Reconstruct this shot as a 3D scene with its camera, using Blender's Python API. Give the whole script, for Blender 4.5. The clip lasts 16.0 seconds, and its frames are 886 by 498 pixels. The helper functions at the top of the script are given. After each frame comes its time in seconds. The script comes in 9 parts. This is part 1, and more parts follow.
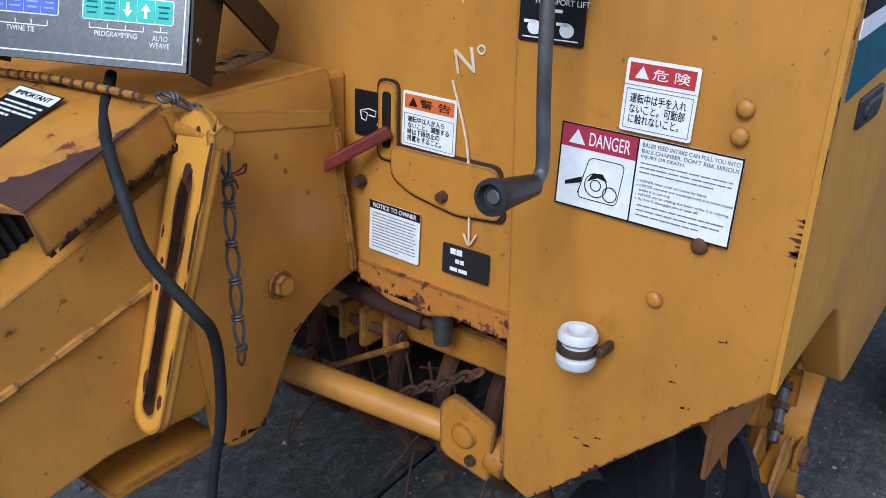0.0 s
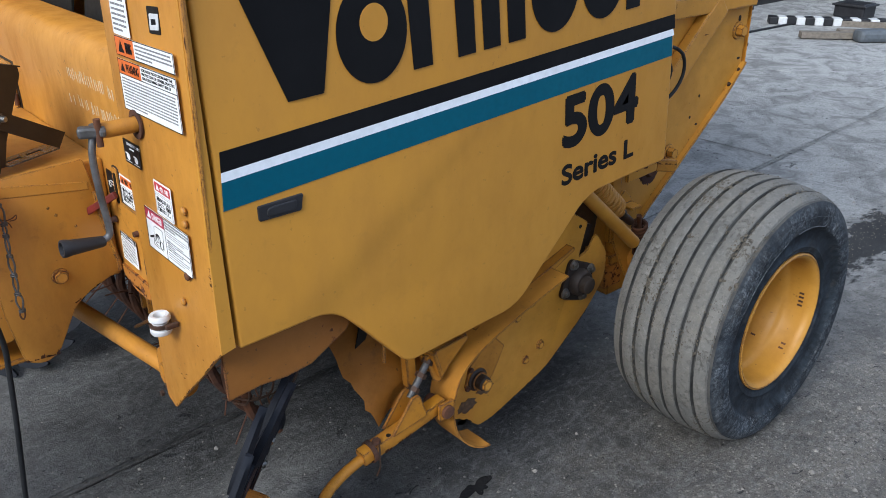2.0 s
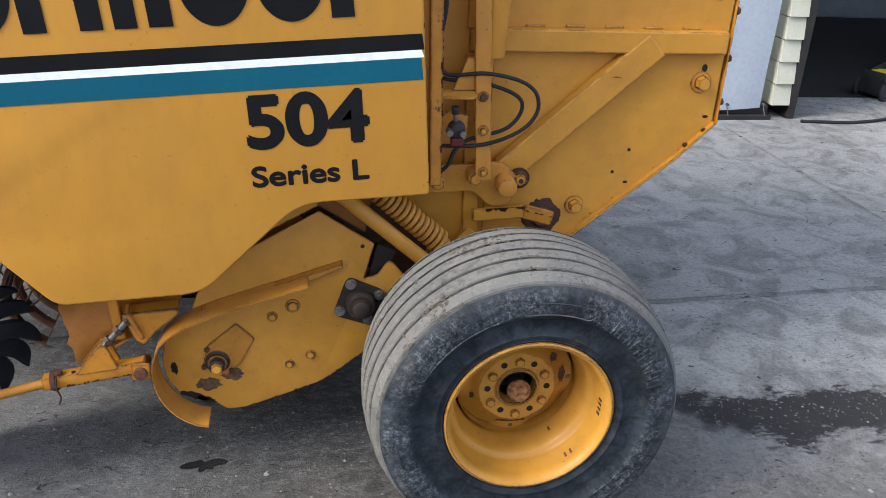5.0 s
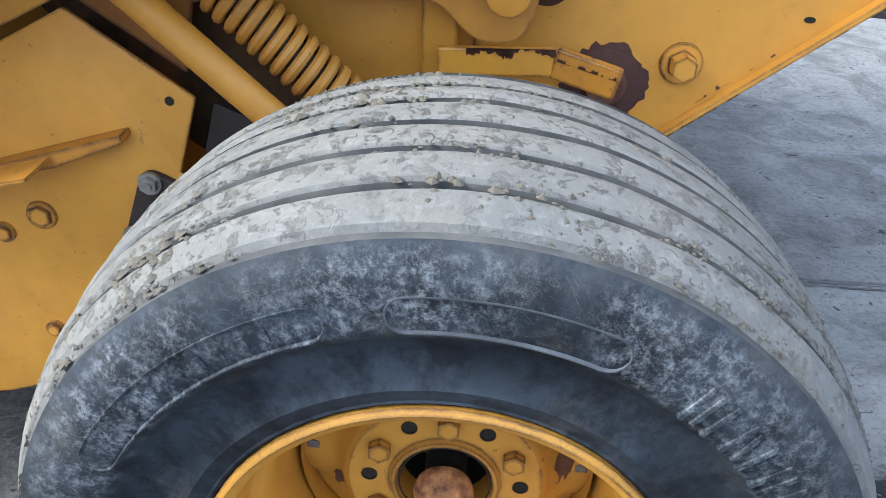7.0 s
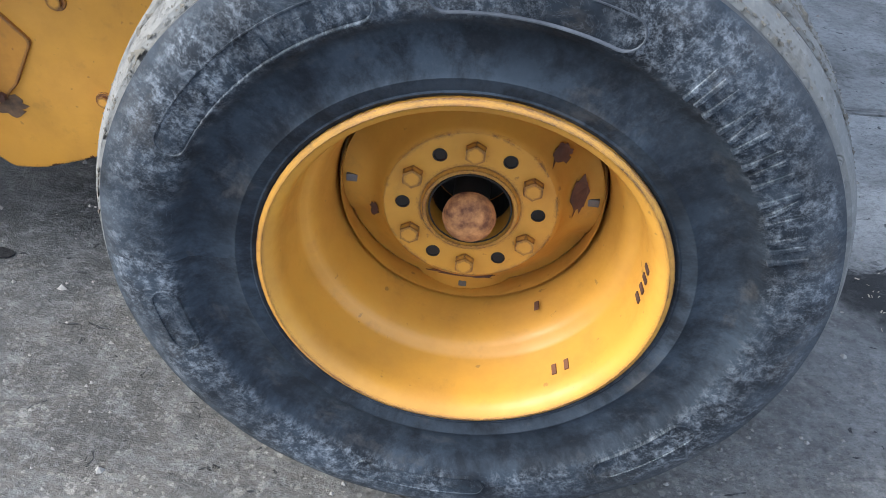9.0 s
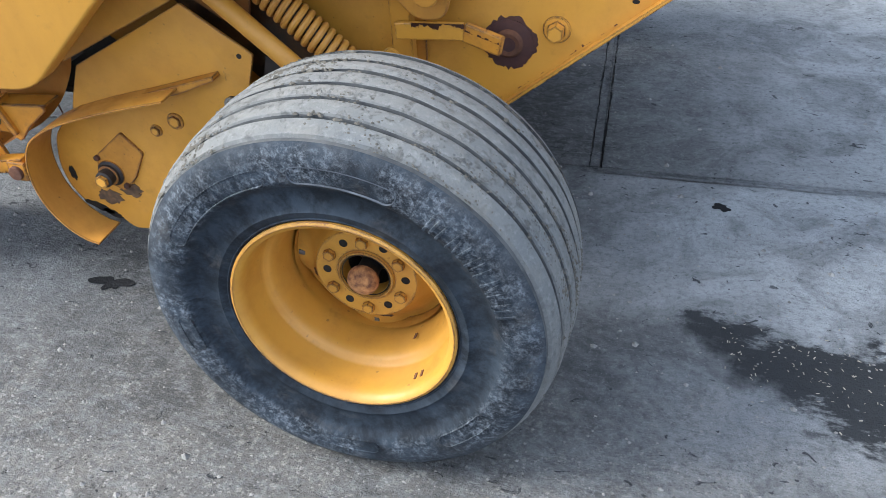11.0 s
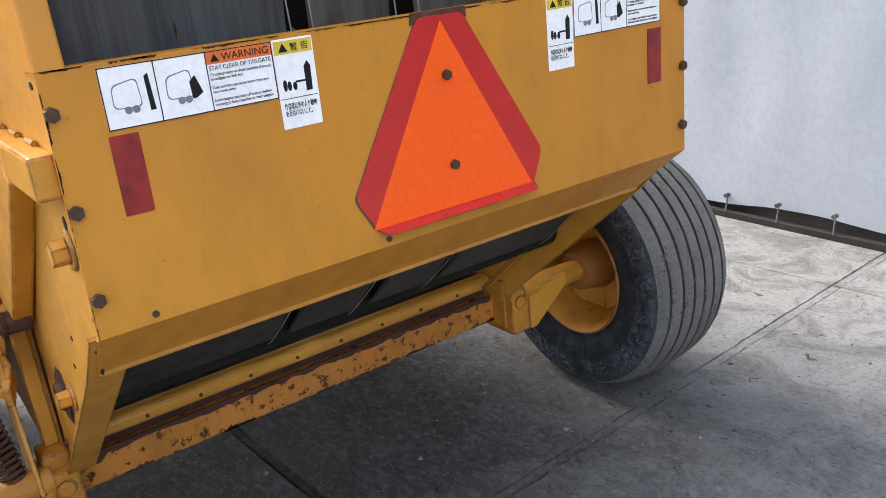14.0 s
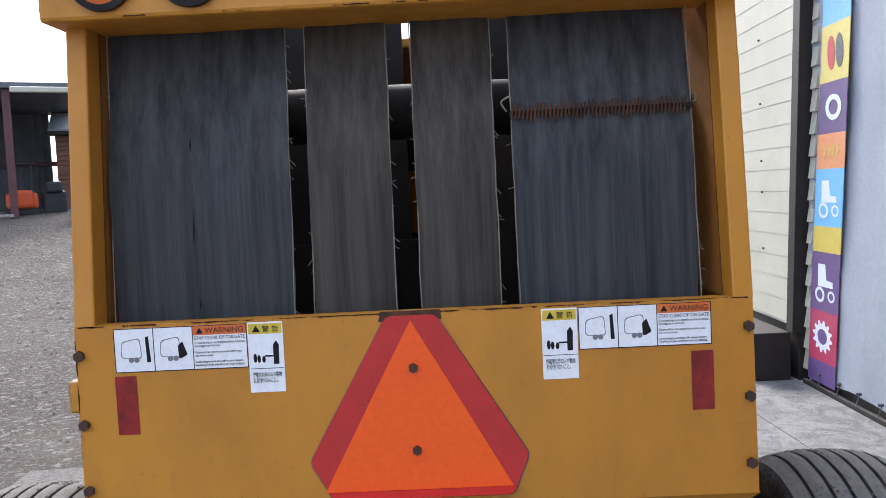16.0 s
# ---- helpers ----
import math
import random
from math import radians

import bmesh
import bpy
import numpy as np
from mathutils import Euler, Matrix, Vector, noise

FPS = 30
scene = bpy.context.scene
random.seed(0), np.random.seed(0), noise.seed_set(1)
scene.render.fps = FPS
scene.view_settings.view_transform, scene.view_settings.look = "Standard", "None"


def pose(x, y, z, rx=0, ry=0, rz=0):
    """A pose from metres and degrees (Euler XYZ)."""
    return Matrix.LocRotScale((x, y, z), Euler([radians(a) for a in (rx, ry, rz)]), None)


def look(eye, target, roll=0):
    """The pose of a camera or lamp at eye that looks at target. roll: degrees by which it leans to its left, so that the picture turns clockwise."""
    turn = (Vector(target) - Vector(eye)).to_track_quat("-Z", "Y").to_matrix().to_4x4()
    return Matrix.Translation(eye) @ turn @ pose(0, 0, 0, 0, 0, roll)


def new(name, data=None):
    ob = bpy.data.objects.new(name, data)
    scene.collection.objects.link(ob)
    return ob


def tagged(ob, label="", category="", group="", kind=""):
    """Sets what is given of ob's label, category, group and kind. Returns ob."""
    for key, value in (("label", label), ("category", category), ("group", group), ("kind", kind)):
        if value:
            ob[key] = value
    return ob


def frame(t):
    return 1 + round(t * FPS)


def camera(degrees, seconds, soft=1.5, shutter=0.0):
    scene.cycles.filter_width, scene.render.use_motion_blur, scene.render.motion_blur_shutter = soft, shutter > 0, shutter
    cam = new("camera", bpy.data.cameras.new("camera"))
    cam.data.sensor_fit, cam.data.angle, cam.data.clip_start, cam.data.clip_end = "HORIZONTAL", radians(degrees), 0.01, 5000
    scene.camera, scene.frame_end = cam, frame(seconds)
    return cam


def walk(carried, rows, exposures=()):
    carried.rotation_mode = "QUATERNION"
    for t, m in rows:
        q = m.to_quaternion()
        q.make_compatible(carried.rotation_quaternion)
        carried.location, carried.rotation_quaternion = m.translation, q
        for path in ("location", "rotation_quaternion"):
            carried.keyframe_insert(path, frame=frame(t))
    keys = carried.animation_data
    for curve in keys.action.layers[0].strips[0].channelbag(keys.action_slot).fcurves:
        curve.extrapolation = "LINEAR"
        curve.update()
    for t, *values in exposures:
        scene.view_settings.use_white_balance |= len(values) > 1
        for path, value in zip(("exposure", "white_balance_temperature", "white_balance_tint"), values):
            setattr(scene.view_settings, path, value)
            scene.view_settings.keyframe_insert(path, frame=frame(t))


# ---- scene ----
cam = camera(55.4, 16.0, soft=0.6)
PATH = [
    (0, (-0.784, -0.148, 1.183), (0.715, 0.938, 0.426), 2.1),
    (0.5, (-0.918, -0.33, 1.354), (0.587, 0.711, 0.547), 2.3),
    (1, (-0.909, -0.631, 1.469), (0.505, 0.504, 0.625), 0.9),
    (1.5, (-0.723, -0.913, 1.54), (0.614, 0.307, 0.688), 1.9),
    (2, (-0.598, -1.251, 1.585), (0.595, 0.117, 0.747), 0.2),
    (2.5, (-0.43, -1.488, 1.624), (0.436, 0.092, 0.756), -0.3),
    (3, (-0.169, -1.68, 1.663), (0.564, -0.038, 0.788), 2.4),
    (3.5, (0.105, -1.92, 1.68), (0.763, -0.231, 0.835), 1.3),
    (4, (0.401, -2.028, 1.681), (0.975, -0.301, 0.853), 0.5),
    (4.2, (0.516, -2.049, 1.687), (1.08, -0.317, 0.862), 1.6),
    (6.3, (1.485, -1.21, 1.241), (1.405, 0.548, 0.29), 2.2),
    (6.5, (1.499, -1.072, 1.181), (1.422, 0.668, 0.198), 2.4),
    (7, (1.514, -0.791, 1.028), (1.454, 0.927, 0.006), 3.9),
    (7.5, (1.524, -0.692, 0.989), (1.469, 1.009, -0.062), 6.3),
    (8, (1.512, -0.711, 0.966), (1.464, 0.941, -0.16), 6.2),
    (8.5, (1.515, -0.801, 0.938), (1.452, 0.791, -0.271), 5.4),
    (8.7, (1.513, -0.859, 0.932), (1.458, 0.704, -0.315), 5.1),
    (10.8, (1.884, -1.293, 1.344), (1.516, 0.223, 0.092), -1.2),
    (11, (1.992, -1.299, 1.381), (1.545, 0.219, 0.159), -1.9),
    (11.5, (2.235, -1.184, 1.413), (1.49, 0.288, 0.282), -7.5),
    (12, (2.54, -1.013, 1.435), (1.646, 0.454, 0.411), -8.1),
    (12.5, (2.738, -0.832, 1.426), (1.598, 0.519, 0.489), -5.9),
    (13, (2.913, -0.523, 1.433), (1.579, 0.723, 0.616), -5.5),
    (13.5, (3.163, -0.173, 1.42), (1.734, 1.039, 0.721), -6.5),
    (14, (3.324, 0.088, 1.408), (1.782, 1.166, 0.73), -5.7),
    (14.5, (3.473, 0.332, 1.46), (1.765, 1.165, 0.837), -3.7),
    (15, (3.684, 0.601, 1.474), (1.79, 1.08, 1.047), -5.1),
    (15.5, (3.748, 0.827, 1.479), (1.775, 0.957, 1.174), -4.5),
    (16, (3.71, 1.021, 1.521), (1.715, 0.988, 1.388), -2.8),
]
EXPOSURES = ((0.0, -0.10, 5550, 9), (0.5, -0.06, 5650, 8), (1.0, 0.0, 5750, 7), (1.5, 0.12, 5950, 7), (2.0, 0.26, 6150, 7), (2.5, 0.48, 6450, 8), (3.5, 0.64, 6800, 9), (4.2, 0.70, 6900, 10), (6.3, 1.36, 6200, 7), (7.0, 1.58, 6150, 6), (7.5, 1.58, 6200, 7), (8.7, 1.54, 6150, 7), (10.8, 1.46, 6150, 6), (11.5, 1.40, 6200, 6), (12.0, 0.98, 6850, 8), (12.5, 1.12, 6900, 9), (13.0, 1.18, 6650, 9), (13.5, 1.3, 6950, 11), (14.5, 1.5, 7600, 13), (15.0, 1.13, 7700, 14), (15.5, 0.95, 7250, 14), (16.0, 1.08, 6650, 14))
walk(cam, [(t, look(eye, target, roll)) for t, eye, target, roll in PATH], EXPOSURES)

# ---- light ----
SKY_STRENGTH, SUN_STRENGTH = 0.15, 2.6
world = bpy.data.worlds.new("overcast_sky")
scene.world = world
world.use_nodes = True
wn, wl = world.node_tree.nodes, world.node_tree.links
sky = wn.new("ShaderNodeTexSky")
sky.sky_type = "NISHITA"
sky.sun_disc = False
sky.sun_elevation, sky.sun_rotation = radians(37), radians(254)
sky.air_density, sky.dust_density, sky.ozone_density = 1.0, 6.0, 1.0
grey = wn.new("ShaderNodeHueSaturation")
grey.inputs["Saturation"].default_value = 0.5
wl.new(sky.outputs["Color"], grey.inputs["Color"])
cloud = wn.new("ShaderNodeMix")
cloud.data_type = "RGBA"
cloud.inputs[0].default_value = 0.75
cloud.inputs[7].default_value = (4.6, 5.6, 7.6, 1)
wl.new(grey.outputs["Color"], cloud.inputs[6])
wl.new(cloud.outputs[2], wn["Background"].inputs["Color"])
wn["Background"].inputs["Strength"].default_value = SKY_STRENGTH
sun_data = bpy.data.lights.new("sun", "SUN")
sun_data.energy, sun_data.angle, sun_data.color = SUN_STRENGTH, radians(28), (1.0, 0.99, 0.98)
sun = new("sun", sun_data)
sun.matrix_world = look((-5.8, -1.7, 4.6), (0, 0, 0))

# ---- materials ----


def material(name):
    m = bpy.data.materials.new(name)
    m.use_nodes = True
    return m, m.node_tree.nodes, m.node_tree.links, m.node_tree.nodes["Principled BSDF"]


def noise_at(n, l, scale, detail=4.0, rough=0.55, stretch=(1, 1, 1), shift=0.0):
    """A noise field in metres of the object's own space."""
    tc = n.new("ShaderNodeTexCoord")
    mp = n.new("ShaderNodeMapping")
    mp.inputs["Scale"].default_value = stretch
    mp.inputs["Location"].default_value = (shift, shift * 0.7, shift * 1.3)
    nz = n.new("ShaderNodeTexNoise")
    nz.inputs["Scale"].default_value, nz.inputs["Detail"].default_value = scale, detail
    nz.inputs["Roughness"].default_value = rough
    l.new(tc.outputs["Object"], mp.inputs["Vector"])
    l.new(mp.outputs["Vector"], nz.inputs["Vector"])
    return nz.outputs["Fac"]


def swirl_at(n, l, scale, detail=6.0, rough=0.6, twist=1.5, stretch=(1, 1, 1), shift=0.0, turn=0.0):
    """A twisted noise field, for stains and trowel marks."""
    tc = n.new("ShaderNodeTexCoord")
    mp = n.new("ShaderNodeMapping")
    mp.inputs["Scale"].default_value = stretch
    mp.inputs["Rotation"].default_value = (0, 0, radians(turn))
    mp.inputs["Location"].default_value = (shift, shift * 0.6, shift * 1.1)
    nz = n.new("ShaderNodeTexNoise")
    nz.inputs["Scale"].default_value, nz.inputs["Detail"].default_value = scale, detail
    nz.inputs["Roughness"].default_value, nz.inputs["Distortion"].default_value = rough, twist
    l.new(tc.outputs["Object"], mp.inputs["Vector"])
    l.new(mp.outputs["Vector"], nz.inputs["Vector"])
    return nz.outputs["Fac"]


def cells_at(n, l, scale, shift=0.0, wobble=0.0):
    """Random cells: the distance to the nearest centre and two random values a cell."""
    tc = n.new("ShaderNodeTexCoord")
    mp = n.new("ShaderNodeMapping")
    mp.inputs["Location"].default_value = (shift, shift * 0.6, shift * 1.1)
    l.new(tc.outputs["Object"], mp.inputs["Vector"])
    src = mp.outputs["Vector"]
    if wobble:
        nz = n.new("ShaderNodeTexNoise")
        nz.inputs["Scale"].default_value = scale * 1.3
        l.new(src, nz.inputs["Vector"])
        add = n.new("ShaderNodeVectorMath")
        add.operation = "MULTIPLY_ADD"
        add.inputs[1].default_value = (wobble, wobble, wobble)
        l.new(nz.outputs["Color"], add.inputs[0])
        l.new(src, add.inputs[2])
        src = add.outputs[0]
    vo = n.new("ShaderNodeTexVoronoi")
    vo.inputs["Scale"].default_value = scale
    l.new(src, vo.inputs["Vector"])
    sp = n.new("ShaderNodeSeparateColor")
    l.new(vo.outputs["Color"], sp.inputs["Color"])
    return vo.outputs["Distance"], sp.outputs[0], sp.outputs[1]


def ramp(n, l, src, lo, hi):
    r = n.new("ShaderNodeMapRange")
    r.inputs["From Min"].default_value, r.inputs["From Max"].default_value = lo, hi
    l.new(src, r.inputs["Value"])
    return r.outputs["Result"]


def mix(n, l, fac, a, b):
    x = n.new("ShaderNodeMix")
    x.data_type = "RGBA"
    if isinstance(fac, float):
        x.inputs[0].default_value = fac
    else:
        l.new(fac, x.inputs[0])
    for i, v in ((6, a), (7, b)):
        if isinstance(v, tuple):
            x.inputs[i].default_value = (*v, 1)
        else:
            l.new(v, x.inputs[i])
    return x.outputs[2]


def math_node(n, l, op, a, b):
    x = n.new("ShaderNodeMath")
    x.operation = op
    for i, v in ((0, a), (1, b)):
        if isinstance(v, (int, float)):
            x.inputs[i].default_value = v
        else:
            l.new(v, x.inputs[i])
    return x.outputs[0]


def bump(n, l, bsdf, height, strength, dist=0.002):
    b = n.new("ShaderNodeBump")
    b.inputs["Strength"].default_value, b.inputs["Distance"].default_value = strength, dist
    l.new(height, b.inputs["Height"])
    l.new(b.outputs["Normal"], bsdf.inputs["Normal"])


def surface(name, col, col2=None, scale=6.0, rough=0.5, metal=0.0, grain=60.0, relief=0.1, dist=0.002, stretch=(1, 1, 1), spec=0.4):
    """A plain worn surface: two tones in large patches, fine grain in relief and gloss."""
    m, n, l, b = material(name)
    col2 = col2 or tuple(c * 0.8 for c in col)
    big = ramp(n, l, noise_at(n, l, scale, 5, 0.6, stretch), 0.35, 0.65)
    fine = noise_at(n, l, grain, 4, 0.6, stretch, 3.1)
    c = mix(n, l, big, col, col2)
    c = mix(n, l, math_node(n, l, "MULTIPLY", ramp(n, l, fine, 0.4, 0.75), 0.35), c, tuple(x * 0.7 for x in col2))
    l.new(c, b.inputs["Base Color"])
    b.inputs["Metallic"].default_value = metal
    b.inputs["Specular IOR Level"].default_value = spec
    l.new(math_node(n, l, "ADD", math_node(n, l, "MULTIPLY", fine, 0.25), rough - 0.12), b.inputs["Roughness"])
    bump(n, l, b, fine, relief, dist)
    return m


def paint(name, col, rust=0.0, dirt=0.3, rough=0.42, faded=None, streak=False, edge=0.0, chip_size=11.0):
    """Old machine paint: faded patches, grime, chips that show rust, a little orange peel."""
    m, n, l, b = material(name)
    faded = faded or tuple(min(1, c * 1.12 + 0.02) for c in col)
    col, faded = tuple(c * 0.88 for c in col), tuple(c * 0.88 for c in faded)
    big = ramp(n, l, noise_at(n, l, 2.6, 4, 0.55), 0.35, 0.7)
    c = mix(n, l, big, col, faded)
    tone = ramp(n, l, noise_at(n, l, 1.3, 3, 0.5, shift=23.0), 0.35, 0.68)
    c = mix(n, l, math_node(n, l, "MULTIPLY", tone, 0.25 + 0.5 * dirt), c, tuple(x * k for x, k in zip(col, (0.80, 0.70, 0.6))))
    grime = ramp(n, l, noise_at(n, l, 9.0, 7, 0.68, (1, 1, 0.45) if streak else (1, 1, 1), 1.7), 0.42, 0.74)
    c = mix(n, l, math_node(n, l, "MULTIPLY", grime, dirt), c, (0.22, 0.085, 0.014))
    soot = ramp(n, l, noise_at(n, l, 24.0, 8, 0.72, shift=6.3), 0.58, 0.78)
    c = mix(n, l, math_node(n, l, "MULTIPLY", soot, dirt * 0.9), c, (0.10, 0.055, 0.025))
    speck = ramp(n, l, noise_at(n, l, 75.0, 3, 0.5, shift=5.0), 0.70, 0.73)
    c = mix(n, l, math_node(n, l, "MULTIPLY", speck, min(0.8, 1.1 * dirt)), c, (0.06, 0.035, 0.02))
    roughness = math_node(n, l, "ADD", math_node(n, l, "MULTIPLY", grime, 0.25), rough)
    if rust > 0:
        patch = noise_at(n, l, chip_size, 8, 0.7, shift=9.0)
        lo = 0.74 - 0.22 * rust
        chips = ramp(n, l, patch, lo, lo + 0.025)
        halo = ramp(n, l, patch, lo - 0.06, lo)
        rc = mix(n, l, ramp(n, l, noise_at(n, l, 45.0, 5, 0.6, shift=2.0), 0.35, 0.65), (0.16, 0.05, 0.018), (0.05, 0.02, 0.012))
        c = mix(n, l, math_node(n, l, "MULTIPLY", halo, 0.35), c, (0.30, 0.12, 0.03))
        c = mix(n, l, chips, c, rc)
        roughness = math_node(n, l, "ADD", roughness, math_node(n, l, "MULTIPLY", chips, 0.4))
        h = math_node(n, l, "SUBTRACT", math_node(n, l, "MULTIPLY", noise_at(n, l, 120.0, 2, 0.5), 0.25), chips)
        bump(n, l, b, h, 0.35, 0.0015)
    else:
        bump(n, l, b, noise_at(n, l, 90.0, 2, 0.5), 0.05, 0.001)
    if edge > 0:
        bev = n.new("ShaderNodeBevel")
        bev.samples = 4
        bev.inputs["Radius"].default_value = 0.005 + 0.003 * edge
        geo = n.new("ShaderNodeNewGeometry")
        dot = n.new("ShaderNodeVectorMath")
        dot.operation = "DOT_PRODUCT"
        l.new(bev.outputs["Normal"], dot.inputs[0])
        l.new(geo.outputs["Normal"], dot.inputs[1])
        e = math_node(n, l, "SUBTRACT", 1.0, dot.outputs["Value"])
        worn = math_node(n, l, "ADD", e, math_node(n, l, "MULTIPLY", noise_at(n, l, 28.0, 6, 0.7, shift=13.0), 0.62))
        chip = ramp(n, l, worn, 0.51 - 0.17 * edge, 0.535 - 0.17 * edge)
        chip = math_node(n, l, "MULTIPLY", chip, ramp(n, l, e, 0.012, 0.035))
        c = mix(n, l, chip, c, mix(n, l, ramp(n, l, noise_at(n, l, 60.0, 4, 0.6, shift=3.3), 0.4, 0.6), (0.10, 0.035, 0.016), (0.035, 0.018, 0.012)))
    l.new(c, b.inputs["Base Color"])
    l.new(roughness, b.inputs["Roughness"])
    b.inputs["Specular IOR Level"].default_value = 0.42
    return m


YEL = (0.60, 0.270, 0.038)
M_PANEL = paint("yellow_moulded_panel", (0.61, 0.286, 0.038), 0.0, 0.20, 0.40, (0.64, 0.304, 0.044), True)
M_REAR = paint("yellow_rear_sheet", (0.63, 0.262, 0.026), 0.0, 0.30, 0.40, (0.66, 0.280, 0.030), True)
M_YEL = paint("yellow_enamel", YEL, 0.14, 0.5, 0.36, streak=True, edge=0.6)
M_YEL_CLEAN = paint("yellow_enamel_clean", (0.62, 0.287, 0.032), 0.09, 0.32, 0.38, edge=0.72)
M_YEL_WORN = paint("yellow_enamel_worn", (0.55, 0.235, 0.020), 0.50, 0.65, 0.48, edge=1.1)
M_RIM = paint("yellow_rim_enamel", (0.56, 0.275, 0.036), 0.16, 0.42, 0.44, edge=0.8)
# rust and dirt, with the shade of its recesses darkening the base colour
M_SHEET = paint("rusty_shaded_sheet", (0.32, 0.120, 0.016), 0.40, 0.8, 0.55, edge=1.0)
M_PICKSIDE = paint("battered_orange_sheet", (0.60, 0.250, 0.032), 0.22, 0.55, 0.5)
M_SPRING = paint("dull_spring_enamel", (0.56, 0.262, 0.036), 0.16, 0.5, 0.42)
M_STRAP = paint("chipped_yellow_strap", (0.70, 0.33, 0.035), 0.30, 0.25, 0.42, edge=1.25)
M_RUSTBEAM = paint("rusted_yellow_beam", (0.58, 0.22, 0.025), 0.78, 0.55, 0.55, edge=0.9, chip_size=38.0)
M_RUST = surface("rust", (0.13, 0.05, 0.022), (0.045, 0.022, 0.016), 14, 0.85, 0, 90, 0.4)
M_RUST_ORANGE = surface("bright_orange_rust", (0.46, 0.21, 0.075), (0.12, 0.045, 0.02), 75, 0.9, 0, 120, 0.5)
M_CHIP = surface("chipped_bare_rust", (0.030, 0.016, 0.012), (0.085, 0.032, 0.016), 30, 0.85, 0, 120, 0.4, spec=0.2)
M_RUST_PURPLE = surface("dark_primer_rust", (0.048, 0.020, 0.018), (0.08, 0.031, 0.020), 18, 0.75, 0, 80, 0.3)
M_BLACK = surface("black_plastic", (0.016, 0.016, 0.018), (0.028, 0.028, 0.032), 12, 0.45, 0, 150, 0.08, spec=0.3)
M_BOXSTEEL = surface("dark_brown_steel", (0.024, 0.018, 0.015), (0.040, 0.028, 0.021), 9, 0.55, 0, 90, 0.1)
M_RUBBER = surface("black_rubber_hose", (0.011, 0.012, 0.014), (0.024, 0.025, 0.027), 15, 0.6, 0, 260, 0.4, spec=0.22)
M_STEEL = surface("bare_steel", (0.36, 0.35, 0.33), (0.22, 0.21, 0.2), 20, 0.42, 0.9, 110, 0.15)
M_GREYSTEEL = surface("worn_grey_steel", (0.16, 0.16, 0.165), (0.09, 0.085, 0.08), 25, 0.5, 0.6, 110, 0.2)
M_CAST = surface("dark_cast_iron", (0.022, 0.018, 0.016), (0.045, 0.030, 0.022), 22, 0.6, 0.2, 110, 0.25)
M_GREASE = surface("brown_grease", (0.155, 0.085, 0.040), (0.060, 0.034, 0.020), 60, 0.75, 0, 140, 0.5, 0.003)
M_DARKBOLT = surface("dark_bolt", (0.06, 0.04, 0.03), (0.10, 0.05, 0.03), 30, 0.6, 0.4, 120, 0.2)
M_WHITEPL = surface("white_nylon", (0.68, 0.69, 0.70), (0.58, 0.585, 0.585), 20, 0.4, 0, 90, 0.05)
M_DECAL_BLACK = surface("black_decal", (0.006, 0.006, 0.007), (0.010, 0.010, 0.011), 5, 0.5, 0, 60, 0.02, spec=0.12)
M_DECAL_WHITE = surface("white_decal", (0.86, 0.89, 0.93), (0.80, 0.83, 0.87), 5, 0.45, 0, 60, 0.02)
M_DECAL_TEAL = surface("teal_decal", (0.002, 0.085, 0.135), (0.003, 0.095, 0.145), 5, 0.45, 0, 60, 0.02, spec=0.2)
M_LABEL = surface("white_label", (0.88, 0.89, 0.89), (0.82, 0.83, 0.83), 25, 0.4, 0, 120, 0.03)
M_RED = surface("red_label", (0.52, 0.045, 0.05), (0.45, 0.04, 0.045), 20, 0.4, 0, 90, 0.02)
M_PINK = surface("crimson_label", (0.42, 0.035, 0.075), (0.36, 0.03, 0.06), 20, 0.4, 0, 90, 0.02)
M_ORANGE_L = surface("orange_label", (0.75, 0.17, 0.035), (0.65, 0.14, 0.03), 20, 0.4, 0, 90, 0.02)
M_YEL_L = surface("yellow_label", (0.70, 0.52, 0.06), (0.62, 0.45, 0.05), 20, 0.4, 0, 90, 0.02)
M_INK = surface("black_ink", (0.012, 0.012, 0.014), None, 20, 0.5, 0, 90, 0.02, spec=0.2)
M_INK_GREY = surface("grey_ink", (0.22, 0.22, 0.23), None, 20, 0.5, 0, 90, 0.02)
M_CHALK = surface("chalk", (0.78, 0.70, 0.55), (0.62, 0.46, 0.24), 40, 0.9, 0, 200, 0.1)
M_RED_REFL = surface("dark_red_reflector", (0.32, 0.022, 0.020), (0.17, 0.014, 0.012), 30, 0.35, 0, 160, 0.1)
M_SMV_RED = surface("red_retroreflective_border", (0.58, 0.032, 0.028), (0.50, 0.028, 0.025), 20, 0.3, 0, 160, 0.05)
M_SMV_OR = surface("fluorescent_orange", (1.0, 0.115, 0.008), (0.98, 0.11, 0.008), 6, 0.4, 0, 100, 0.02)
M_REDLEVER = surface("worn_red_paint", (0.20, 0.025, 0.018), (0.12, 0.02, 0.015), 22, 0.5, 0, 90, 0.15)
M_LCD = surface("grey_display_glass", (0.27, 0.30, 0.30), (0.23, 0.26, 0.26), 9, 0.22, 0.6, 40, 0.002)
M_BLUE_L = surface("blue_keys", (0.07, 0.13, 0.60), None, 20, 0.4, 0, 60, 0.02)
M_GREEN_L = surface("green_keys", (0.03, 0.55, 0.43), None, 20, 0.4, 0, 60, 0.02)
M_LOGO_Y = surface("yellow_print", (0.75, 0.55, 0.04), None, 20, 0.45, 0, 60, 0.02)
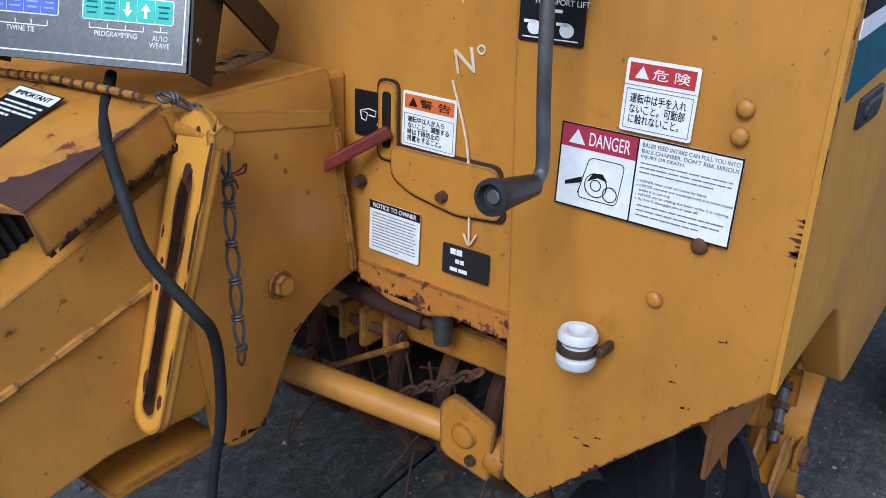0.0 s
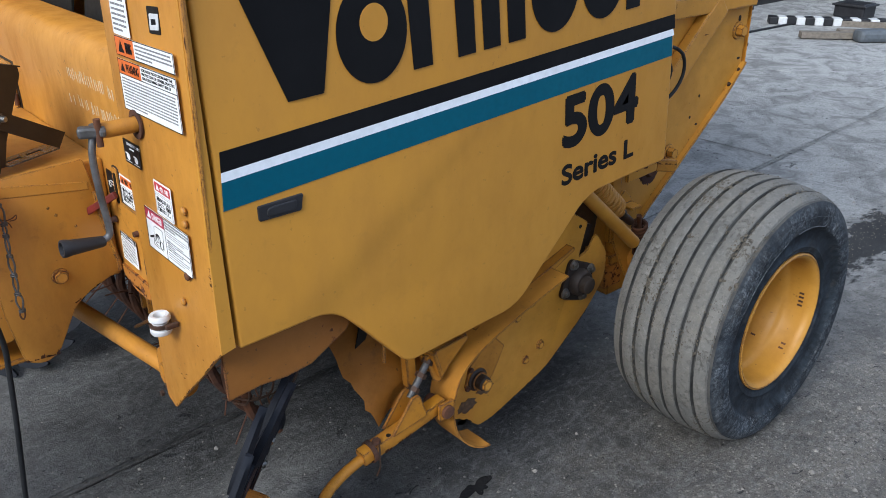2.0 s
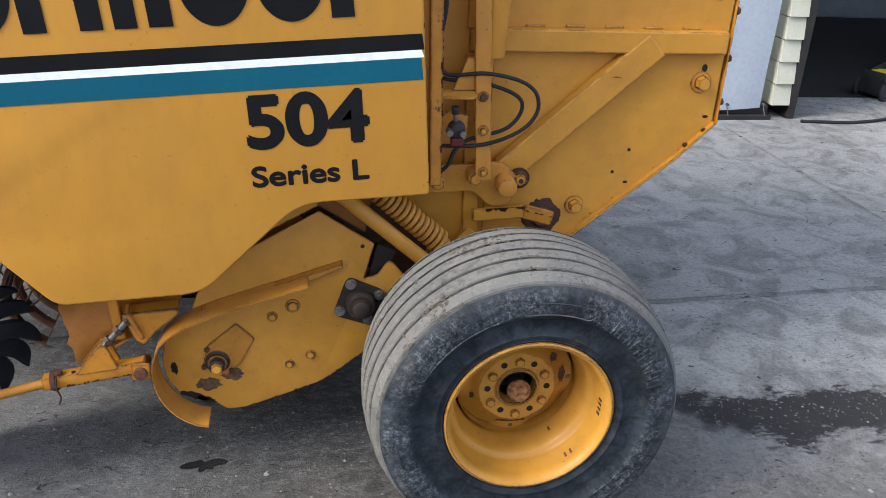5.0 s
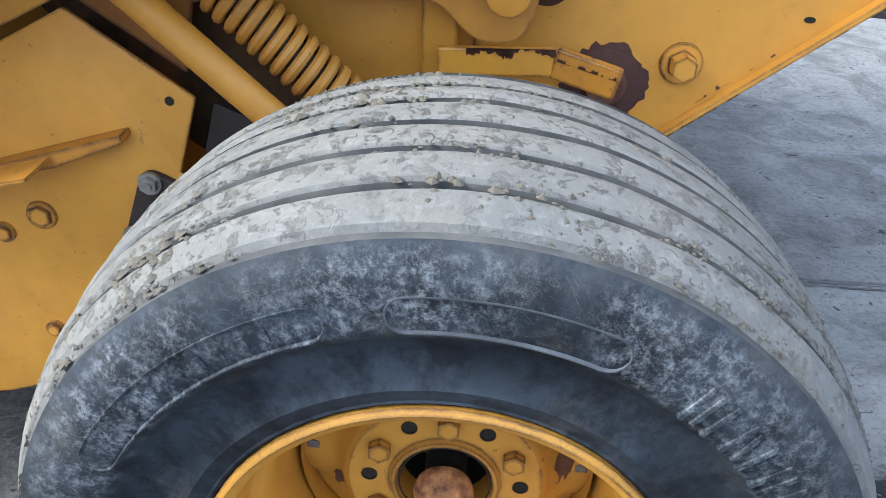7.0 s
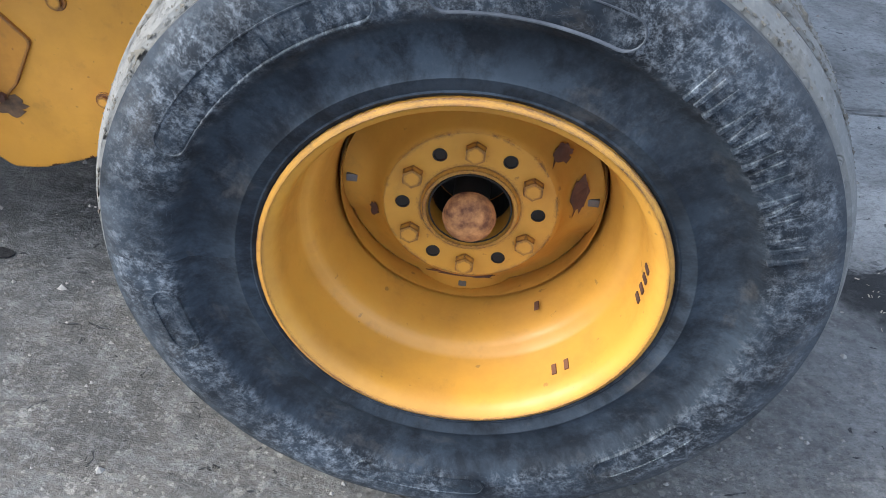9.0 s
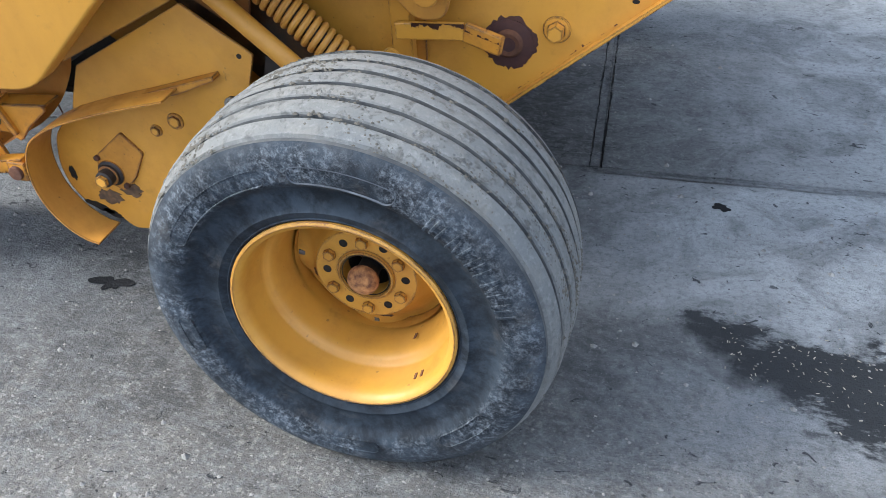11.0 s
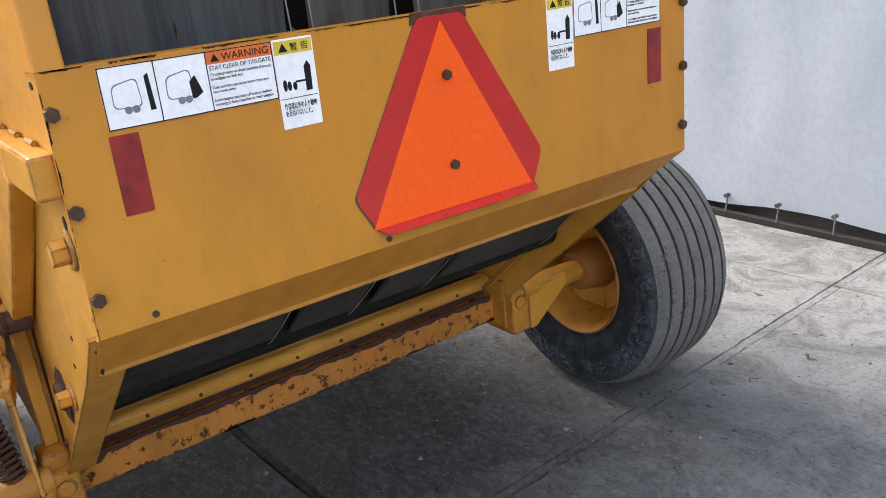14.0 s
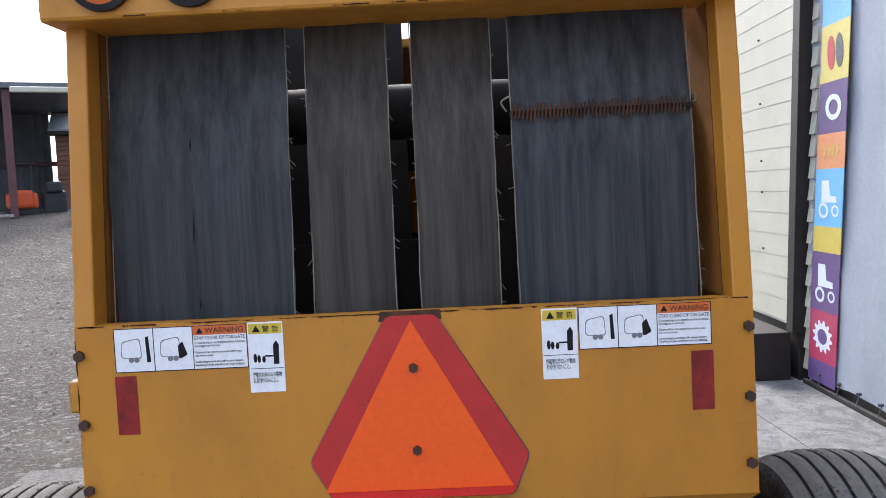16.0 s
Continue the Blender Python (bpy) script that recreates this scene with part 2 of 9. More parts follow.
M_HYD_RED = surface("red_cap", (0.15, 0.018, 0.014), None, 20, 0.4, 0, 60, 0.02)
# near-black paint whose base colour holds the shade of the spring gap
M_GAPDARK = paint("gap_dark_sheet", (0.030, 0.020, 0.012), 0.30, 0.7, 0.55, (0.045, 0.028, 0.014))
# near-black inner steel; in holes and gaps this colour is their shade
M_DARKINSIDE = surface("dark_steel_and_shade", (0.014, 0.013, 0.012), (0.026, 0.022, 0.018), 8, 0.6, 0.2, 60, 0.2, spec=0.2)


def belt_material(name, dark, pale, dust):
    m, n, l, b = material(name)
    streaks = ramp(n, l, noise_at(n, l, 34.0, 7, 0.72, (1, 1, 0.03)), 0.36, 0.64)
    c = mix(n, l, streaks, tuple(x * 0.72 for x in dark), tuple(x * 1.15 for x in pale))
    dusty = ramp(n, l, noise_at(n, l, 2.2, 5, 0.6, (1, 1, 0.6), 4.0), 0.45, 0.75)
    c = mix(n, l, math_node(n, l, "MULTIPLY", dusty, dust), c, (0.125, 0.105, 0.088))
    scuff = ramp(n, l, noise_at(n, l, 90.0, 5, 0.7, (1, 1, 0.12), 8.0), 0.58, 0.70)
    c = mix(n, l, math_node(n, l, "MULTIPLY", scuff, 0.30), c, (0.16, 0.15, 0.14))
    l.new(c, b.inputs["Base Color"])
    b.inputs["Roughness"].default_value = 0.66
    b.inputs["Specular IOR Level"].default_value = 0.25
    weave = n.new("ShaderNodeTexWave")
    weave.inputs["Scale"].default_value = 220.0
    weave.bands_direction = "Z"
    h = math_node(n, l, "ADD", math_node(n, l, "MULTIPLY", weave.outputs["Fac"], 0.3), streaks)
    bump(n, l, b, h, 0.15, 0.001)
    return m


M_BELT = belt_material("worn_rubber_belt", (0.082, 0.087, 0.096), (0.130, 0.133, 0.139), 0.30)
M_BELT_BROWN = belt_material("dusty_rubber_belt", (0.104, 0.093, 0.082), (0.155, 0.137, 0.118), 0.55)


def tyre_material(name, dusty):
    """Rubber with grey dust and dried mud, more on the tread."""
    m, n, l, b = material(name)
    cloud = ramp(n, l, noise_at(n, l, 7.0, 7, 0.65), 0.38, 0.68)
    fine = noise_at(n, l, 85.0, 6, 0.7, shift=4.0)
    if dusty:
        times = lambda a, k: math_node(n, l, "MULTIPLY", a, k)
        soft = ramp(n, l, noise_at(n, l, 4.0, 4, 0.5), 0.35, 0.65)
        c = mix(n, l, soft, (0.118, 0.116, 0.108), (0.158, 0.151, 0.136))
        bare = ramp(n, l, swirl_at(n, l, 6.0, 7, 0.66, 1.0, shift=2.0), 0.50, 0.64)
        c = mix(n, l, times(bare, 0.28), c, (0.090, 0.096, 0.102))
        mud = ramp(n, l, noise_at(n, l, 11.0, 9, 0.72, shift=12.0), 0.50, 0.66)
        c = mix(n, l, times(mud, 0.38), c, (0.205, 0.183, 0.150))
        # crescent nicks and flakes left by gravel
        where = ramp(n, l, noise_at(n, l, 9.0, 4, 0.55, shift=9.0), 0.46, 0.62)
        nick = None
        for scale, shift, off in ((62.0, 3.0, 0.0010), (105.0, 7.0, 0.0007)):
            d1, r1, r2 = cells_at(n, l, scale, shift)
            d2 = cells_at(n, l, scale, shift + off)[0]
            arc = times(times(ramp(n, l, d1, 0.46, 0.40), ramp(n, l, d2, 0.40, 0.45)), ramp(n, l, r1, 0.45, 0.50))
            nick = arc if nick is None else math_node(n, l, "MAXIMUM", nick, arc)
        nick = times(nick, where)
        clumps = times(ramp(n, l, noise_at(n, l, 62.0, 8, 0.74, shift=3.0), 0.54, 0.60), ramp(n, l, noise_at(n, l, 5.0, 5, 0.6, shift=29.0), 0.40, 0.62))
        c = mix(n, l, times(clumps, 0.50), c, (0.072, 0.064, 0.052))
        c = mix(n, l, times(nick, 0.72), c, (0.066, 0.066, 0.065))
        c = mix(n, l, times(ramp(n, l, noise_at(n, l, 150.0, 5, 0.65, shift=7.0), 0.50, 0.72), 0.30), c, (0.075, 0.075, 0.073))
        c = mix(n, l, times(ramp(n, l, fine, 0.52, 0.70), 0.45), c, (0.25, 0.242, 0.225))
        b.inputs["Roughness"].default_value = 0.92
        h = math_node(n, l, "ADD", times(fine, 0.7), math_node(n, l, "ADD", times(clumps, 0.9), times(mud, 0.6)))
        bump(n, l, b, math_node(n, l, "SUBTRACT", h, nick), 0.8, 0.0025)
    else:
        # scuffs run across the sidewall, in turns about the axle
        tc = n.new("ShaderNodeTexCoord")
        sep = n.new("ShaderNodeSeparateXYZ")
        l.new(tc.outputs["Object"], sep.inputs["Vector"])
        dx, dz = math_node(n, l, "SUBTRACT", sep.outputs["X"], 1.51), math_node(n, l, "SUBTRACT", sep.outputs["Z"], 0.388)
        ang = math_node(n, l, "MULTIPLY", math_node(n, l, "ARCTAN2", dz, dx), 0.3)
        rad = math_node(n, l, "SQRT", math_node(n, l, "ADD", math_node(n, l, "MULTIPLY", dx, dx), math_node(n, l, "MULTIPLY", dz, dz)), 0.0)

        def round_noise(scale, sa, sr, detail, rough, shift):
            cmb = n.new("ShaderNodeCombineXYZ")
            l.new(math_node(n, l, "MULTIPLY", ang, sa), cmb.inputs[0])
            l.new(math_node(n, l, "MULTIPLY", rad, sr), cmb.inputs[1])
            cmb.inputs[2].default_value = shift
            nz = n.new("ShaderNodeTexNoise")
            nz.inputs["Scale"].default_value, nz.inputs["Detail"].default_value, nz.inputs["Roughness"].default_value = scale, detail, rough
            l.new(cmb.outputs[0], nz.inputs["Vector"])
            return nz.outputs["Fac"]

        c = mix(n, l, cloud, (0.011, 0.015, 0.020), (0.032, 0.042, 0.054))
        haze = ramp(n, l, round_noise(9.0, 1.0, 0.8, 5, 0.55, 2.0), 0.42, 0.68)
        c = mix(n, l, math_node(n, l, "MULTIPLY", haze, 0.20), c, (0.055, 0.066, 0.080))
        soot = ramp(n, l, round_noise(22.0, 1.0, 0.9, 8, 0.7, 15.0), 0.42, 0.60)
        c = mix(n, l, math_node(n, l, "MULTIPLY", soot, 0.85), c, (0.006, 0.007, 0.009))
        earth = ramp(n, l, round_noise(13.0, 0.7, 1.2, 7, 0.7, 25.0), 0.56, 0.70)
        c = mix(n, l, math_node(n, l, "MULTIPLY", earth, 0.5), c, (0.075, 0.068, 0.060))
        band = math_node(n, l, "MULTIPLY", ramp(n, l, rad, 0.284, 0.296), ramp(n, l, rad, 0.362, 0.350))
        rub = ramp(n, l, round_noise(75.0, 1.1, 0.9, 12, 0.86, 5.0), 0.48, 0.64)
        thread = math_node(n, l, "ABSOLUTE", math_node(n, l, "SUBTRACT", swirl_at(n, l, 34.0, 4, 0.6, 2.2, shift=14.0), 0.5), 0.0)
        hair = ramp(n, l, thread, 0.016, 0.004)
        where = math_node(n, l, "MULTIPLY", ramp(n, l, round_noise(9.0, 1.0, 0.3, 4, 0.55, 8.0), 0.38, 0.60), math_node(n, l, "ADD", math_node(n, l, "MULTIPLY", band, 0.9), 0.08))
        c = mix(n, l, math_node(n, l, "MULTIPLY", math_node(n, l, "MULTIPLY", rub, where), 0.85), c, (0.29, 0.31, 0.33))
        c = mix(n, l, math_node(n, l, "MULTIPLY", math_node(n, l, "MULTIPLY", hair, band), 0.10), c, (0.26, 0.28, 0.31))
        dust = math_node(n, l, "MULTIPLY", ramp(n, l, rad, 0.322, 0.362), ramp(n, l, round_noise(26.0, 1.0, 0.7, 7, 0.7, 31.0), 0.36, 0.62))
        c = mix(n, l, math_node(n, l, "MULTIPLY", dust, 0.28), c, (0.120, 0.125, 0.130))
        b.inputs["Roughness"].default_value = 0.72
        b.inputs["Specular IOR Level"].default_value = 0.18
        bump(n, l, b, fine, 0.25, 0.002)
    l.new(c, b.inputs["Base Color"])
    return m


M_TREAD = tyre_material("dusty_tread_rubber", True)
M_WALL = tyre_material("scuffed_sidewall_rubber", False)
M_GROOVE = surface("dark_groove_rubber", (0.034, 0.035, 0.036), (0.080, 0.078, 0.073), 24, 0.88, 0, 90, 0.3)

# ---- helpers for meshes ----


def part(name, bm, mat, parent=None, label="", smooth=False):
    """Links a bmesh as one mesh object under its thing."""
    me = bpy.data.meshes.new(name)
    bmesh.ops.recalc_face_normals(bm, faces=bm.faces)
    bm.to_mesh(me)
    bm.free()
    for mm in mat if isinstance(mat, (list, tuple)) else [mat]:
        me.materials.append(mm)
    if smooth:
        me.shade_smooth()
        me.set_sharp_from_angle(angle=radians(38))
    ob = new(name, me)
    if parent:
        ob.parent = parent
        ob.matrix_parent_inverse = Matrix.Identity(4)
    if label:
        ob["label"] = label
    return ob


def thing(name, label, category, group="", kind="", at=(0, 0, 0)):
    ob = new(name)
    ob.empty_display_size = 0.1
    ob.location = at
    return tagged(ob, label, category, group, kind)


def B():
    return bmesh.new()


def soften(bm, faces_or_geom, width, seg=2):
    edges = [e for e in bm.edges if len(e.link_faces) == 2 and e.calc_face_angle(0) > 0.5]
    if width and edges:
        bmesh.ops.bevel(bm, geom=edges, offset=width, segments=seg, profile=0.5, affect="EDGES", clamp_overlap=True)


def join(bm, other):
    me = bpy.data.meshes.new("tmp")
    other.to_mesh(me)
    other.free()
    bm.from_mesh(me)
    bpy.data.meshes.remove(me)
    return bm


def box(lo, hi, bevel=0.003, turn=None, seg=2):
    """A box between two corners with rounded edges; turn: a matrix about its centre."""
    bm = B()
    c = [(a + b) / 2 for a, b in zip(lo, hi)]
    bmesh.ops.create_cube(bm, size=1, matrix=Matrix.Diagonal((*[abs(b - a) for a, b in zip(lo, hi)], 1)))
    soften(bm, None, bevel, seg)
    bmesh.ops.transform(bm, matrix=Matrix.Translation(c) @ (turn or Matrix.Identity(4)), verts=bm.verts)
    return bm


def slab(points, axis, a, b, bevel=0.0, seg=2):
    """A flat outline (two coordinates a point) made thick from a to b along an axis."""
    bm = B()
    put = {"x": lambda u, v, w: (w, u, v), "y": lambda u, v, w: (u, w, v), "z": lambda u, v, w: (u, v, w)}[axis]
    f = bm.faces.new([bm.verts.new(put(u, v, a)) for u, v in points])
    r = bmesh.ops.extrude_face_region(bm, geom=[f])
    d = Vector(put(0, 0, b)) - Vector(put(0, 0, a))
    bmesh.ops.translate(bm, vec=d, verts=[g for g in r["geom"] if isinstance(g, bmesh.types.BMVert)])
    bmesh.ops.recalc_face_normals(bm, faces=bm.faces)
    soften(bm, None, bevel, seg)
    return bm


def rounded(points, radius, n=5):
    """An outline with its corners rounded; radius: one for all, or one a corner."""
    out = []
    k = len(points)
    for i, p in enumerate(points):
        r = radius[i] if isinstance(radius, (list, tuple)) else radius
        p, a, b = Vector(p), Vector(points[i - 1]), Vector(points[(i + 1) % k])
        u, v = (a - p), (b - p)
        t = min(r, u.length * 0.48, v.length * 0.48)
        if t < 1e-5:
            out.append(tuple(p))
            continue
        s, e = p + u.normalized() * t, p + v.normalized() * t
        for j in range(n + 1):
            w = j / n
            out.append(tuple(s * (1 - w) ** 2 + p * 2 * w * (1 - w) + e * w * w))
    return out


def frame_to(p0, p1):
    p0, p1 = Vector(p0), Vector(p1)
    return Matrix.Translation(p0) @ (p1 - p0).to_track_quat("Z", "Y").to_matrix().to_4x4(), (p1 - p0).length


def rod(p0, p1, r, r1=None, seg=20, bevel=0.0):
    """A round bar between two points."""
    bm = B()
    m, h = frame_to(p0, p1)
    bmesh.ops.create_cone(bm, cap_ends=True, segments=seg, radius1=r, radius2=r if r1 is None else r1, depth=h,
                          matrix=m @ Matrix.Translation((0, 0, h / 2)))
    soften(bm, None, bevel, 2) if bevel else None
    return bm


def beam(p0, p1, w, h, bevel=0.004, roll=0.0):
    """A square tube between two points; w across, h in the upright direction."""
    p0, p1 = Vector(p0), Vector(p1)
    d = (p1 - p0).normalized()
    side = d.cross(Vector((0, 0, 1)))
    side = side.normalized() if side.length > 1e-3 else Vector((0, 1, 0))
    up = side.cross(d)
    m = Matrix((side, up, d)).transposed().to_4x4()
    m.translation = (p0 + p1) / 2
    bm = B()
    bmesh.ops.create_cube(bm, size=1, matrix=Matrix.Diagonal((w, h, (p1 - p0).length, 1)))
    soften(bm, None, bevel, 2)
    bmesh.ops.transform(bm, matrix=m @ Matrix.Rotation(radians(roll), 4, "Z"), verts=bm.verts)
    return bm


def smooth_path(points, steps=8):
    """A path that glides through the points."""
    p = [Vector(q) for q in points]
    p = [2 * p[0] - p[1], *p, 2 * p[-1] - p[-2]]
    out = []
    for i in range(1, len(p) - 2):
        a, b, c, d = p[i - 1:i + 3]
        for j in range(steps):
            t = j / steps
            out.append(0.5 * (2 * b + (c - a) * t + (2 * a - 5 * b + 4 * c - d) * t * t + (3 * b - a - 3 * c + d) * t ** 3))
    return [*out, p[-2]]


def tube(points, r, seg=10, steps=8, closed=False):
    """A round hose or wire along points; r: one radius, or one from start to end."""
    path = smooth_path(points, steps) if steps else [Vector(q) for q in points]
    bm = B()
    rings = []
    side = None
    for i, p in enumerate(path):
        d = (path[min(i + 1, len(path) - 1)] - path[max(i - 1, 0)]).normalized()
        if side is None:
            side = d.orthogonal().normalized()
        side = (side - d * side.dot(d)).normalized()
        up = d.cross(side)
        rr = r if isinstance(r, float) else r[0] + (r[1] - r[0]) * i / (len(path) - 1)
        rings.append([bm.verts.new(p + rr * (math.cos(a) * side + math.sin(a) * up)) for a in (2 * math.pi * k / seg for k in range(seg))])
    for a, b in zip(rings, rings[1:]):
        for k in range(seg):
            bm.faces.new((a[k], a[(k + 1) % seg], b[(k + 1) % seg], b[k]))
    bm.faces.new(rings[0]), bm.faces.new(rings[-1])
    return bm


def lathe(profile, seg=64, m=None, mats=None, closed=False):
    """A profile of (radius, height) turned about z; mats: a material index for each step of the profile."""
    bm = B()
    rings = [[bm.verts.new((r * math.cos(2 * math.pi * k / seg), r * math.sin(2 * math.pi * k / seg), h)) for k in range(seg)] for r, h in profile]
    pairs = list(zip(rings, rings[1:])) + ([(rings[-1], rings[0])] if closed else [])
    for i, (a, b) in enumerate(pairs):
        for k in range(seg):
            f = bm.faces.new((a[k], a[(k + 1) % seg], b[(k + 1) % seg], b[k]))
            if mats:
                f.material_index = mats[i]
    bmesh.ops.transform(bm, matrix=m or Matrix.Identity(4), verts=bm.verts)
    return bm


def hexbolt(at, way, r=0.011, h=0.008, washer=0.0, shank=0.0):
    """A hexagon head with its washer, looking along way."""
    m, _ = frame_to(at, Vector(at) + Vector(way))
    bm = B()
    bmesh.ops.create_cone(bm, cap_ends=True, segments=6, radius1=r, radius2=r * 0.96, depth=h, matrix=m @ Matrix.Translation((0, 0, h / 2 + 0.002)))
    if washer:
        bmesh.ops.create_cone(bm, cap_ends=True, segments=20, radius1=washer, radius2=washer * 0.94, depth=0.004, matrix=m @ Matrix.Translation((0, 0, 0.002)))
    if shank:
        bmesh.ops.create_cone(bm, cap_ends=True, segments=12, radius1=r * 0.5, radius2=r * 0.5, depth=shank, matrix=m @ Matrix.Translation((0, 0, h + shank / 2)))
    return bm


def coil(p0, p1, r, wire, turns, seg=8, per=16):
    """A coil spring between two points."""
    m, h = frame_to(p0, p1)
    pts = []
    for i in range(int(turns * per) + 1):
        a = 2 * math.pi * i / per
        pts.append(m @ Vector((r * math.cos(a), r * math.sin(a), h * i / (turns * per))))
    return tube(pts, wire, seg, 0)




def lettering(name, text, m, height, mat, parent, width=0.0, thick=0.0006, align="LEFT", spacing=1.0, bold=0.0, shear=0.0, fat=0.0, split=False):
    """Words as a thin raised mesh, or with split one mesh a letter; m: its pose (x along the words, y up, z out); width: squeezes the words to it."""
    cu = bpy.data.curves.new(name, "FONT")
    cu.body, cu.size, cu.extrude, cu.align_x, cu.space_line = text, 1.0, 0.0005, align, spacing
    cu.offset, cu.shear = bold, shear
    tmp = bpy.data.objects.new("tmp_text", cu)
    scene.collection.objects.link(tmp)
    bpy.context.view_layer.update()
    me = bpy.data.meshes.new_from_object(tmp.evaluated_get(bpy.context.evaluated_depsgraph_get()))
    bpy.data.objects.remove(tmp)
    bpy.data.curves.remove(cu)
    if not me.vertices:
        return None
    lo = [min(v.co[i] for v in me.vertices) for i in range(3)]
    hi = [max(v.co[i] for v in me.vertices) for i in range(3)]
    lines = text.count("\n") + 1
    sy = height / (hi[1] - lo[1]) if lines == 1 else height / (hi[1] - lo[1])
    sx = width / (hi[0] - lo[0]) if width else sy
    shift = lo[0] if align == "LEFT" else (lo[0] + hi[0]) / 2
    me.transform(m @ Matrix.Diagonal((sx, sy, 1, 1)) @ Matrix.Translation((-shift, -lo[1], 0)) )
    if fat:
        bm = B()
        for i, (dx, dy) in enumerate(((0, 0), (fat, 0), (-fat, 0), (0, fat), (0, -fat))):
            other = me.copy()
            other.transform(Matrix.Translation(m.to_3x3() @ Vector((dx, dy, 0.00012 * i))))
            bm.from_mesh(other)
            bpy.data.meshes.remove(other)
        bm.to_mesh(me)
        bm.free()
    me.name = name
    me.materials.append(mat)
    if split:
        return letters(name, me, m, parent)
    ob = new(name, me)
    ob.parent = parent
    return tagged(ob, kind="stuff")


def letters(name, me, m, parent):
    """Each letter of a line of words as a part of its own: its pieces are those that overlap along the line."""
    bm = B()
    bm.from_mesh(me)
    inv, left, spans = m.inverted(), set(bm.verts), []
    while left:
        todo, piece = [left.pop()], set()
        while todo:
            v = todo.pop()
            piece.add(v)
            for e in v.link_edges:
                o = e.other_vert(v)
                if o in left:
                    left.discard(o)
                    todo.append(o)
        xs = [(inv @ v.co).x for v in piece]
        spans.append([min(xs), max(xs), {v.index for v in piece}])
    bm.free()
    spans.sort(key=lambda q: q[0])
    groups = []
    for lo, hi, ids in spans:
        if groups and lo < groups[-1][1] - 0.3 * min(hi - lo, groups[-1][1] - groups[-1][0]):
            groups[-1] = [groups[-1][0], max(hi, groups[-1][1]), groups[-1][2] | ids]
        else:
            groups.append([lo, hi, ids])
    for _, _, ids in groups:
        one = B()
        one.from_mesh(me)
        bmesh.ops.delete(one, geom=[v for v in one.verts if v.index not in ids], context="VERTS")
        mesh = bpy.data.meshes.new(name)
        one.to_mesh(mesh)
        one.free()
        mesh.materials.append(me.materials[0])
        new(name, mesh).parent = parent
    bpy.data.meshes.remove(me)


def face_pose(origin, right, up):
    """A pose whose x runs along right and y along up."""
    x = Vector(right).normalized()
    z = x.cross(Vector(up)).normalized()
    m = Matrix((x, z.cross(x), z)).transposed().to_4x4()
    m.translation = origin
    return m


def flat(m, x0, y0, x1, y1, z=0.0, t=0.0006):
    """A thin rectangle in the plane of a pose."""
    bm = B()
    bmesh.ops.create_cube(bm, size=1, matrix=m @ Matrix.Translation(((x0 + x1) / 2, (y0 + y1) / 2, z + t / 2)) @ Matrix.Diagonal((x1 - x0, y1 - y0, t, 1)))
    return bm


def flat_shape(m, pts, z=0.0, t=0.0006):
    bm = slab(pts, "z", z, z + t)
    bmesh.ops.transform(bm, matrix=m, verts=bm.verts)
    return bm


def ellipse(cx, cy, rx, ry, n=24, a0=0.0, a1=360.0):
    return [(cx + rx * math.cos(radians(a0 + (a1 - a0) * k / n)), cy + ry * math.sin(radians(a0 + (a1 - a0) * k / n))) for k in range(n if a1 - a0 == 360 else n + 1)]


def chips(parent, p0, p1, inward, out, count, depth, seed, mat, longest=0.02):
    """Small ragged chips of bare rust along an edge from p0 to p1."""
    rr = random.Random(seed)
    p0, p1 = Vector(p0), Vector(p1)
    d = (p1 - p0).normalized()
    w, o = Vector(inward), Vector(out).normalized()
    w = (w - d * w.dot(d)).normalized()
    length = (p1 - p0).length
    verts, faces = [], []
    for k in range(count):
        u, half, h = rr.uniform(0, length), longest * rr.uniform(0.08, 0.5), depth * rr.uniform(0.15, 1.0) ** 1.5
        i = len(verts)
        n = 7
        ring = [(-half, 0.0), (half, 0.0)] + [(half * (1 - 2 * (q + 1) / n) + rr.uniform(-0.1, 0.1) * half, h * rr.uniform(0.35, 1.0)) for q in range(n - 1)]
        for a, b in ring:
            verts.append(tuple(p0 + d * min(max(u + a, 0), length) + w * b + o * 0.0007))
        faces.append(tuple(range(i, len(verts))))
    me = bpy.data.meshes.new("chipped_paint")
    me.from_pydata(verts, [], faces)
    me.materials.append(mat)
    ob = new("chipped_paint", me)
    ob.parent = parent
    return tagged(ob, kind="stuff")

# ---- ground ----


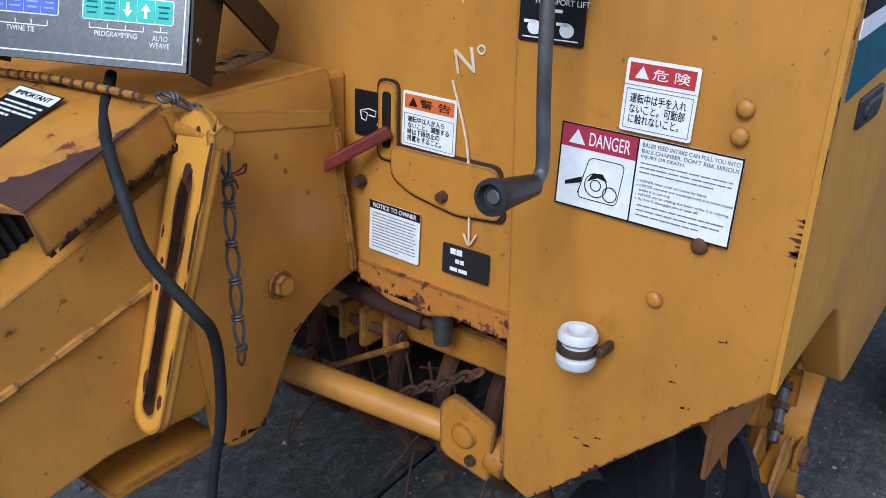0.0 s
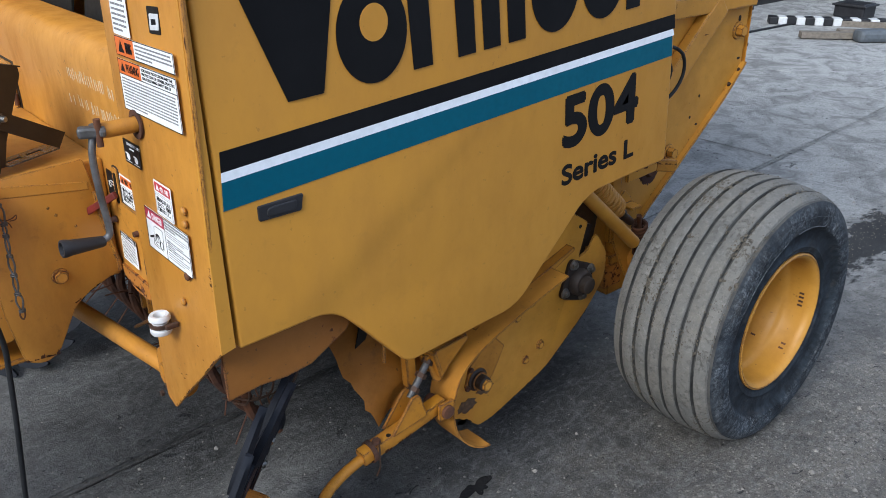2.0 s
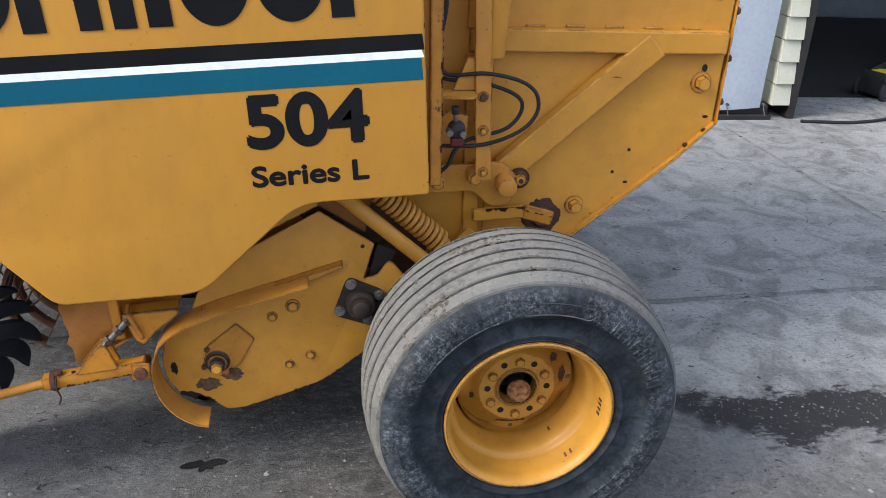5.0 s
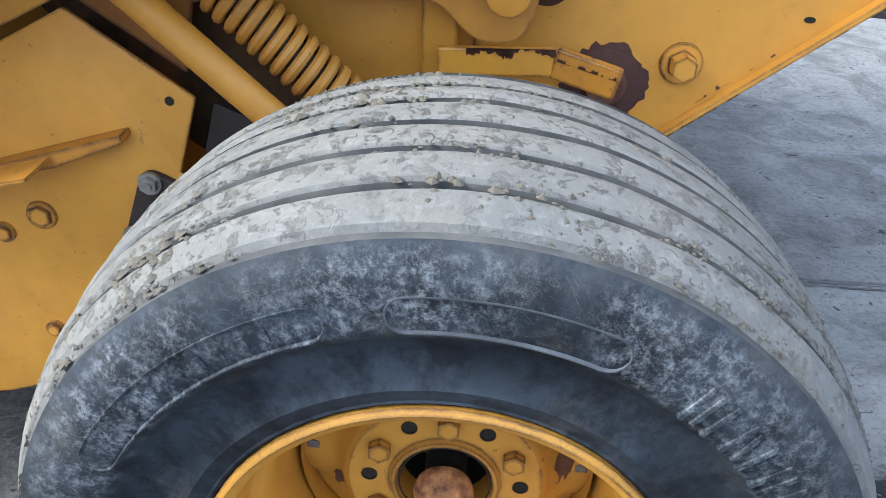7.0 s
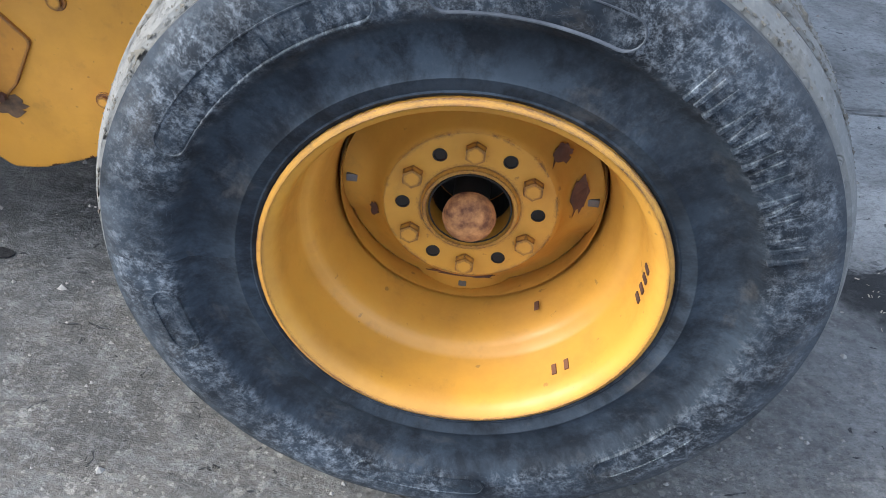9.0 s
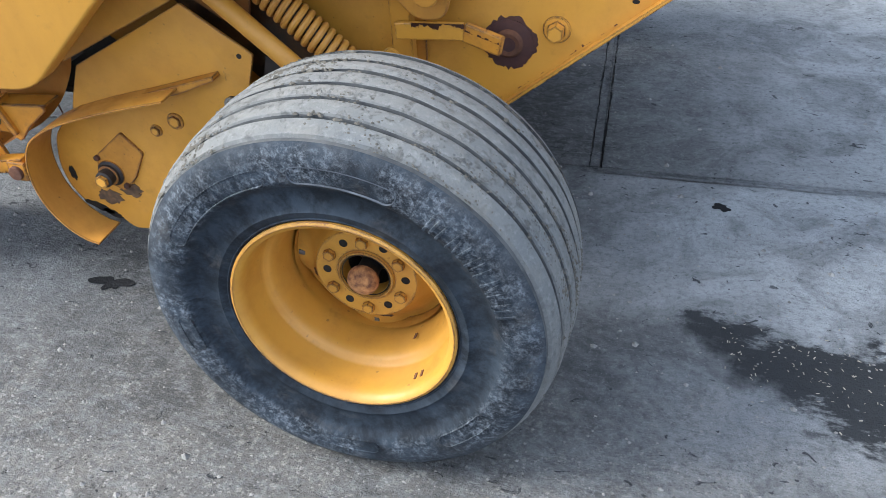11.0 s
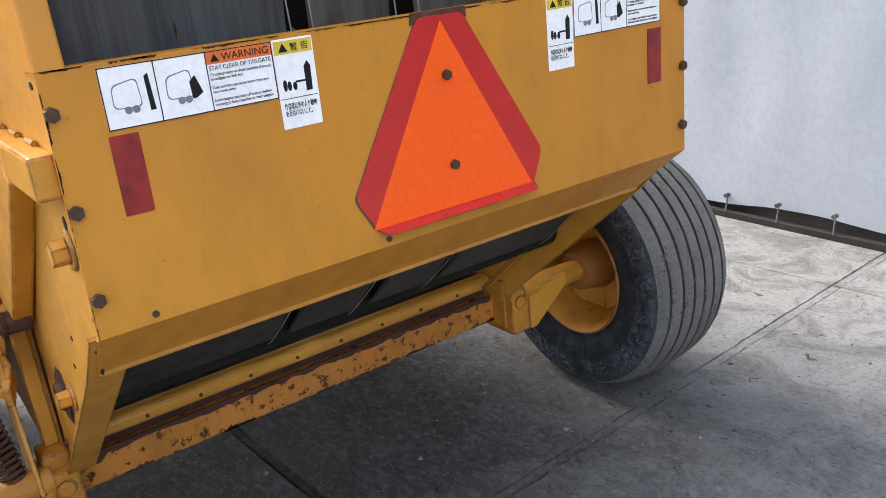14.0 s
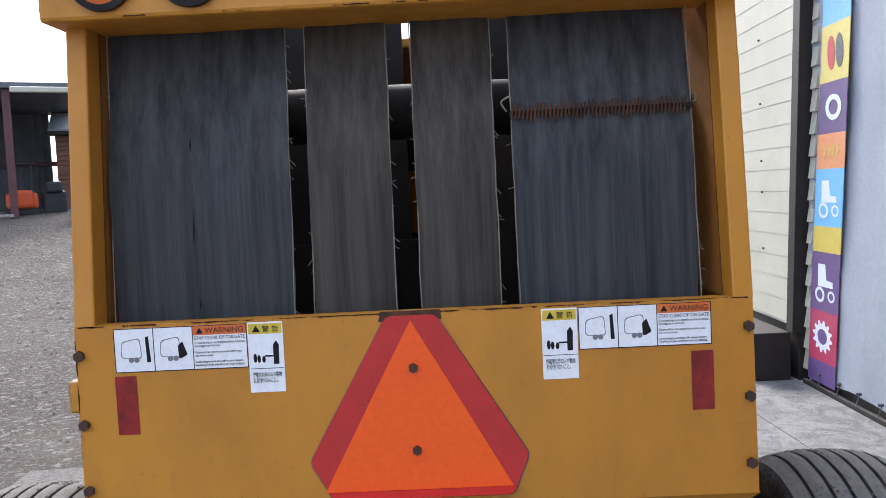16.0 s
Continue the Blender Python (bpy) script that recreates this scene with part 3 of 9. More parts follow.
def ground_material(name, gravel):
    m, n, l, b = material(name)
    tc = n.new("ShaderNodeTexCoord")
    sep = n.new("ShaderNodeSeparateXYZ")
    l.new(tc.outputs["Object"], sep.inputs["Vector"])
    big = ramp(n, l, noise_at(n, l, 0.9, 6, 0.62), 0.36, 0.66)
    mid = noise_at(n, l, 5.5, 8, 0.68, shift=3.0)
    fine = noise_at(n, l, 60.0, 8, 0.75, shift=6.0)
    grit = noise_at(n, l, 190.0, 4, 0.7, shift=2.0)
    if gravel:
        c = mix(n, l, big, (0.150, 0.114, 0.080), (0.085, 0.063, 0.044))
        c = mix(n, l, ramp(n, l, swirl_at(n, l, 0.35, 7, 0.62, 1.0, shift=8.0), 0.46, 0.62), c, (0.185, 0.158, 0.126))
        c = mix(n, l, math_node(n, l, "MULTIPLY", ramp(n, l, swirl_at(n, l, 2.2, 8, 0.7, 1.5, (1, 0.5, 1), 4.0), 0.46, 0.60), 0.75), c, (0.115, 0.090, 0.066))
        for scale, shift in ((14.0, 1.0), (34.0, 6.0), (80.0, 3.0)):
            d, r1, r2 = cells_at(n, l, scale, shift, 0.5 / scale)
            c = mix(n, l, math_node(n, l, "MULTIPLY", ramp(n, l, r1, 0.55, 0.60), ramp(n, l, d, 0.48, 0.38)), c, mix(n, l, r2, (0.085, 0.072, 0.058), (0.40, 0.37, 0.325)))
        c = mix(n, l, ramp(n, l, fine, 0.54, 0.64), c, (0.08, 0.072, 0.063))
        b.inputs["Roughness"].default_value = 0.95
        bump(n, l, b, math_node(n, l, "ADD", math_node(n, l, "MULTIPLY", mid, 2.0), math_node(n, l, "ADD", fine, grit)), 1.0, 0.03)
    else:
        times = lambda a, k: math_node(n, l, "MULTIPLY", a, k)
        X, Y = sep.outputs["X"], sep.outputs["Y"]
        V_ = math_node(n, l, "SUBTRACT", Y, times(X, 0.0507))
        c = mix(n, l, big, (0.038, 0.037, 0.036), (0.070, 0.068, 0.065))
        # paler behind and beyond the machine: its soft shade painted into the colour
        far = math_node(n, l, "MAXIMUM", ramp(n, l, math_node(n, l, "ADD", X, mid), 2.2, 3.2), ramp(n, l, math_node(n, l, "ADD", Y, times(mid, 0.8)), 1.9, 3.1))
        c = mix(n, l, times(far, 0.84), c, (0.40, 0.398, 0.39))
        # paler again past x 5: wet, grazing sheen put into the colour
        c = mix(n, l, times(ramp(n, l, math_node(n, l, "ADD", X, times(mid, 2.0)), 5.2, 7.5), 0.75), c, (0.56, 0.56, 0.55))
        # lit ground ahead and beside, painted paler than that under the machine
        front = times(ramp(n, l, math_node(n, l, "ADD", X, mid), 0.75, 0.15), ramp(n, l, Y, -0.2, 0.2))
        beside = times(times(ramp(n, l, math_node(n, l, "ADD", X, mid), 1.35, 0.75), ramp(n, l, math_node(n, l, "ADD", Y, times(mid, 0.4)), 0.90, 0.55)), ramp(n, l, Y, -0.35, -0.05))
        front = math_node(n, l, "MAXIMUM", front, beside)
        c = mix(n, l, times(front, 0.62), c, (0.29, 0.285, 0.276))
        # a paler worn lane behind the machine
        lane = times(ramp(n, l, math_node(n, l, "ADD", Y, times(mid, 0.08)), 0.28, 0.36), ramp(n, l, V_, 0.815, 0.775))
        lane = times(lane, ramp(n, l, math_node(n, l, "ADD", X, times(mid, 1.2)), 1.9, 3.1))
        lane = times(lane, math_node(n, l, "ADD", times(ramp(n, l, swirl_at(n, l, 3.0, 9, 0.7, 0.8, shift=11.0), 0.33, 0.58), 0.55), 0.45))
        c = mix(n, l, times(lane, 0.88), c, (0.39, 0.388, 0.380))
        # gritty strip on the near side with stones set in it
        sand = ramp(n, l, math_node(n, l, "SUBTRACT", times(mid, 1.1), Y), 0.45, 1.10)
        sand = math_node(n, l, "MAXIMUM", sand, times(ramp(n, l, Y, 0.55, 0.15), ramp(n, l, math_node(n, l, "ADD", X, mid), -0.6, -1.4)))
        c = mix(n, l, times(sand, 0.84), c, (0.188, 0.168, 0.143))
        for scale, shift, least, near in ((46.0, 2.0, 0.74, 0.42), (85.0, 5.0, 0.55, 0.46), (150.0, 9.0, 0.50, 0.5)):
            d, r1, r2 = cells_at(n, l, scale, shift, 0.4 / scale)
            stone = times(ramp(n, l, r1, least, least + 0.02), ramp(n, l, d, near, near - 0.08))
            stone = times(stone, math_node(n, l, "ADD", times(sand, 0.70), 0.07))
            c = mix(n, l, stone, c, mix(n, l, ramp(n, l, r2, 0.1, 0.9), (0.060, 0.055, 0.048), (0.35, 0.32, 0.28)))
        # blotches, trowel marks and pits
        c = mix(n, l, times(ramp(n, l, swirl_at(n, l, 4.2, 9, 0.68, 1.2, shift=3.0), 0.44, 0.62), 0.55), c, (0.052, 0.050, 0.048))
        c = mix(n, l, times(ramp(n, l, swirl_at(n, l, 13.0, 8, 0.66, 2.0, (0.7, 1.3, 1), 41.0, 12), 0.47, 0.64), 0.30), c, (0.235, 0.232, 0.225))
        c = mix(n, l, times(ramp(n, l, swirl_at(n, l, 27.0, 6, 0.62, 2.6, (0.5, 1.4, 1), 7.0, -18), 0.52, 0.64), 0.20), c, (0.045, 0.046, 0.047))
        c = mix(n, l, times(ramp(n, l, swirl_at(n, l, 52.0, 5, 0.6, 1.5, (0.6, 1.2, 1), 17.0, 30), 0.60, 0.68), 0.20), c, (0.34, 0.335, 0.325))
        pits = ramp(n, l, swirl_at(n, l, 34.0, 4, 0.55, 1.2, (0.7, 1, 1), 31.0), 0.665, 0.69)
        c = mix(n, l, times(pits, 0.85), c, (0.018, 0.018, 0.020))
        c = mix(n, l, times(ramp(n, l, fine, 0.50, 0.64), 0.42), c, (0.030, 0.031, 0.033))
        c = mix(n, l, times(ramp(n, l, noise_at(n, l, 42.0, 9, 0.78, shift=19.0), 0.52, 0.66), 0.34), c, (0.32, 0.316, 0.306))
        c = mix(n, l, times(ramp(n, l, grit, 0.62, 0.68), 0.5), c, (0.36, 0.35, 0.335))
        # oil soaked into the lane, with a broken outline
        line = math_node(n, l, "ABSOLUTE", math_node(n, l, "SUBTRACT", sep.outputs["Y"], 0.15), 0.0)
        soak = math_node(n, l, "SUBTRACT", noise_at(n, l, 7.0, 9, 0.72, (0.55, 1, 1), 61.0), math_node(n, l, "MULTIPLY", line, 1.9))
        soak = math_node(n, l, "MULTIPLY", ramp(n, l, soak, 0.23, 0.30), ramp(n, l, math_node(n, l, "ADD", X, math_node(n, l, "ADD", times(mid, 0.4), times(Y, 0.9))), 2.52, 2.60))
        soak = math_node(n, l, "MULTIPLY", soak, ramp(n, l, sep.outputs["X"], 4.9, 4.2))
        c = mix(n, l, math_node(n, l, "MULTIPLY", soak, 0.93), c, (0.016, 0.016, 0.017))
        spots = ramp(n, l, swirl_at(n, l, 5.0, 5, 0.6, 1.0, shift=21.0), 0.70, 0.72)
        c = mix(n, l, math_node(n, l, "MULTIPLY", spots, 0.8), c, (0.03, 0.03, 0.031))
        b.inputs["Roughness"].default_value = 0.85
        b.inputs["Specular IOR Level"].default_value = 0.3
        h = math_node(n, l, "ADD", times(fine, 1.1), math_node(n, l, "ADD", times(grit, 0.5), times(swirl_at(n, l, 27.0, 6, 0.62, 2.6, (0.5, 1.4, 1), 7.0, -18), 0.45)))
        bump(n, l, b, math_node(n, l, "SUBTRACT", h, pits), 1.0, 0.008)
    c = mix(n, l, 0.10, c, (0.0, 0.0, 0.0))
    l.new(c, b.inputs["Base Color"])
    return m


M_CONCRETE = ground_material("stained_shaded_concrete", False)
M_GRAVEL = ground_material("yard_gravel", True)
M_JOINT = surface("joint_mortar", (0.062, 0.060, 0.058), (0.030, 0.030, 0.030), 7, 0.9, 0, 70, 0.4, 0.004)
M_OIL = surface("oil_soaked_crumbs", (0.010, 0.010, 0.011), (0.022, 0.021, 0.021), 9, 0.85, 0, 110, 0.6, 0.006, spec=0.04)

bm = B()
bmesh.ops.create_grid(bm, x_segments=160, y_segments=160, size=400)
for v in bm.verts:
    # the yard climbs gently ahead of the machine
    v.co.z = -0.03 + 0.105 * min(max(0.0, -5.0 - v.co.x), 16.0)
ground = tagged(part("ground", bm, M_GRAVEL), "pale grey-brown gravel yard reaching to the horizon", "ground", kind="structure")

ANGLE = radians(2.9)


def turned(u, v, z=0.0):
    """Slab grid to world."""
    return (u * math.cos(ANGLE) - v * math.sin(ANGLE), u * math.sin(ANGLE) + v * math.cos(ANGLE), z)


def ragged(u0, v0, u1, v1, amp=0.004, n=26):
    """A rectangle with slightly broken edges."""
    pts = []
    for (a, b), (c, d) in (((u0, v0), (u1, v0)), ((u1, v0), (u1, v1)), ((u1, v1), (u0, v1)), ((u0, v1), (u0, v0))):
        for k in range(n):
            t = k / n
            pts.append((a + (c - a) * t + random.uniform(-amp, amp), b + (d - b) * t + random.uniform(-amp, amp)))
    return pts


pavement = tagged(part("pavement", slab([turned(*p)[:2] for p in ((-8.4, 0.05), (-1.25, 0.05), (-1.25, -1.5), (14.0, -1.5), (14.0, 9.5), (-8.4, 9.5))], "z", -0.2, -0.010), M_JOINT),
                  "worn grey concrete pavement with mortar joints", "pavement", kind="structure")
U = [-8.4, -6.7, -4.5, -2.42, -0.30, 1.874, 4.02, 6.2, 8.4, 11.0, 14.0]
V = [-1.5, 0.825, 2.98, 5.2, 9.5]
NEAR = [-8.4, -4.6, -1.25, 5.3, 14.0]
for j in range(len(V) - 1):
    cuts = NEAR if j == 0 else U
    for i in range(len(cuts) - 1):
        gu = 0.0208
        low = 0.05 if j == 0 and cuts[i + 1] < -1.0 else V[j]
        top = V[j + 1] - (0.034 if j == 0 else 0.003)
        pts = [turned(*p)[:2] for p in ragged(cuts[i] + gu, low + 0.003, cuts[i + 1] - gu, top, 0.0035, 90)]
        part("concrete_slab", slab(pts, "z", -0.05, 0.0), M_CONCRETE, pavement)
        if i:
            pts = [turned(*p)[:2] for p in ragged(cuts[i] - 0.0155, (0.05 if j == 0 and cuts[i] < -1.0 else V[j]) + 0.006, cuts[i] + 0.0155, V[j + 1] - (0.034 if j == 0 else 0.003), 0.0022, 90)]
            part("joint_strip", slab(pts, "z", -0.05, -0.002), M_CONCRETE, pavement)
pts = [turned(*p)[:2] for p in ragged(-8.4, V[1] - 0.030, 14.0, V[1] - 0.001, 0.0025, 260)]
part("joint_strip", slab(pts, "z", -0.05, -0.0035), M_CONCRETE, pavement, "smooth grey mortar band between the slabs")


def blot(cx, cy, rx, ry, z, seed, rough=0.28, n=60):
    rnd = random.Random(seed)
    ph = [rnd.uniform(0, 6.28) for _ in range(6)]
    pts = []
    for k in range(n):
        a = 2 * math.pi * k / n
        r = 1 + rough * sum(math.sin((q + 2) * a + ph[q]) / (q + 2) for q in range(6)) + rnd.uniform(-0.03, 0.03)
        pts.append((cx + rx * r * math.cos(a), cy + ry * r * math.sin(a)))
    return slab(pts, "z", z, z + 0.002)


part("oil_stain", blot(0.69, 0.08, 0.040, 0.027, 0.0012, 8, 0.7), M_OIL, pavement, "small dark oil stain")
part("oil_stain", blot(-0.52, 0.81, 0.04, 0.03, 0.0012, 9, 0.3), M_OIL, pavement, "small dark oil stain")
part("oil_stain", blot(2.199, 0.779, 0.021, 0.017, 0.0012, 11, 0.45), M_OIL, pavement, "small dark oil stain")

# pale chaff lying in the oil
rnd = random.Random(14)
verts, faces = [], []
for k in range(600):
    x, y = rnd.uniform(2.2, 3.9), rnd.gauss(0.19, 0.07)
    s, a = rnd.uniform(0.0015, 0.0045), rnd.uniform(0, 6.28)
    i = len(verts)
    for u, v in ((1, 0.3), (-1, 0.35), (-1, -0.3), (1, -0.35)):
        verts.append((x + s * (u * math.cos(a) - v * math.sin(a)), y + s * (u * math.sin(a) + v * math.cos(a)), 0.0045 + rnd.uniform(0, 0.002)))
    faces.append((i, i + 1, i + 2, i + 3))
me = bpy.data.meshes.new("chaff")
me.from_pydata(verts, [], faces)
me.materials.append(surface("chaff", (0.42, 0.36, 0.27), (0.22, 0.19, 0.15), 40, 0.9, 0, 120, 0.1))
tagged(new("chaff", me), "pale chaff scattered over the oil stain", "chaff", kind="stuff")

# crumbs and pebbles on the near side
rnd = random.Random(4)
verts, faces = [], []
for k in range(12500):
    x = rnd.uniform(-3.5, 4.5)
    y = rnd.uniform(-1.45, 0.9) if rnd.random() < 0.8 else rnd.uniform(0.9, 3.2)
    if y > -0.2 and rnd.random() < 0.6 or x < -1.25 and y < 0.05:
        continue
    s = rnd.uniform(0.0012, 0.0048) * (rnd.uniform(1.6, 2.6) if rnd.random() < 0.09 else 1)
    i = len(verts)
    a = rnd.uniform(0, 6.28)
    for q in range(5):
        verts.append((x + s * rnd.uniform(0.7, 1.2) * math.cos(a + 1.257 * q), y + s * rnd.uniform(0.6, 1.2) * math.sin(a + 1.257 * q), 0.0))
    verts.append((x, y, s * rnd.uniform(0.6, 1.1)))
    faces += [(i + q, i + (q + 1) % 5, i + 5) for q in range(5)]
me = bpy.data.meshes.new("pebbles")
me.from_pydata(verts, [], faces)
me.materials.append(surface("pebble", (0.30, 0.275, 0.24), (0.13, 0.12, 0.11), 40, 0.9, 0, 120, 0.3))
tagged(new("pebbles", me), "scattered grit and pebbles on the concrete", "gravel", kind="stuff")

# stones on the gravel
rnd = random.Random(41)
verts, faces = [], []
for k in range(4200):
    x, y = rnd.uniform(-15, -1.4), rnd.uniform(-9, -0.1)
    z = -0.03 + 0.105 * max(0.0, -5.0 - x)
    s = rnd.uniform(0.008, 0.03) * (2.0 if rnd.random() < 0.05 else 1)
    i, a = len(verts), rnd.uniform(0, 6.28)
    for q in range(6):
        verts.append((x + s * rnd.uniform(0.7, 1.3) * math.cos(a + 1.047 * q), y + s * rnd.uniform(0.6, 1.2) * math.sin(a + 1.047 * q), z - 0.003))
    for q in range(3):
        verts.append((x + s * 0.5 * math.cos(a + 2.09 * q), y + s * 0.5 * math.sin(a + 2.09 * q), z + s * rnd.uniform(0.4, 0.7)))
    faces += [(i + 6, i + 7, i + 8)]
    for q in range(3):
        p, r = i + 2 * q, i + 6 + q
        faces += [(p, i + (2 * q + 1) % 6, r), (i + (2 * q + 1) % 6, i + 6 + (q + 1) % 3, r), (i + (2 * q + 1) % 6, i + (2 * q + 2) % 6, i + 6 + (q + 1) % 3)]
me = bpy.data.meshes.new("yard_stones")
me.from_pydata(verts, [], faces)
me.materials.append(surface("yard_stone", (0.24, 0.215, 0.185), (0.12, 0.105, 0.09), 9, 0.9, 0, 60, 0.3))
tagged(new("yard_stones", me), "loose stones on the gravel yard", "stones", kind="stuff")

# ---- the baler ----
baler = thing("round_baler", "yellow round hay baler with worn paint, parked on concrete", "baler")
AX, AZ = 1.51, 0.388

# moulded side panel
outline = [(-0.002, 0.762), (0.205, 0.770), (0.275, 0.700), (0.392, 0.570), (0.735, 0.592), (0.975, 0.826), (1.292, 0.846), (1.247, 1.50), (1.22, 1.90), (-0.036, 1.90)]
bm = slab(rounded(outline, [0.008, 0.05, 0.02, 0.03, 0.05, 0.06, 0.012, 0.0, 0.03, 0.03], 6), "y", 0.0, 0.055, 0.006, 3)
side_panel = part("side_panel", bm, M_PANEL, baler, "ochre yellow moulded side panel with black lettering and stripes", True)


def stripe_z(x):
    return 1.143 + 0.0738 * x


def band(lo, hi):
    return slab([(0.0 - lo * 0.04, stripe_z(0) - lo), (0.0 - hi * 0.04, stripe_z(0) - hi), (1.266, stripe_z(1.266) - hi), (1.259, stripe_z(1.259) - lo)], "y", -0.0012, 0.001)


part("black_stripe", band(0.0, 0.036), M_DECAL_BLACK, side_panel)
part("white_stripe", band(0.036, 0.0535), M_DECAL_WHITE, side_panel)
part("teal_stripe", band(0.0535, 0.105), M_DECAL_TEAL, side_panel)
SLOPE = Vector((1, 0, 0.0735)).normalized()
lettering("letter", "504", face_pose((0.868, -0.0005, 0.966), SLOPE, (0.02, 0, 1)), 0.122, M_DECAL_BLACK, side_panel, 0.275, bold=0.012, fat=0.0045, split=True)
lettering("letter", "Series L", face_pose((0.872, -0.0005, 0.871), SLOPE, (0.02, 0, 1)), 0.05, M_DECAL_BLACK, side_panel, 0.272, bold=0.008, fat=0.0016, split=True)


def logo_shape(pts):
    m = face_pose((0, -0.0012, 1.183), SLOPE, (-0.01, 0, 1))
    part("logo_shape", flat_shape(m, pts, 0, 0.0012), M_DECAL_BLACK, side_panel)


logo_shape([(0.050, 0.270), (0.138, 0.012), (0.212, 0.010), (0.270, 0.270)])
for x0, x1 in ((0.250, 0.408), (0.742, 0.892), (0.902, 1.052)):
    cx, rx = (x0 + x1) / 2, (x1 - x0) / 2
    logo_shape(ellipse(cx, 0.096, rx, 0.094, 40))
    part("logo_gap", flat_shape(face_pose((0, -0.0012, 1.183), SLOPE, (-0.01, 0, 1)), ellipse(cx + 0.004, 0.112, rx * 0.40, 0.034, 24), 0.0012, 0.0006), M_PANEL, side_panel)
for x0, x1 in ((0.418, 0.466), (0.533, 0.580), (0.603, 0.650), (0.674, 0.724), (1.062, 1.112)):
    logo_shape([(x0, 0.006), (x1, 0.006), (x1 - 0.004, 0.178), (x0 - 0.006, 0.178)])
logo_shape([(0.580, 0.135), (0.603, 0.135), (0.603, 0.178), (0.580, 0.178)])
logo_shape([(0.650, 0.135), (0.674, 0.135), (0.674, 0.178), (0.650, 0.178)])
latch = part("latch", slab(rounded([(0.060, 1.002), (0.147, 1.002), (0.153, 1.034), (0.059, 1.031)], 0.004), "y", -0.004, 0.01, 0.0015), M_BLACK, side_panel, "black plastic panel latch")
part("latch_flap", slab(rounded([(0.075, 1.008), (0.135, 1.008), (0.139, 1.027), (0.077, 1.025)], 0.008), "y", -0.007, 0.0, 0.002), M_BLACK, latch)

# front corner plate with its inner return
PX = -0.045
plate_out = [(0.002, 0.765), (0.249, 0.520), (0.285, 0.535), (0.308, 1.10), (0.315, 1.90), (-0.02, 1.90)]
bm = slab(rounded(plate_out, [0.006, 0.006, 0.01, 0, 0, 0]), "x", PX, PX + 0.006, 0.0012)
for v in bm.verts:
    v.co.x += (0.30 - v.co.y) * 0.02
join(bm, slab([(PX + 0.005, 0.55), (0.02, 0.60), (0.02, 1.90), (PX + 0.005, 1.90)], "y", 0.288, 0.294, 0.001))
front_plate = part("front_plate", bm, M_YEL, baler, "tall yellow front corner plate covered with warning labels", True)
part("plate_return", slab([(PX + 0.005, 0.765), (-0.011, 0.772), (-0.040, 1.85), (PX + 0.004, 1.85)], "y", -0.002, 0.004, 0.0015), M_PANEL, front_plate)
# strip added behind the gap; its near-black colour is the gap's shade
part("gap_shade", slab([(-0.024, 0.79), (-0.003, 0.79), (-0.036, 1.85), (-0.050, 1.85)], "y", 0.022, 0.045), M_DARKINSIDE, front_plate, "dark strip for the shade in the gap beside the side panel")
for i, (y, z) in enumerate(((0.069, 1.028), (0.070, 1.003), (0.090, 0.894), (0.126, 0.827))):
    bm = B()
    bmesh.ops.create_uvsphere(bm, u_segments=14, v_segments=8, radius=0.0085, matrix=Matrix.Translation((PX - 0.001, y, z)) @ Matrix.Diagonal((0.6, 1, 1, 1)))
    part("rivet", bm, M_RUST if i == 2 else M_YEL, front_plate, "rusty bolt head" if i == 2 else "", True)

hole = part("counter_window", slab(rounded([(0.073, 1.373), (0.117, 1.370), (0.117, 1.326), (0.073, 1.329)], 0.004), "x", PX + 0.0030, PX + 0.0055), M_DARKINSIDE, front_plate, "cut-out with a white bale counter")
part("bale_counter", slab(rounded([(0.073, 1.362), (0.108, 1.359), (0.111, 1.332), (0.076, 1.336)], 0.003), "x", PX + 0.0018, PX + 0.004, 0.0005), M_WHITEPL, hole)
part("counter_digits", slab([(0.083, 1.353), (0.100, 1.351), (0.101, 1.342), (0.084, 1.344)], "x", PX + 0.0012, PX + 0.003), M_INK, hole)

# inner front wall, bulging above
prof = [(0.004, 0.712), (0.0, 1.005), (-0.002, 1.09), (-0.007, 1.16), (-0.008, 1.195), (-0.004, 1.217), (0.004, 1.232), (0.016, 1.242), (0.034, 1.247), (0.10, 1.248), (0.10, 1.240), (0.036, 1.239), (0.020, 1.232), (0.010, 1.215), (0.004, 1.19), (0.008, 1.0), (0.010, 0.712)]
front_wall = part("front_wall", slab(prof, "y", 0.285, 1.57, 0.0), M_YEL, baler, "yellow front wall with a rusty lower edge", True)
notch = [(0.565, 0.735), (0.555, 0.705), (0.50, 0.690), (0.44, 0.688), (0.40, 0.70), (0.33, 0.69), (0.30, 0.70), (0.30, 0.73)]
part("rusty_edge", slab(notch, "x", -0.002, 0.014, 0.001), M_RUSTBEAM, front_wall)
part("cover_seam", slab(rounded([(0.507, 0.909), (0.341, 0.909), (0.331, 0.841), (0.40, 0.834), (0.472, 0.846), (0.504, 0.862)], 0.012), "x", -0.0015, 0.004), M_BOXSTEEL, front_wall)
part("latch_cover", slab(rounded([(0.503, 0.905), (0.345, 0.905), (0.335, 0.845), (0.40, 0.838), (0.47, 0.850), (0.50, 0.865)], 0.012), "x", -0.006, 0.004, 0.001), M_YEL, front_wall)
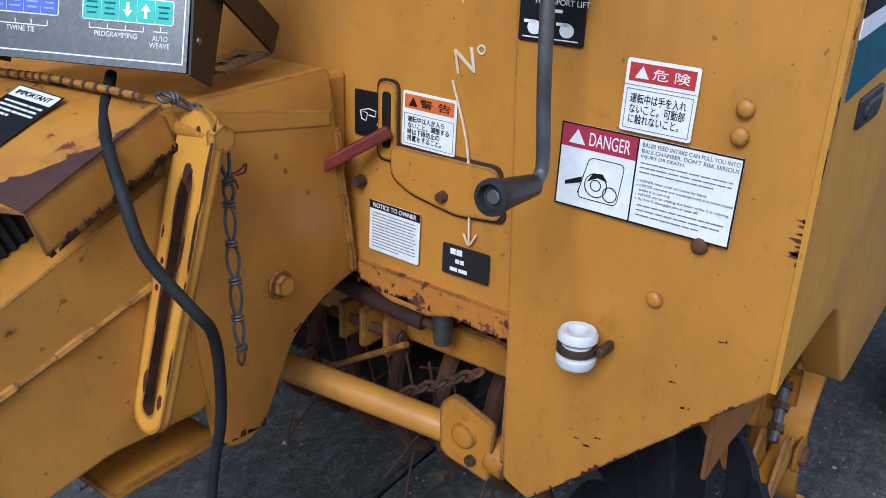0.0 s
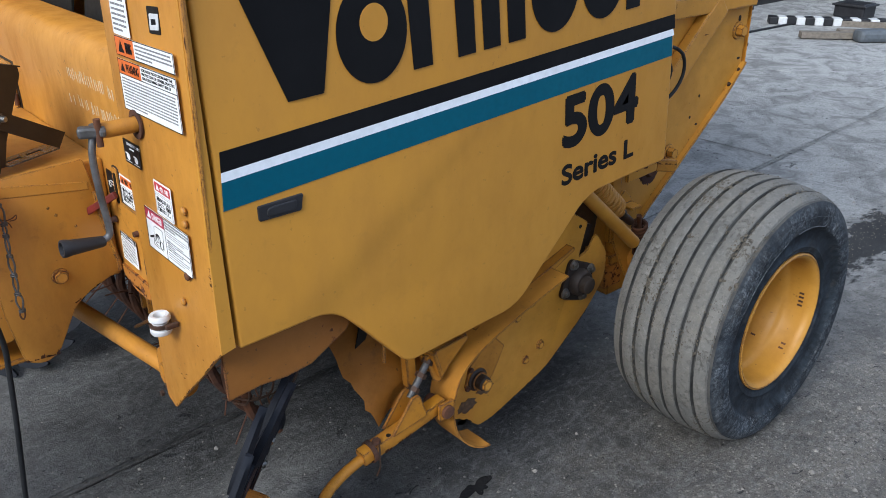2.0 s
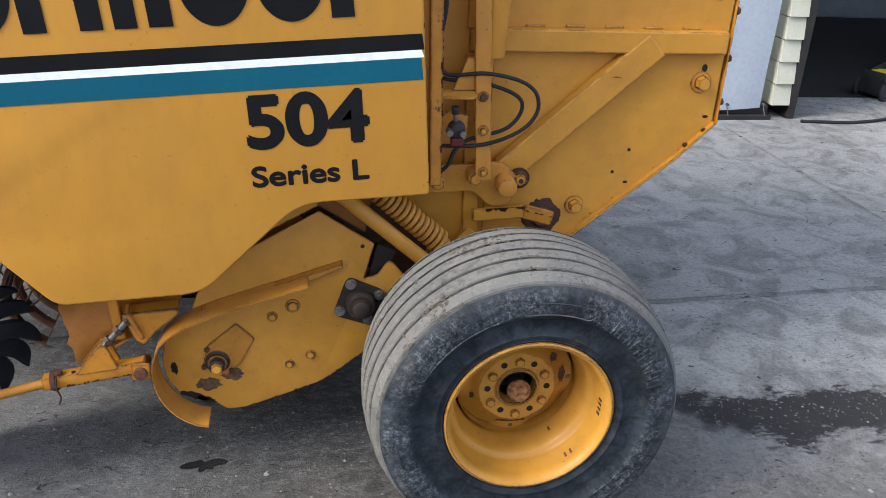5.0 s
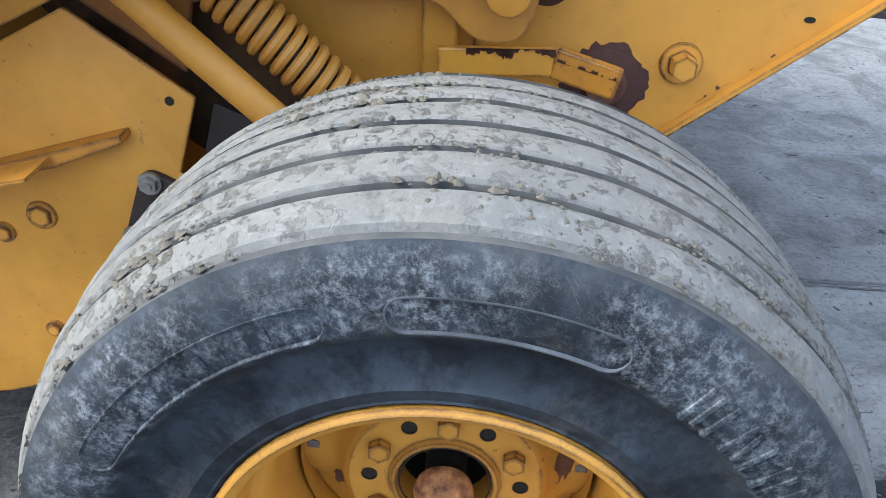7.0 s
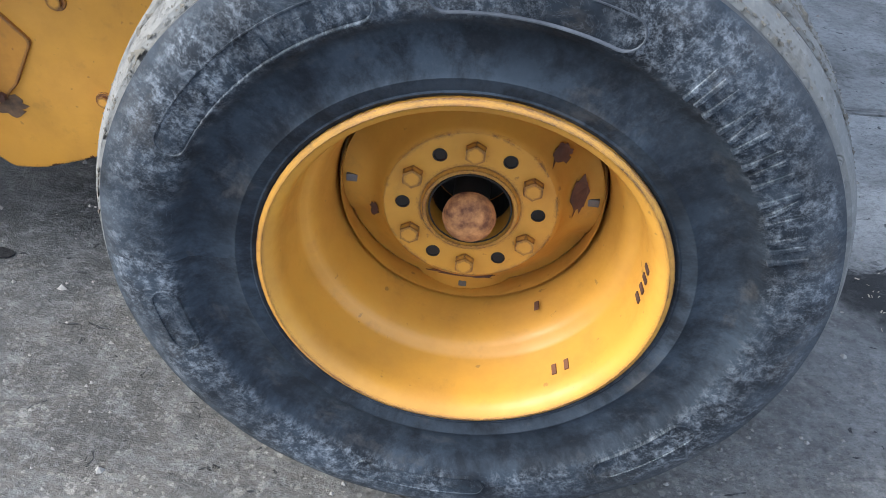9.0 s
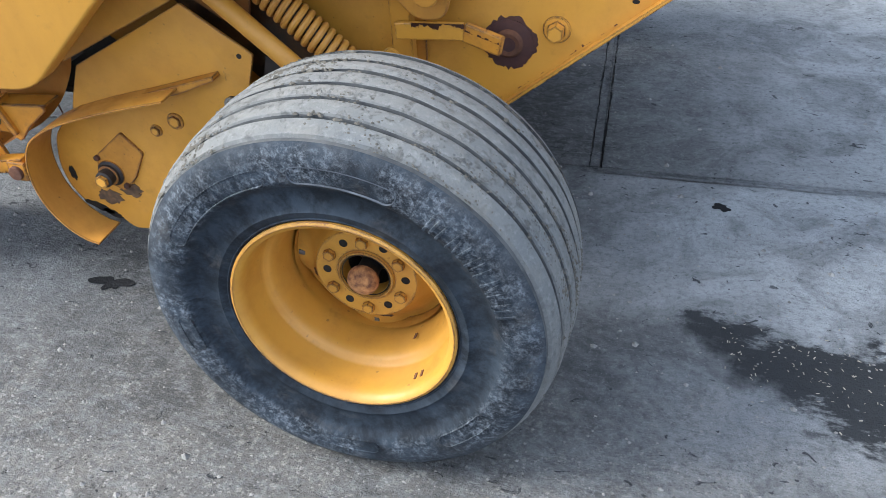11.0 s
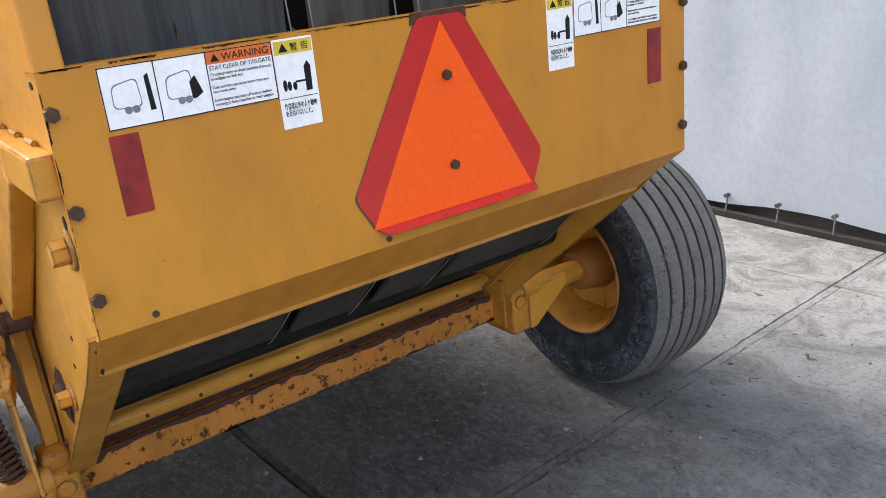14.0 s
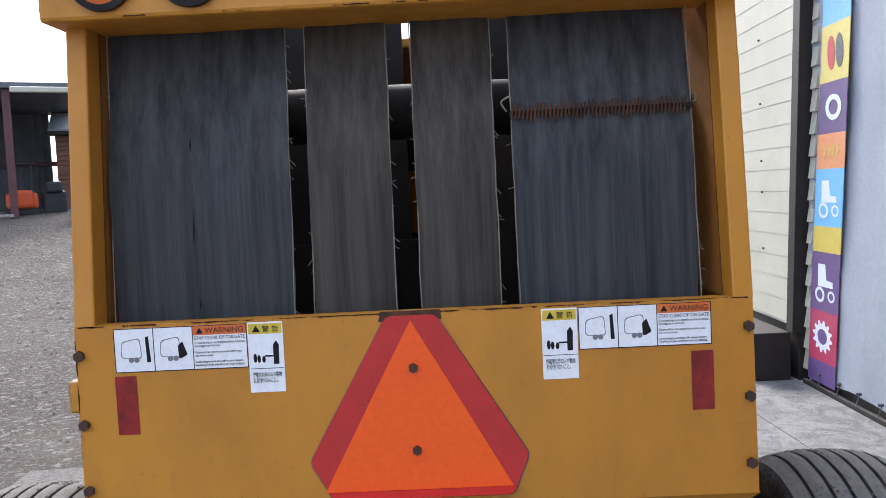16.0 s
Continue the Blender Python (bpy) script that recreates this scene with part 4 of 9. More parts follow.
part("slot_seam", slab(rounded([(0.5275, 0.8815), (0.4915, 0.8815), (0.4915, 0.9855), (0.5275, 0.9855)], 0.013), "x", -0.0014, 0.004), M_BOXSTEEL, front_wall)
slot = part("slot_plate", slab(rounded([(0.524, 0.885), (0.495, 0.885), (0.495, 0.982), (0.524, 0.982)], 0.012), "x", -0.004, 0.004, 0.001), M_YEL, front_wall)
part("slot", slab(rounded([(0.516, 0.900), (0.503, 0.900), (0.503, 0.970), (0.516, 0.970)], 0.005), "x", -0.0052, 0.0, 0.0), M_DARKINSIDE, slot)
part("lock_lever", beam((-0.012, 0.498, 0.925), (-0.06, 0.585, 0.865), 0.012, 0.016, 0.003), M_REDLEVER, front_wall, "worn red lock lever")
for y, z in ((0.418, 0.858), (0.553, 0.848)):
    part("stud", rod((-0.001, y, z), (-0.016, y, z), 0.008, 0.006, 12), M_RUST, front_wall)

# access door with its hinges and latch
wall_door = part("access_door", slab(rounded([(1.14, 0.945), (1.14, 1.100), (1.555, 1.100), (1.555, 0.945)], 0.008), "x", -0.010, -0.003, 0.0015), M_YEL_CLEAN, front_wall, "small yellow access door with rusty hinges")
part("door_seam", slab([(1.128, 0.938), (1.128, 1.107), (1.56, 1.107), (1.56, 0.938)], "x", -0.0035, -0.001), M_BOXSTEEL, wall_door)
for z0, z1 in ((0.955, 0.985), (0.992, 1.022), (1.040, 1.085)):
    part("hinge", rod((-0.012, 1.133, z0), (-0.012, 1.133, z1), 0.006, None, 10), M_RUST, wall_door)
part("latch", tube([(-0.010, 1.46, 1.06), (-0.035, 1.44, 1.085), (-0.035, 1.41, 1.075), (-0.010, 1.40, 1.045)], 0.007, 8, 5), M_STEEL, wall_door)

# ---- labels on the front ----


def sign(name, x, y0, y1, z0, z1, mat, parent, label="", tilt=0.0):
    """A thin label facing forward (towards minus x). Returns its mesh and a pose with x to the reader's right."""
    m = face_pose((x, y0, z0), (0, -1, -tilt), (0, 0, 1))
    w, h = abs(y0 - y1), z1 - z0
    ob = part(name, flat_shape(m, rounded([(0, 0), (w, 0), (w, h), (0, h)], 0.003), 0, 0.0008), mat, parent, label)
    return ob, m, w, h


def bars(parent, m, x0, x1, y0, y1, rows, mat, seed=0, thick=0.42, z=0.0009):
    """Lines of small print as plain bars."""
    rr = random.Random(seed)
    bm = B()
    step = (y1 - y0) / rows
    for k in range(rows):
        y = y1 - (k + 1) * step + step * (1 - thick) / 2
        x = x0
        end = x1 if k < rows - 1 else x0 + (x1 - x0) * rr.uniform(0.4, 0.9)
        while x < end - 0.004:
            w = min(rr.uniform(0.004, 0.013) * max(1, (y1 - y0) / rows / 0.006), end - x)
            join(bm, flat(m, x, y, x + w * 0.86, y + step * thick, z, 0.0003))
            x += w
    return part("print", bm, mat, parent)


def head(parent, m, x0, y0, x1, y1, mat, text, ink=M_LABEL, z=0.0009):
    """A coloured heading with its word and a small triangle."""
    hd = part("heading", flat(m, x0, y0, x1, y1, z, 0.0003), mat, parent)
    h = y1 - y0
    part("triangle", flat_shape(m, [(x0 + h * 0.35, y0 + h * 0.18), (x0 + h * 1.15, y0 + h * 0.18), (x0 + h * 0.75, y0 + h * 0.84)], z + 0.0003, 0.0003), ink, parent)
    lettering("lettering", text, m @ Matrix.Translation((x0 + h * 1.35, y0 + h * 0.2, z + 0.0004)), h * 0.6, ink, parent, (x1 - x0) - h * 1.65)


def framed(parent, m, x0, y0, x1, y1, z=0.0009):
    """A thin printed frame."""
    bm = B()
    for a, b, c, d in ((x0, y0, x1, y0 + 0.0006), (x0, y1 - 0.0006, x1, y1), (x0, y0, x0 + 0.0006, y1), (x1 - 0.0006, y0, x1, y1)):
        join(bm, flat(m, a, b, c, d, z, 0.0003))
    part("border", bm, M_INK_GREY, parent)


S1 = PX - 0.0012
sg, m, w, h = sign("danger_label", S1 - 0.0003, 0.246, 0.063, 0.902, 0.988, M_LABEL, front_plate, "white danger label with a crimson heading", 0.02)
for x0, y0, x1, y1 in ((0, 0, w, 0.0016), (0, h - 0.0016, w, h), (0, 0, 0.0016, h), (w - 0.0016, 0, w, h), (0.082, 0, 0.0835, h)):
    part("border", flat(m, x0, y0, x1, y1, 0.0009, 0.0003), M_INK, sg)
head(sg, m, 0.0016, h - 0.024, 0.082, h - 0.0016, M_PINK, "DANGER")
for k, (text, wide) in enumerate((("BALER FEED INTAKE CAN PULL YOU INTO", 0.093), ("BALE CHAMBER. DON'T RISK SERIOUS", 0.093), ("INJURY OR DEATH.", 0.043))):
    lettering("lettering", text, m @ Matrix.Translation((0.087, h - 0.0085 - 0.0058 * k, 0.0009)), 0.0040, M_INK_GREY, sg, wide)
for y, text, wide in ((0.0465, "NEVER feed crop or twine by hand.", 0.066), (0.0420, "NEVER remove any material from the baler intake", 0.091), (0.0375, "while it is running.", 0.032), (0.0330, "NEVER try to unplug the baler while it is running.", 0.089), (0.0285, "ALWAYS disengage power take off", 0.060)):
    lettering("lettering", text, m @ Matrix.Translation((0.0895, y - 0.004, 0.0009)), 0.0032, M_INK_GREY, sg, wide)
    if text[:2] in ("NE", "AL"):
        part("bullet", flat_shape(m, ellipse(0.0870, y - 0.0024, 0.0007, 0.0007, 8), 0.0009, 0.0003), M_INK_GREY, sg)
bars(sg, m, 0.087, w - 0.006, 0.0505, 0.0640, 3, M_INK_GREY, 4, 0.26)
bars(sg, m, 0.0895, w - 0.006, 0.0075, 0.0225, 3, M_INK_GREY, 3, 0.26)
pic = [flat_shape(m, [(0.034, 0.030), (0.040, 0.040), (0.050, 0.041), (0.056, 0.034), (0.045, 0.036)], 0.0009, 0.0003), flat_shape(m, [(0.01, 0.022), (0.028, 0.028), (0.028, 0.034), (0.01, 0.026)], 0.0013, 0.0003)]
bm = B()
for p in pic:
    join(bm, p)
part("pictogram", bm, M_INK, sg)
part("pictogram_outline", tube([m @ Vector((x, y, 0.0009)) for x, y in rounded([(0.025, 0.012), (0.068, 0.012), (0.072, 0.055), (0.034, 0.055)], 0.006) + [(0.025, 0.016)]], 0.0005, 4, 0), M_INK, sg)
for cx, cy, r in ((0.044, 0.028, 0.0125), (0.044, 0.028, 0.006), (0.060, 0.022, 0.008)):
    part("pictogram", lathe([(r - 0.0009, 0), (r, 0), (r, 0.0004), (r - 0.0009, 0.0004)], 20, m @ Matrix.Translation((cx, cy, 0.0012)), closed=True), M_INK, sg)

sg, m, w, h = sign("caution_label", S1, 0.184, 0.113, 0.990, 1.058, M_LABEL, front_plate, "white Japanese caution label with a red heading", 0.02)
head(sg, m, 0.0035, h - 0.0205, w - 0.0035, h - 0.0035, M_RED, "危 険")
framed(sg, m, 0.0030, 0.0030, w - 0.0030, h - 0.0275)
part("seam", flat(m, 0, h - 0.0245, w, h - 0.0240, 0.0009, 0.0003), M_INK_GREY, sg)
lettering("lettering", "運転中は手を入れ\nないこと。可動部\nに触れないこと。", m @ Matrix.Translation((0.0075, 0.008, 0.0009)), 0.0285, M_INK, sg, w - 0.016)

sg, m, w, h = sign("transport_label", S1, 0.303, 0.230, 1.060, 1.107, M_INK, front_plate, "black transport lift label with white symbols")
bm = B()
for cx in (0.018, 0.054):
    join(bm, flat_shape(m, ellipse(cx, 0.014, 0.008, 0.007, 12), 0.0009, 0.0003))
    join(bm, flat(m, cx - 0.012, 0.018, cx, 0.021, 0.0009, 0.0003))
    join(bm, flat(m, cx - 0.013, 0.004, cx + 0.013, 0.0052, 0.0009, 0.0003))
join(bm, flat(m, 0.028, 0.03, 0.048, 0.033, 0.0009, 0.0003))
part("symbol", bm, M_LABEL, sg)
lettering("lettering", "TRANSPORT LIFT", m @ Matrix.Translation((0.016, 0.037, 0.0009)), 0.0055, M_LABEL, sg)

for z0, z1, small in ((1.172, 1.264, False), (1.270, 1.304, True)):
    sg, m, w, h = sign("warning_label", S1, 0.262, 0.026, z0, z1, M_LABEL, front_plate, "white warning label with an orange heading", -0.015)
    for x0, y0, x1, y1 in ((0, 0, w, 0.0014), (0, h - 0.0014, w, h), (0, 0, 0.0014, h), (w - 0.0014, 0, w, h)):
        part("border", flat(m, x0, y0, x1, y1, 0.0009, 0.0003), M_INK, sg)
    head(sg, m, 0.0014, h - (0.033 if small else 0.026), 0.096 if not small else 0.08, h - 0.0014, M_ORANGE_L, "WARNING", M_INK)
    if small:
        bars(sg, m, 0.086, w - 0.005, 0.004, h - 0.004, 4, M_INK_GREY, 7)
    else:
        lettering("lettering", "FOR YOUR PROTECTION AND THE\nPROTECTION OF OTHERS, PRACTICE\nTHE FOLLOWING SAFETY RULES", m @ Matrix.Translation((0.101, h - 0.023, 0.0009)), 0.019, M_INK, sg, w - 0.107)
        part("border", flat(m, 0.0014, h - 0.0275, w, h - 0.026, 0.0009, 0.0003), M_INK, sg)
        bars(sg, m, 0.008, w - 0.008, 0.006, h - 0.031, 10, M_INK_GREY, 8)
sg, m, w, h = sign("notice_label", S1, 0.262, 0.19, 1.307, 1.40, M_LABEL, front_plate, "small white printed label")
bars(sg, m, 0.005, w - 0.005, 0.005, h - 0.01, 9, M_INK_GREY, 12)

S2 = -0.0012
sg, m, w, h = sign("owner_notice", S2, 0.540, 0.457, 0.757, 0.826, M_LABEL, front_wall, "white owner notice with a black heading", 0.03)
part("heading", flat(m, 0, h - 0.011, w, h, 0.0009, 0.0003), M_INK, sg)
lettering("lettering", "NOTICE TO OWNER", m @ Matrix.Translation((0.006, h - 0.0085, 0.0013)), 0.006, M_LABEL, sg, w - 0.012)
bars(sg, m, 0.005, w - 0.005, 0.004, h - 0.014, 12, M_INK_GREY, 21, 0.3)
sg, m, w, h = sign("caution_label", S2, 0.487, 0.407, 0.909, 0.976, M_LABEL, front_wall, "white Japanese caution label with an orange heading", 0.02)
head(sg, m, 0.0035, h - 0.0205, w - 0.0035, h - 0.0035, M_ORANGE_L, "警 告", M_INK)
framed(sg, m, 0.0030, 0.0030, w - 0.0030, h - 0.0265)
lettering("lettering", "運転中は人が入ら\nないこと。調整する\n時は下降防止の\n措置をすること。", m @ Matrix.Translation((0.0085, 0.007, 0.0009)), 0.0305, M_INK, sg, w - 0.018)
sg, m, w, h = sign("lock_label", S2, 0.564, 0.505, 0.908, 0.966, M_INK, front_wall, "black lock label with white symbols")
for cx, cy, shut in ((0.045, 0.045, True), (0.045, 0.011, False)):
    part("symbol", lathe([(0.0022, 0), (0.0058, 0), (0.0058, 0.0004), (0.0022, 0.0004)], 16, m @ Matrix.Translation((cx, cy, 0.0009)), closed=True), M_LABEL, sg)
    part("symbol", tube([m @ Vector((cx + 0.004 * math.cos(radians(a)) - (0 if shut else 0.003), cy + 0.006 + 0.0045 * math.sin(radians(a)), 0.0012)) for a in range(0, 181, 30)], 0.0006, 5, 0), M_LABEL, sg)
part("symbol", tube([m @ Vector((x, y, 0.0012)) for x, y in ((0.010, 0.032), (0.012, 0.022), (0.019, 0.020), (0.022, 0.030), (0.010, 0.032), (0.024, 0.036), (0.036, 0.034), (0.034, 0.027), (0.024, 0.028))], 0.0008, 5, 0), M_LABEL, sg)
sg, m, w, h = sign("rating_plate", S2, 0.419, 0.350, 0.758, 0.798, M_BLACK, front_wall, "black stamped rating plate")
bars(sg, m, 0.012, w - 0.01, 0.026, 0.037, 1, M_LABEL, 31, 0.7)
bars(sg, m, 0.02, w - 0.018, 0.016, 0.023, 1, M_LABEL, 32, 0.8)
bars(sg, m, 0.012, w - 0.012, 0.004, 0.012, 1, M_LABEL, 33, 0.6)


def chalk(points, r=0.0016):
    return tube(points, r, 5, 4)


# chalk marks
bm = chalk([(-0.003, 0.413, 0.998), (-0.003, 0.39, 0.93), (-0.003, 0.383, 0.87), (-0.003, 0.380, 0.805)])
join(bm, chalk([(-0.003, 0.388, 0.817), (-0.003, 0.380, 0.804), (-0.003, 0.370, 0.819)]))
part("chalk_arrow", bm, M_CHALK, front_wall, "hand-drawn chalk arrow")
lettering("chalk_writing", "N°", face_pose((-0.0015, 0.408, 1.005), (0, -1, 0.2), (-0.02, 0, 1)), 0.03, M_CHALK, front_wall)

# chipped edges of the front sheets
chips(front_plate, (PX + 0.0058, 0.004, 0.764), (PX + 0.001, 0.248, 0.522), (0, 0.3, 1), (-1, 0, 0), 26, 0.006, 1, M_CHIP)
chips(front_plate, (PX + 0.0058, 0.001, 0.77), (PX + 0.0058, -0.018, 1.88), (0, 1, 0), (-1, 0, 0), 40, 0.003, 2, M_CHIP, 0.03)
chips(front_plate, (PX + 0.0058, 0.004, 0.895), (PX + 0.0058, 0.002, 0.955), (0, 1, 0), (-1, 0, 0), 16, 0.014, 3, M_RUST, 0.005)
chips(front_wall, (-0.0025, 0.56, 0.702), (-0.0025, 0.30, 0.692), (0, 0, 1), (-1, 0, 0), 40, 0.010, 4, M_CHIP, 0.02)
for k, (y, z) in enumerate(((0.20, 0.63), (0.185, 0.625), (0.175, 0.64), (0.10, 0.74), (0.085, 0.715), (0.23, 0.95), (0.06, 0.80))):
    chips(front_plate, (PX + 0.0005 + (0.3 - y) * 0.02, y, z), (PX + 0.0005 + (0.3 - y) * 0.02, y - 0.010, z + 0.002), (0, 0, 1), (-1, 0, 0), 3, 0.005, 10 + k, M_CHIP, 0.009)



def wall_front(z):
    """How far forward the front wall stands at a height."""
    pts = [(0.0, 1.005), (-0.002, 1.09), (-0.007, 1.16), (-0.008, 1.195)]
    for (xa, za), (xb, zb) in zip(pts, pts[1:]):
        if z <= zb:
            return xa + (xb - xa) * (z - za) / (zb - za)
    return -0.008


# chalk lines that are kept as plain strokes
rr = random.Random(2)
bm = B()
for y0, y1, z, cap in ((0.686, 0.405, 1.146, 0.026), (0.721, 0.402, 1.086, 0.025)):
    y = y0
    while y > y1:
        if rr.random() > 0.14:
            zz, tip, slant = z + rr.uniform(-0.003, 0.003), cap * rr.uniform(0.8, 1.05), rr.uniform(-0.004, 0.004)
            join(bm, tube([(wall_front(zz) - 0.0003, y, zz), (wall_front(zz + tip / 2) - 0.0003, y + slant * 0.7, zz + tip / 2), (wall_front(zz + tip) - 0.0003, y + slant, zz + tip)], 0.0013, 4, 2))
        y -= rr.uniform(0.008, 0.015)
tagged(part("chalk_writing", bm, M_CHALK, front_wall), "faded chalk strokes", kind="stuff")

# crank through the plate
crank = part("crank_shaft", rod((0.03, 0.222, 1.150), (-0.112, 0.226, 1.150), 0.0145, None, 20, 0.002), M_YEL_WORN, baler, "yellow crank shaft with a grey crank handle", True)
part("crank_hole", lathe([(0.017, 0), (0.027, 0), (0.027, 0.004), (0.017, 0.004)], 24, Matrix.Translation((PX - 0.004, 0.223, 1.150)) @ Matrix.Rotation(radians(90), 4, "Y"), closed=True), M_RUST, front_plate)
part("crank_collar", beam((-0.104, 0.216, 1.151), (-0.148, 0.234, 1.151), 0.022, 0.020, 0.005), M_GREYSTEEL, crank)
part("collar_ear", beam((-0.112, 0.205, 1.149), (-0.118, 0.250, 1.154), 0.012, 0.014, 0.004), M_GREYSTEEL, crank)
part("collar_bolt", rod((-0.118, 0.215, 1.175), (-0.118, 0.215, 1.125), 0.006), M_RUST, crank)
part("crank_arm", tube([(-0.118, 0.229, 1.150), (-0.127, 0.226, 1.136), (-0.133, 0.223, 1.10), (-0.131, 0.221, 1.03), (-0.127, 0.219, 0.974), (-0.131, 0.2185, 0.955), (-0.152, 0.218, 0.949)], 0.0066, 14, 8), M_GREYSTEEL, crank, "", True)
hm = frame_to((-0.139, 0.2185, 0.948), (-0.216, 0.217, 0.955))[0]
part("crank_grip", lathe([(0.0, 0.0), (0.0085, 0.0), (0.0105, 0.004), (0.0145, 0.060), (0.0168, 0.072), (0.0160, 0.077), (0.0120, 0.0775), (0.0105, 0.070), (0.0, 0.069)], 28, hm), M_BLACK, crank, "black plastic grip", True)
part("grip_nut", rod(hm @ Vector((0, 0, 0.066)), hm @ Vector((0, 0, 0.0725)), 0.0072, 0.0066, 12, 0.001), M_GREYSTEEL, crank)

# white roller on its bolt
rm = Matrix.Translation((PX - 0.026, 0.192, 0.741)) @ Matrix.Diagonal((0.80, 0.80, 0.84, 1))
roller = part("twine_guide", lathe([(0.0145, 0.0), (0.024, 0.0), (0.0265, 0.005), (0.0265, 0.012), (0.020, 0.017), (0.020, 0.030), (0.0265, 0.036), (0.0265, 0.043), (0.023, 0.048), (0.015, 0.047), (0.012, 0.040), (0.012, 0.002)], 32, rm, closed=True), M_WHITEPL, baler, "white nylon twine guide with a dark clamp", True)
part("clamp", lathe([(0.0205, 0.019), (0.0265, 0.0185), (0.0265, 0.0275), (0.0205, 0.027)], 28, rm, closed=True), M_DARKBOLT, roller)
part("clamp_bolt", box((PX - 0.028, 0.161, 0.757), (PX - 0.0, 0.170, 0.768), 0.003), M_DARKBOLT, roller)

# ---- drawbar ----
tongue = part("drawbar", slab(rounded([(0.0, 0.716), (-0.04, 0.706), (-0.115, 0.668), (-0.150, 0.60), (-0.172, 0.56), (-0.205, 0.545), (-0.245, 0.560), (-0.265, 0.68), (-0.285, 0.985), (-0.046, 0.997), (-0.034, 0.925)], [0, 0.02, 0.03, 0.03, 0.03, 0.03, 0.02, 0.02, 0.01, 0.008, 0.0]), "y", 0.566, 0.580, 0.002), M_YEL, baler, "heavy yellow drawbar of welded plate", True)
bm = box((-0.285, 0.58, 0.70), (0.0, 1.30, 0.985), 0.006)
join(bm, slab([(-0.290, 0.955), (-0.045, 0.925), (-0.044, 0.945), (-0.290, 0.985)], "y", 0.5645, 0.58, 0.002))
part("drawbar_block", bm, M_YEL, tongue)
# the long tube that runs forward and down
bm = slab(rounded([(-0.255, 0.62), (-0.255, 0.925), (-0.47, 0.83), (-1.7, 0.60), (-1.7, 0.42), (-0.60, 0.585), (-0.38, 0.625)], 0.012), "y", 0.572, 0.76, 0.006)
part("drawbar_tube", bm, M_YEL, tongue)
part("weld_seam", tube([(-0.27, 0.5715, 0.812), (-0.5, 0.5715, 0.738), (-0.8, 0.5715, 0.65), (-1.2, 0.5715, 0.55)], 0.0032, 7, 4), M_YEL, tongue)
for k in range(3):
    x = -0.295 - 0.085 * k
    part("weld", tube([(x, 0.572, 0.812 + 0.322 * (x + 0.27)), (x - 0.022, 0.571, 0.813 + 0.322 * (x + 0.248)), (x - 0.045, 0.572, 0.812 + 0.322 * (x + 0.225))], 0.0055, 8, 3), M_YEL, tongue)
part("base_gusset", slab([(-0.235, 0.575), (-0.385, 0.575), (-0.385, 0.72), (-0.235, 0.72)], "z", 0.560, 0.572, 0.002), M_YEL_WORN, tongue)
# sloping cover with a rusty front edge
cov = [(-0.283, 0.566, 0.990), (-0.445, 0.545, 0.925), (-0.60, 0.86, 0.925), (-0.36, 0.86, 1.000)]
bm = B()
vs = [bm.verts.new(p) for p in cov] + [bm.verts.new((p[0], p[1], p[2] - 0.004)) for p in cov]
for q in ((0, 1, 2, 3), (7, 6, 5, 4), (0, 4, 5, 1), (1, 5, 6, 2), (2, 6, 7, 3), (3, 7, 4, 0)):
    bm.faces.new([vs[i] for i in q])
cover = part("sloping_cover", bm, M_YEL_WORN, tongue, "sloping yellow cover with a rusty edge")
bm = B()
a, b, c = Vector((-0.283, 0.5655, 0.987)), Vector((-0.445, 0.5445, 0.922)), Vector((0.012, -0.004, -0.042))
vs = [bm.verts.new(p) for p in (a, b, b + c, a + c, a + Vector((0, .004, 0)), b + Vector((0, .004, 0)), b + c + Vector((0, .004, 0)), a + c + Vector((0, .004, 0)))]
for q in ((0, 1, 2, 3), (7, 6, 5, 4), (0, 4, 5, 1), (1, 5, 6, 2), (2, 6, 7, 3), (3, 7, 4, 0)):
    bm.faces.new([vs[i] for i in q])
part("cover_lip", bm, M_YEL_WORN, cover)
md = face_pose((-0.411, 0.641, 0.9565), Vector((0.057, 0.008, 0.024)), Vector((-0.017, 0.053, 0.003)))
lab = part("instruction_label", flat(md, -0.055, 0.0, 0.084, 0.062, 0.001, 0.0006), M_INK, cover, "black instruction label with white print")
lt = part("label_top", flat(md, 0.066, 0.002, 0.082, 0.060, 0.0017, 0.0004), M_LABEL, lab)
lettering("lettering", "IMPORTANT", face_pose(md @ Vector((0.070, 0.054, 0.0022)), md.to_3x3() @ Vector((0, -1, 0)), md.to_3x3() @ Vector((1, 0, 0))), 0.007, M_INK, lt, 0.046)
mp2 = face_pose(md @ Vector((0.036, 0.060, 0.0)), md.to_3x3() @ Vector((0, -1, 0)), md.to_3x3() @ Vector((1, 0, 0)))
bars(lab, mp2, 0.004, 0.056, 0.0, 0.026, 4, M_LABEL, 41, 0.42, 0.0017)
for r in (0.010, 0.016, 0.022, 0.028):
    arc = ellipse(0.010, -0.046, r, r, 14, 5, 100) + ellipse(0.010, -0.046, r - 0.0016, r - 0.0016, 14, 5, 100)[::-1]
    part("symbol", flat_shape(mp2, arc, 0.0017, 0.0004), M_LABEL, lab)
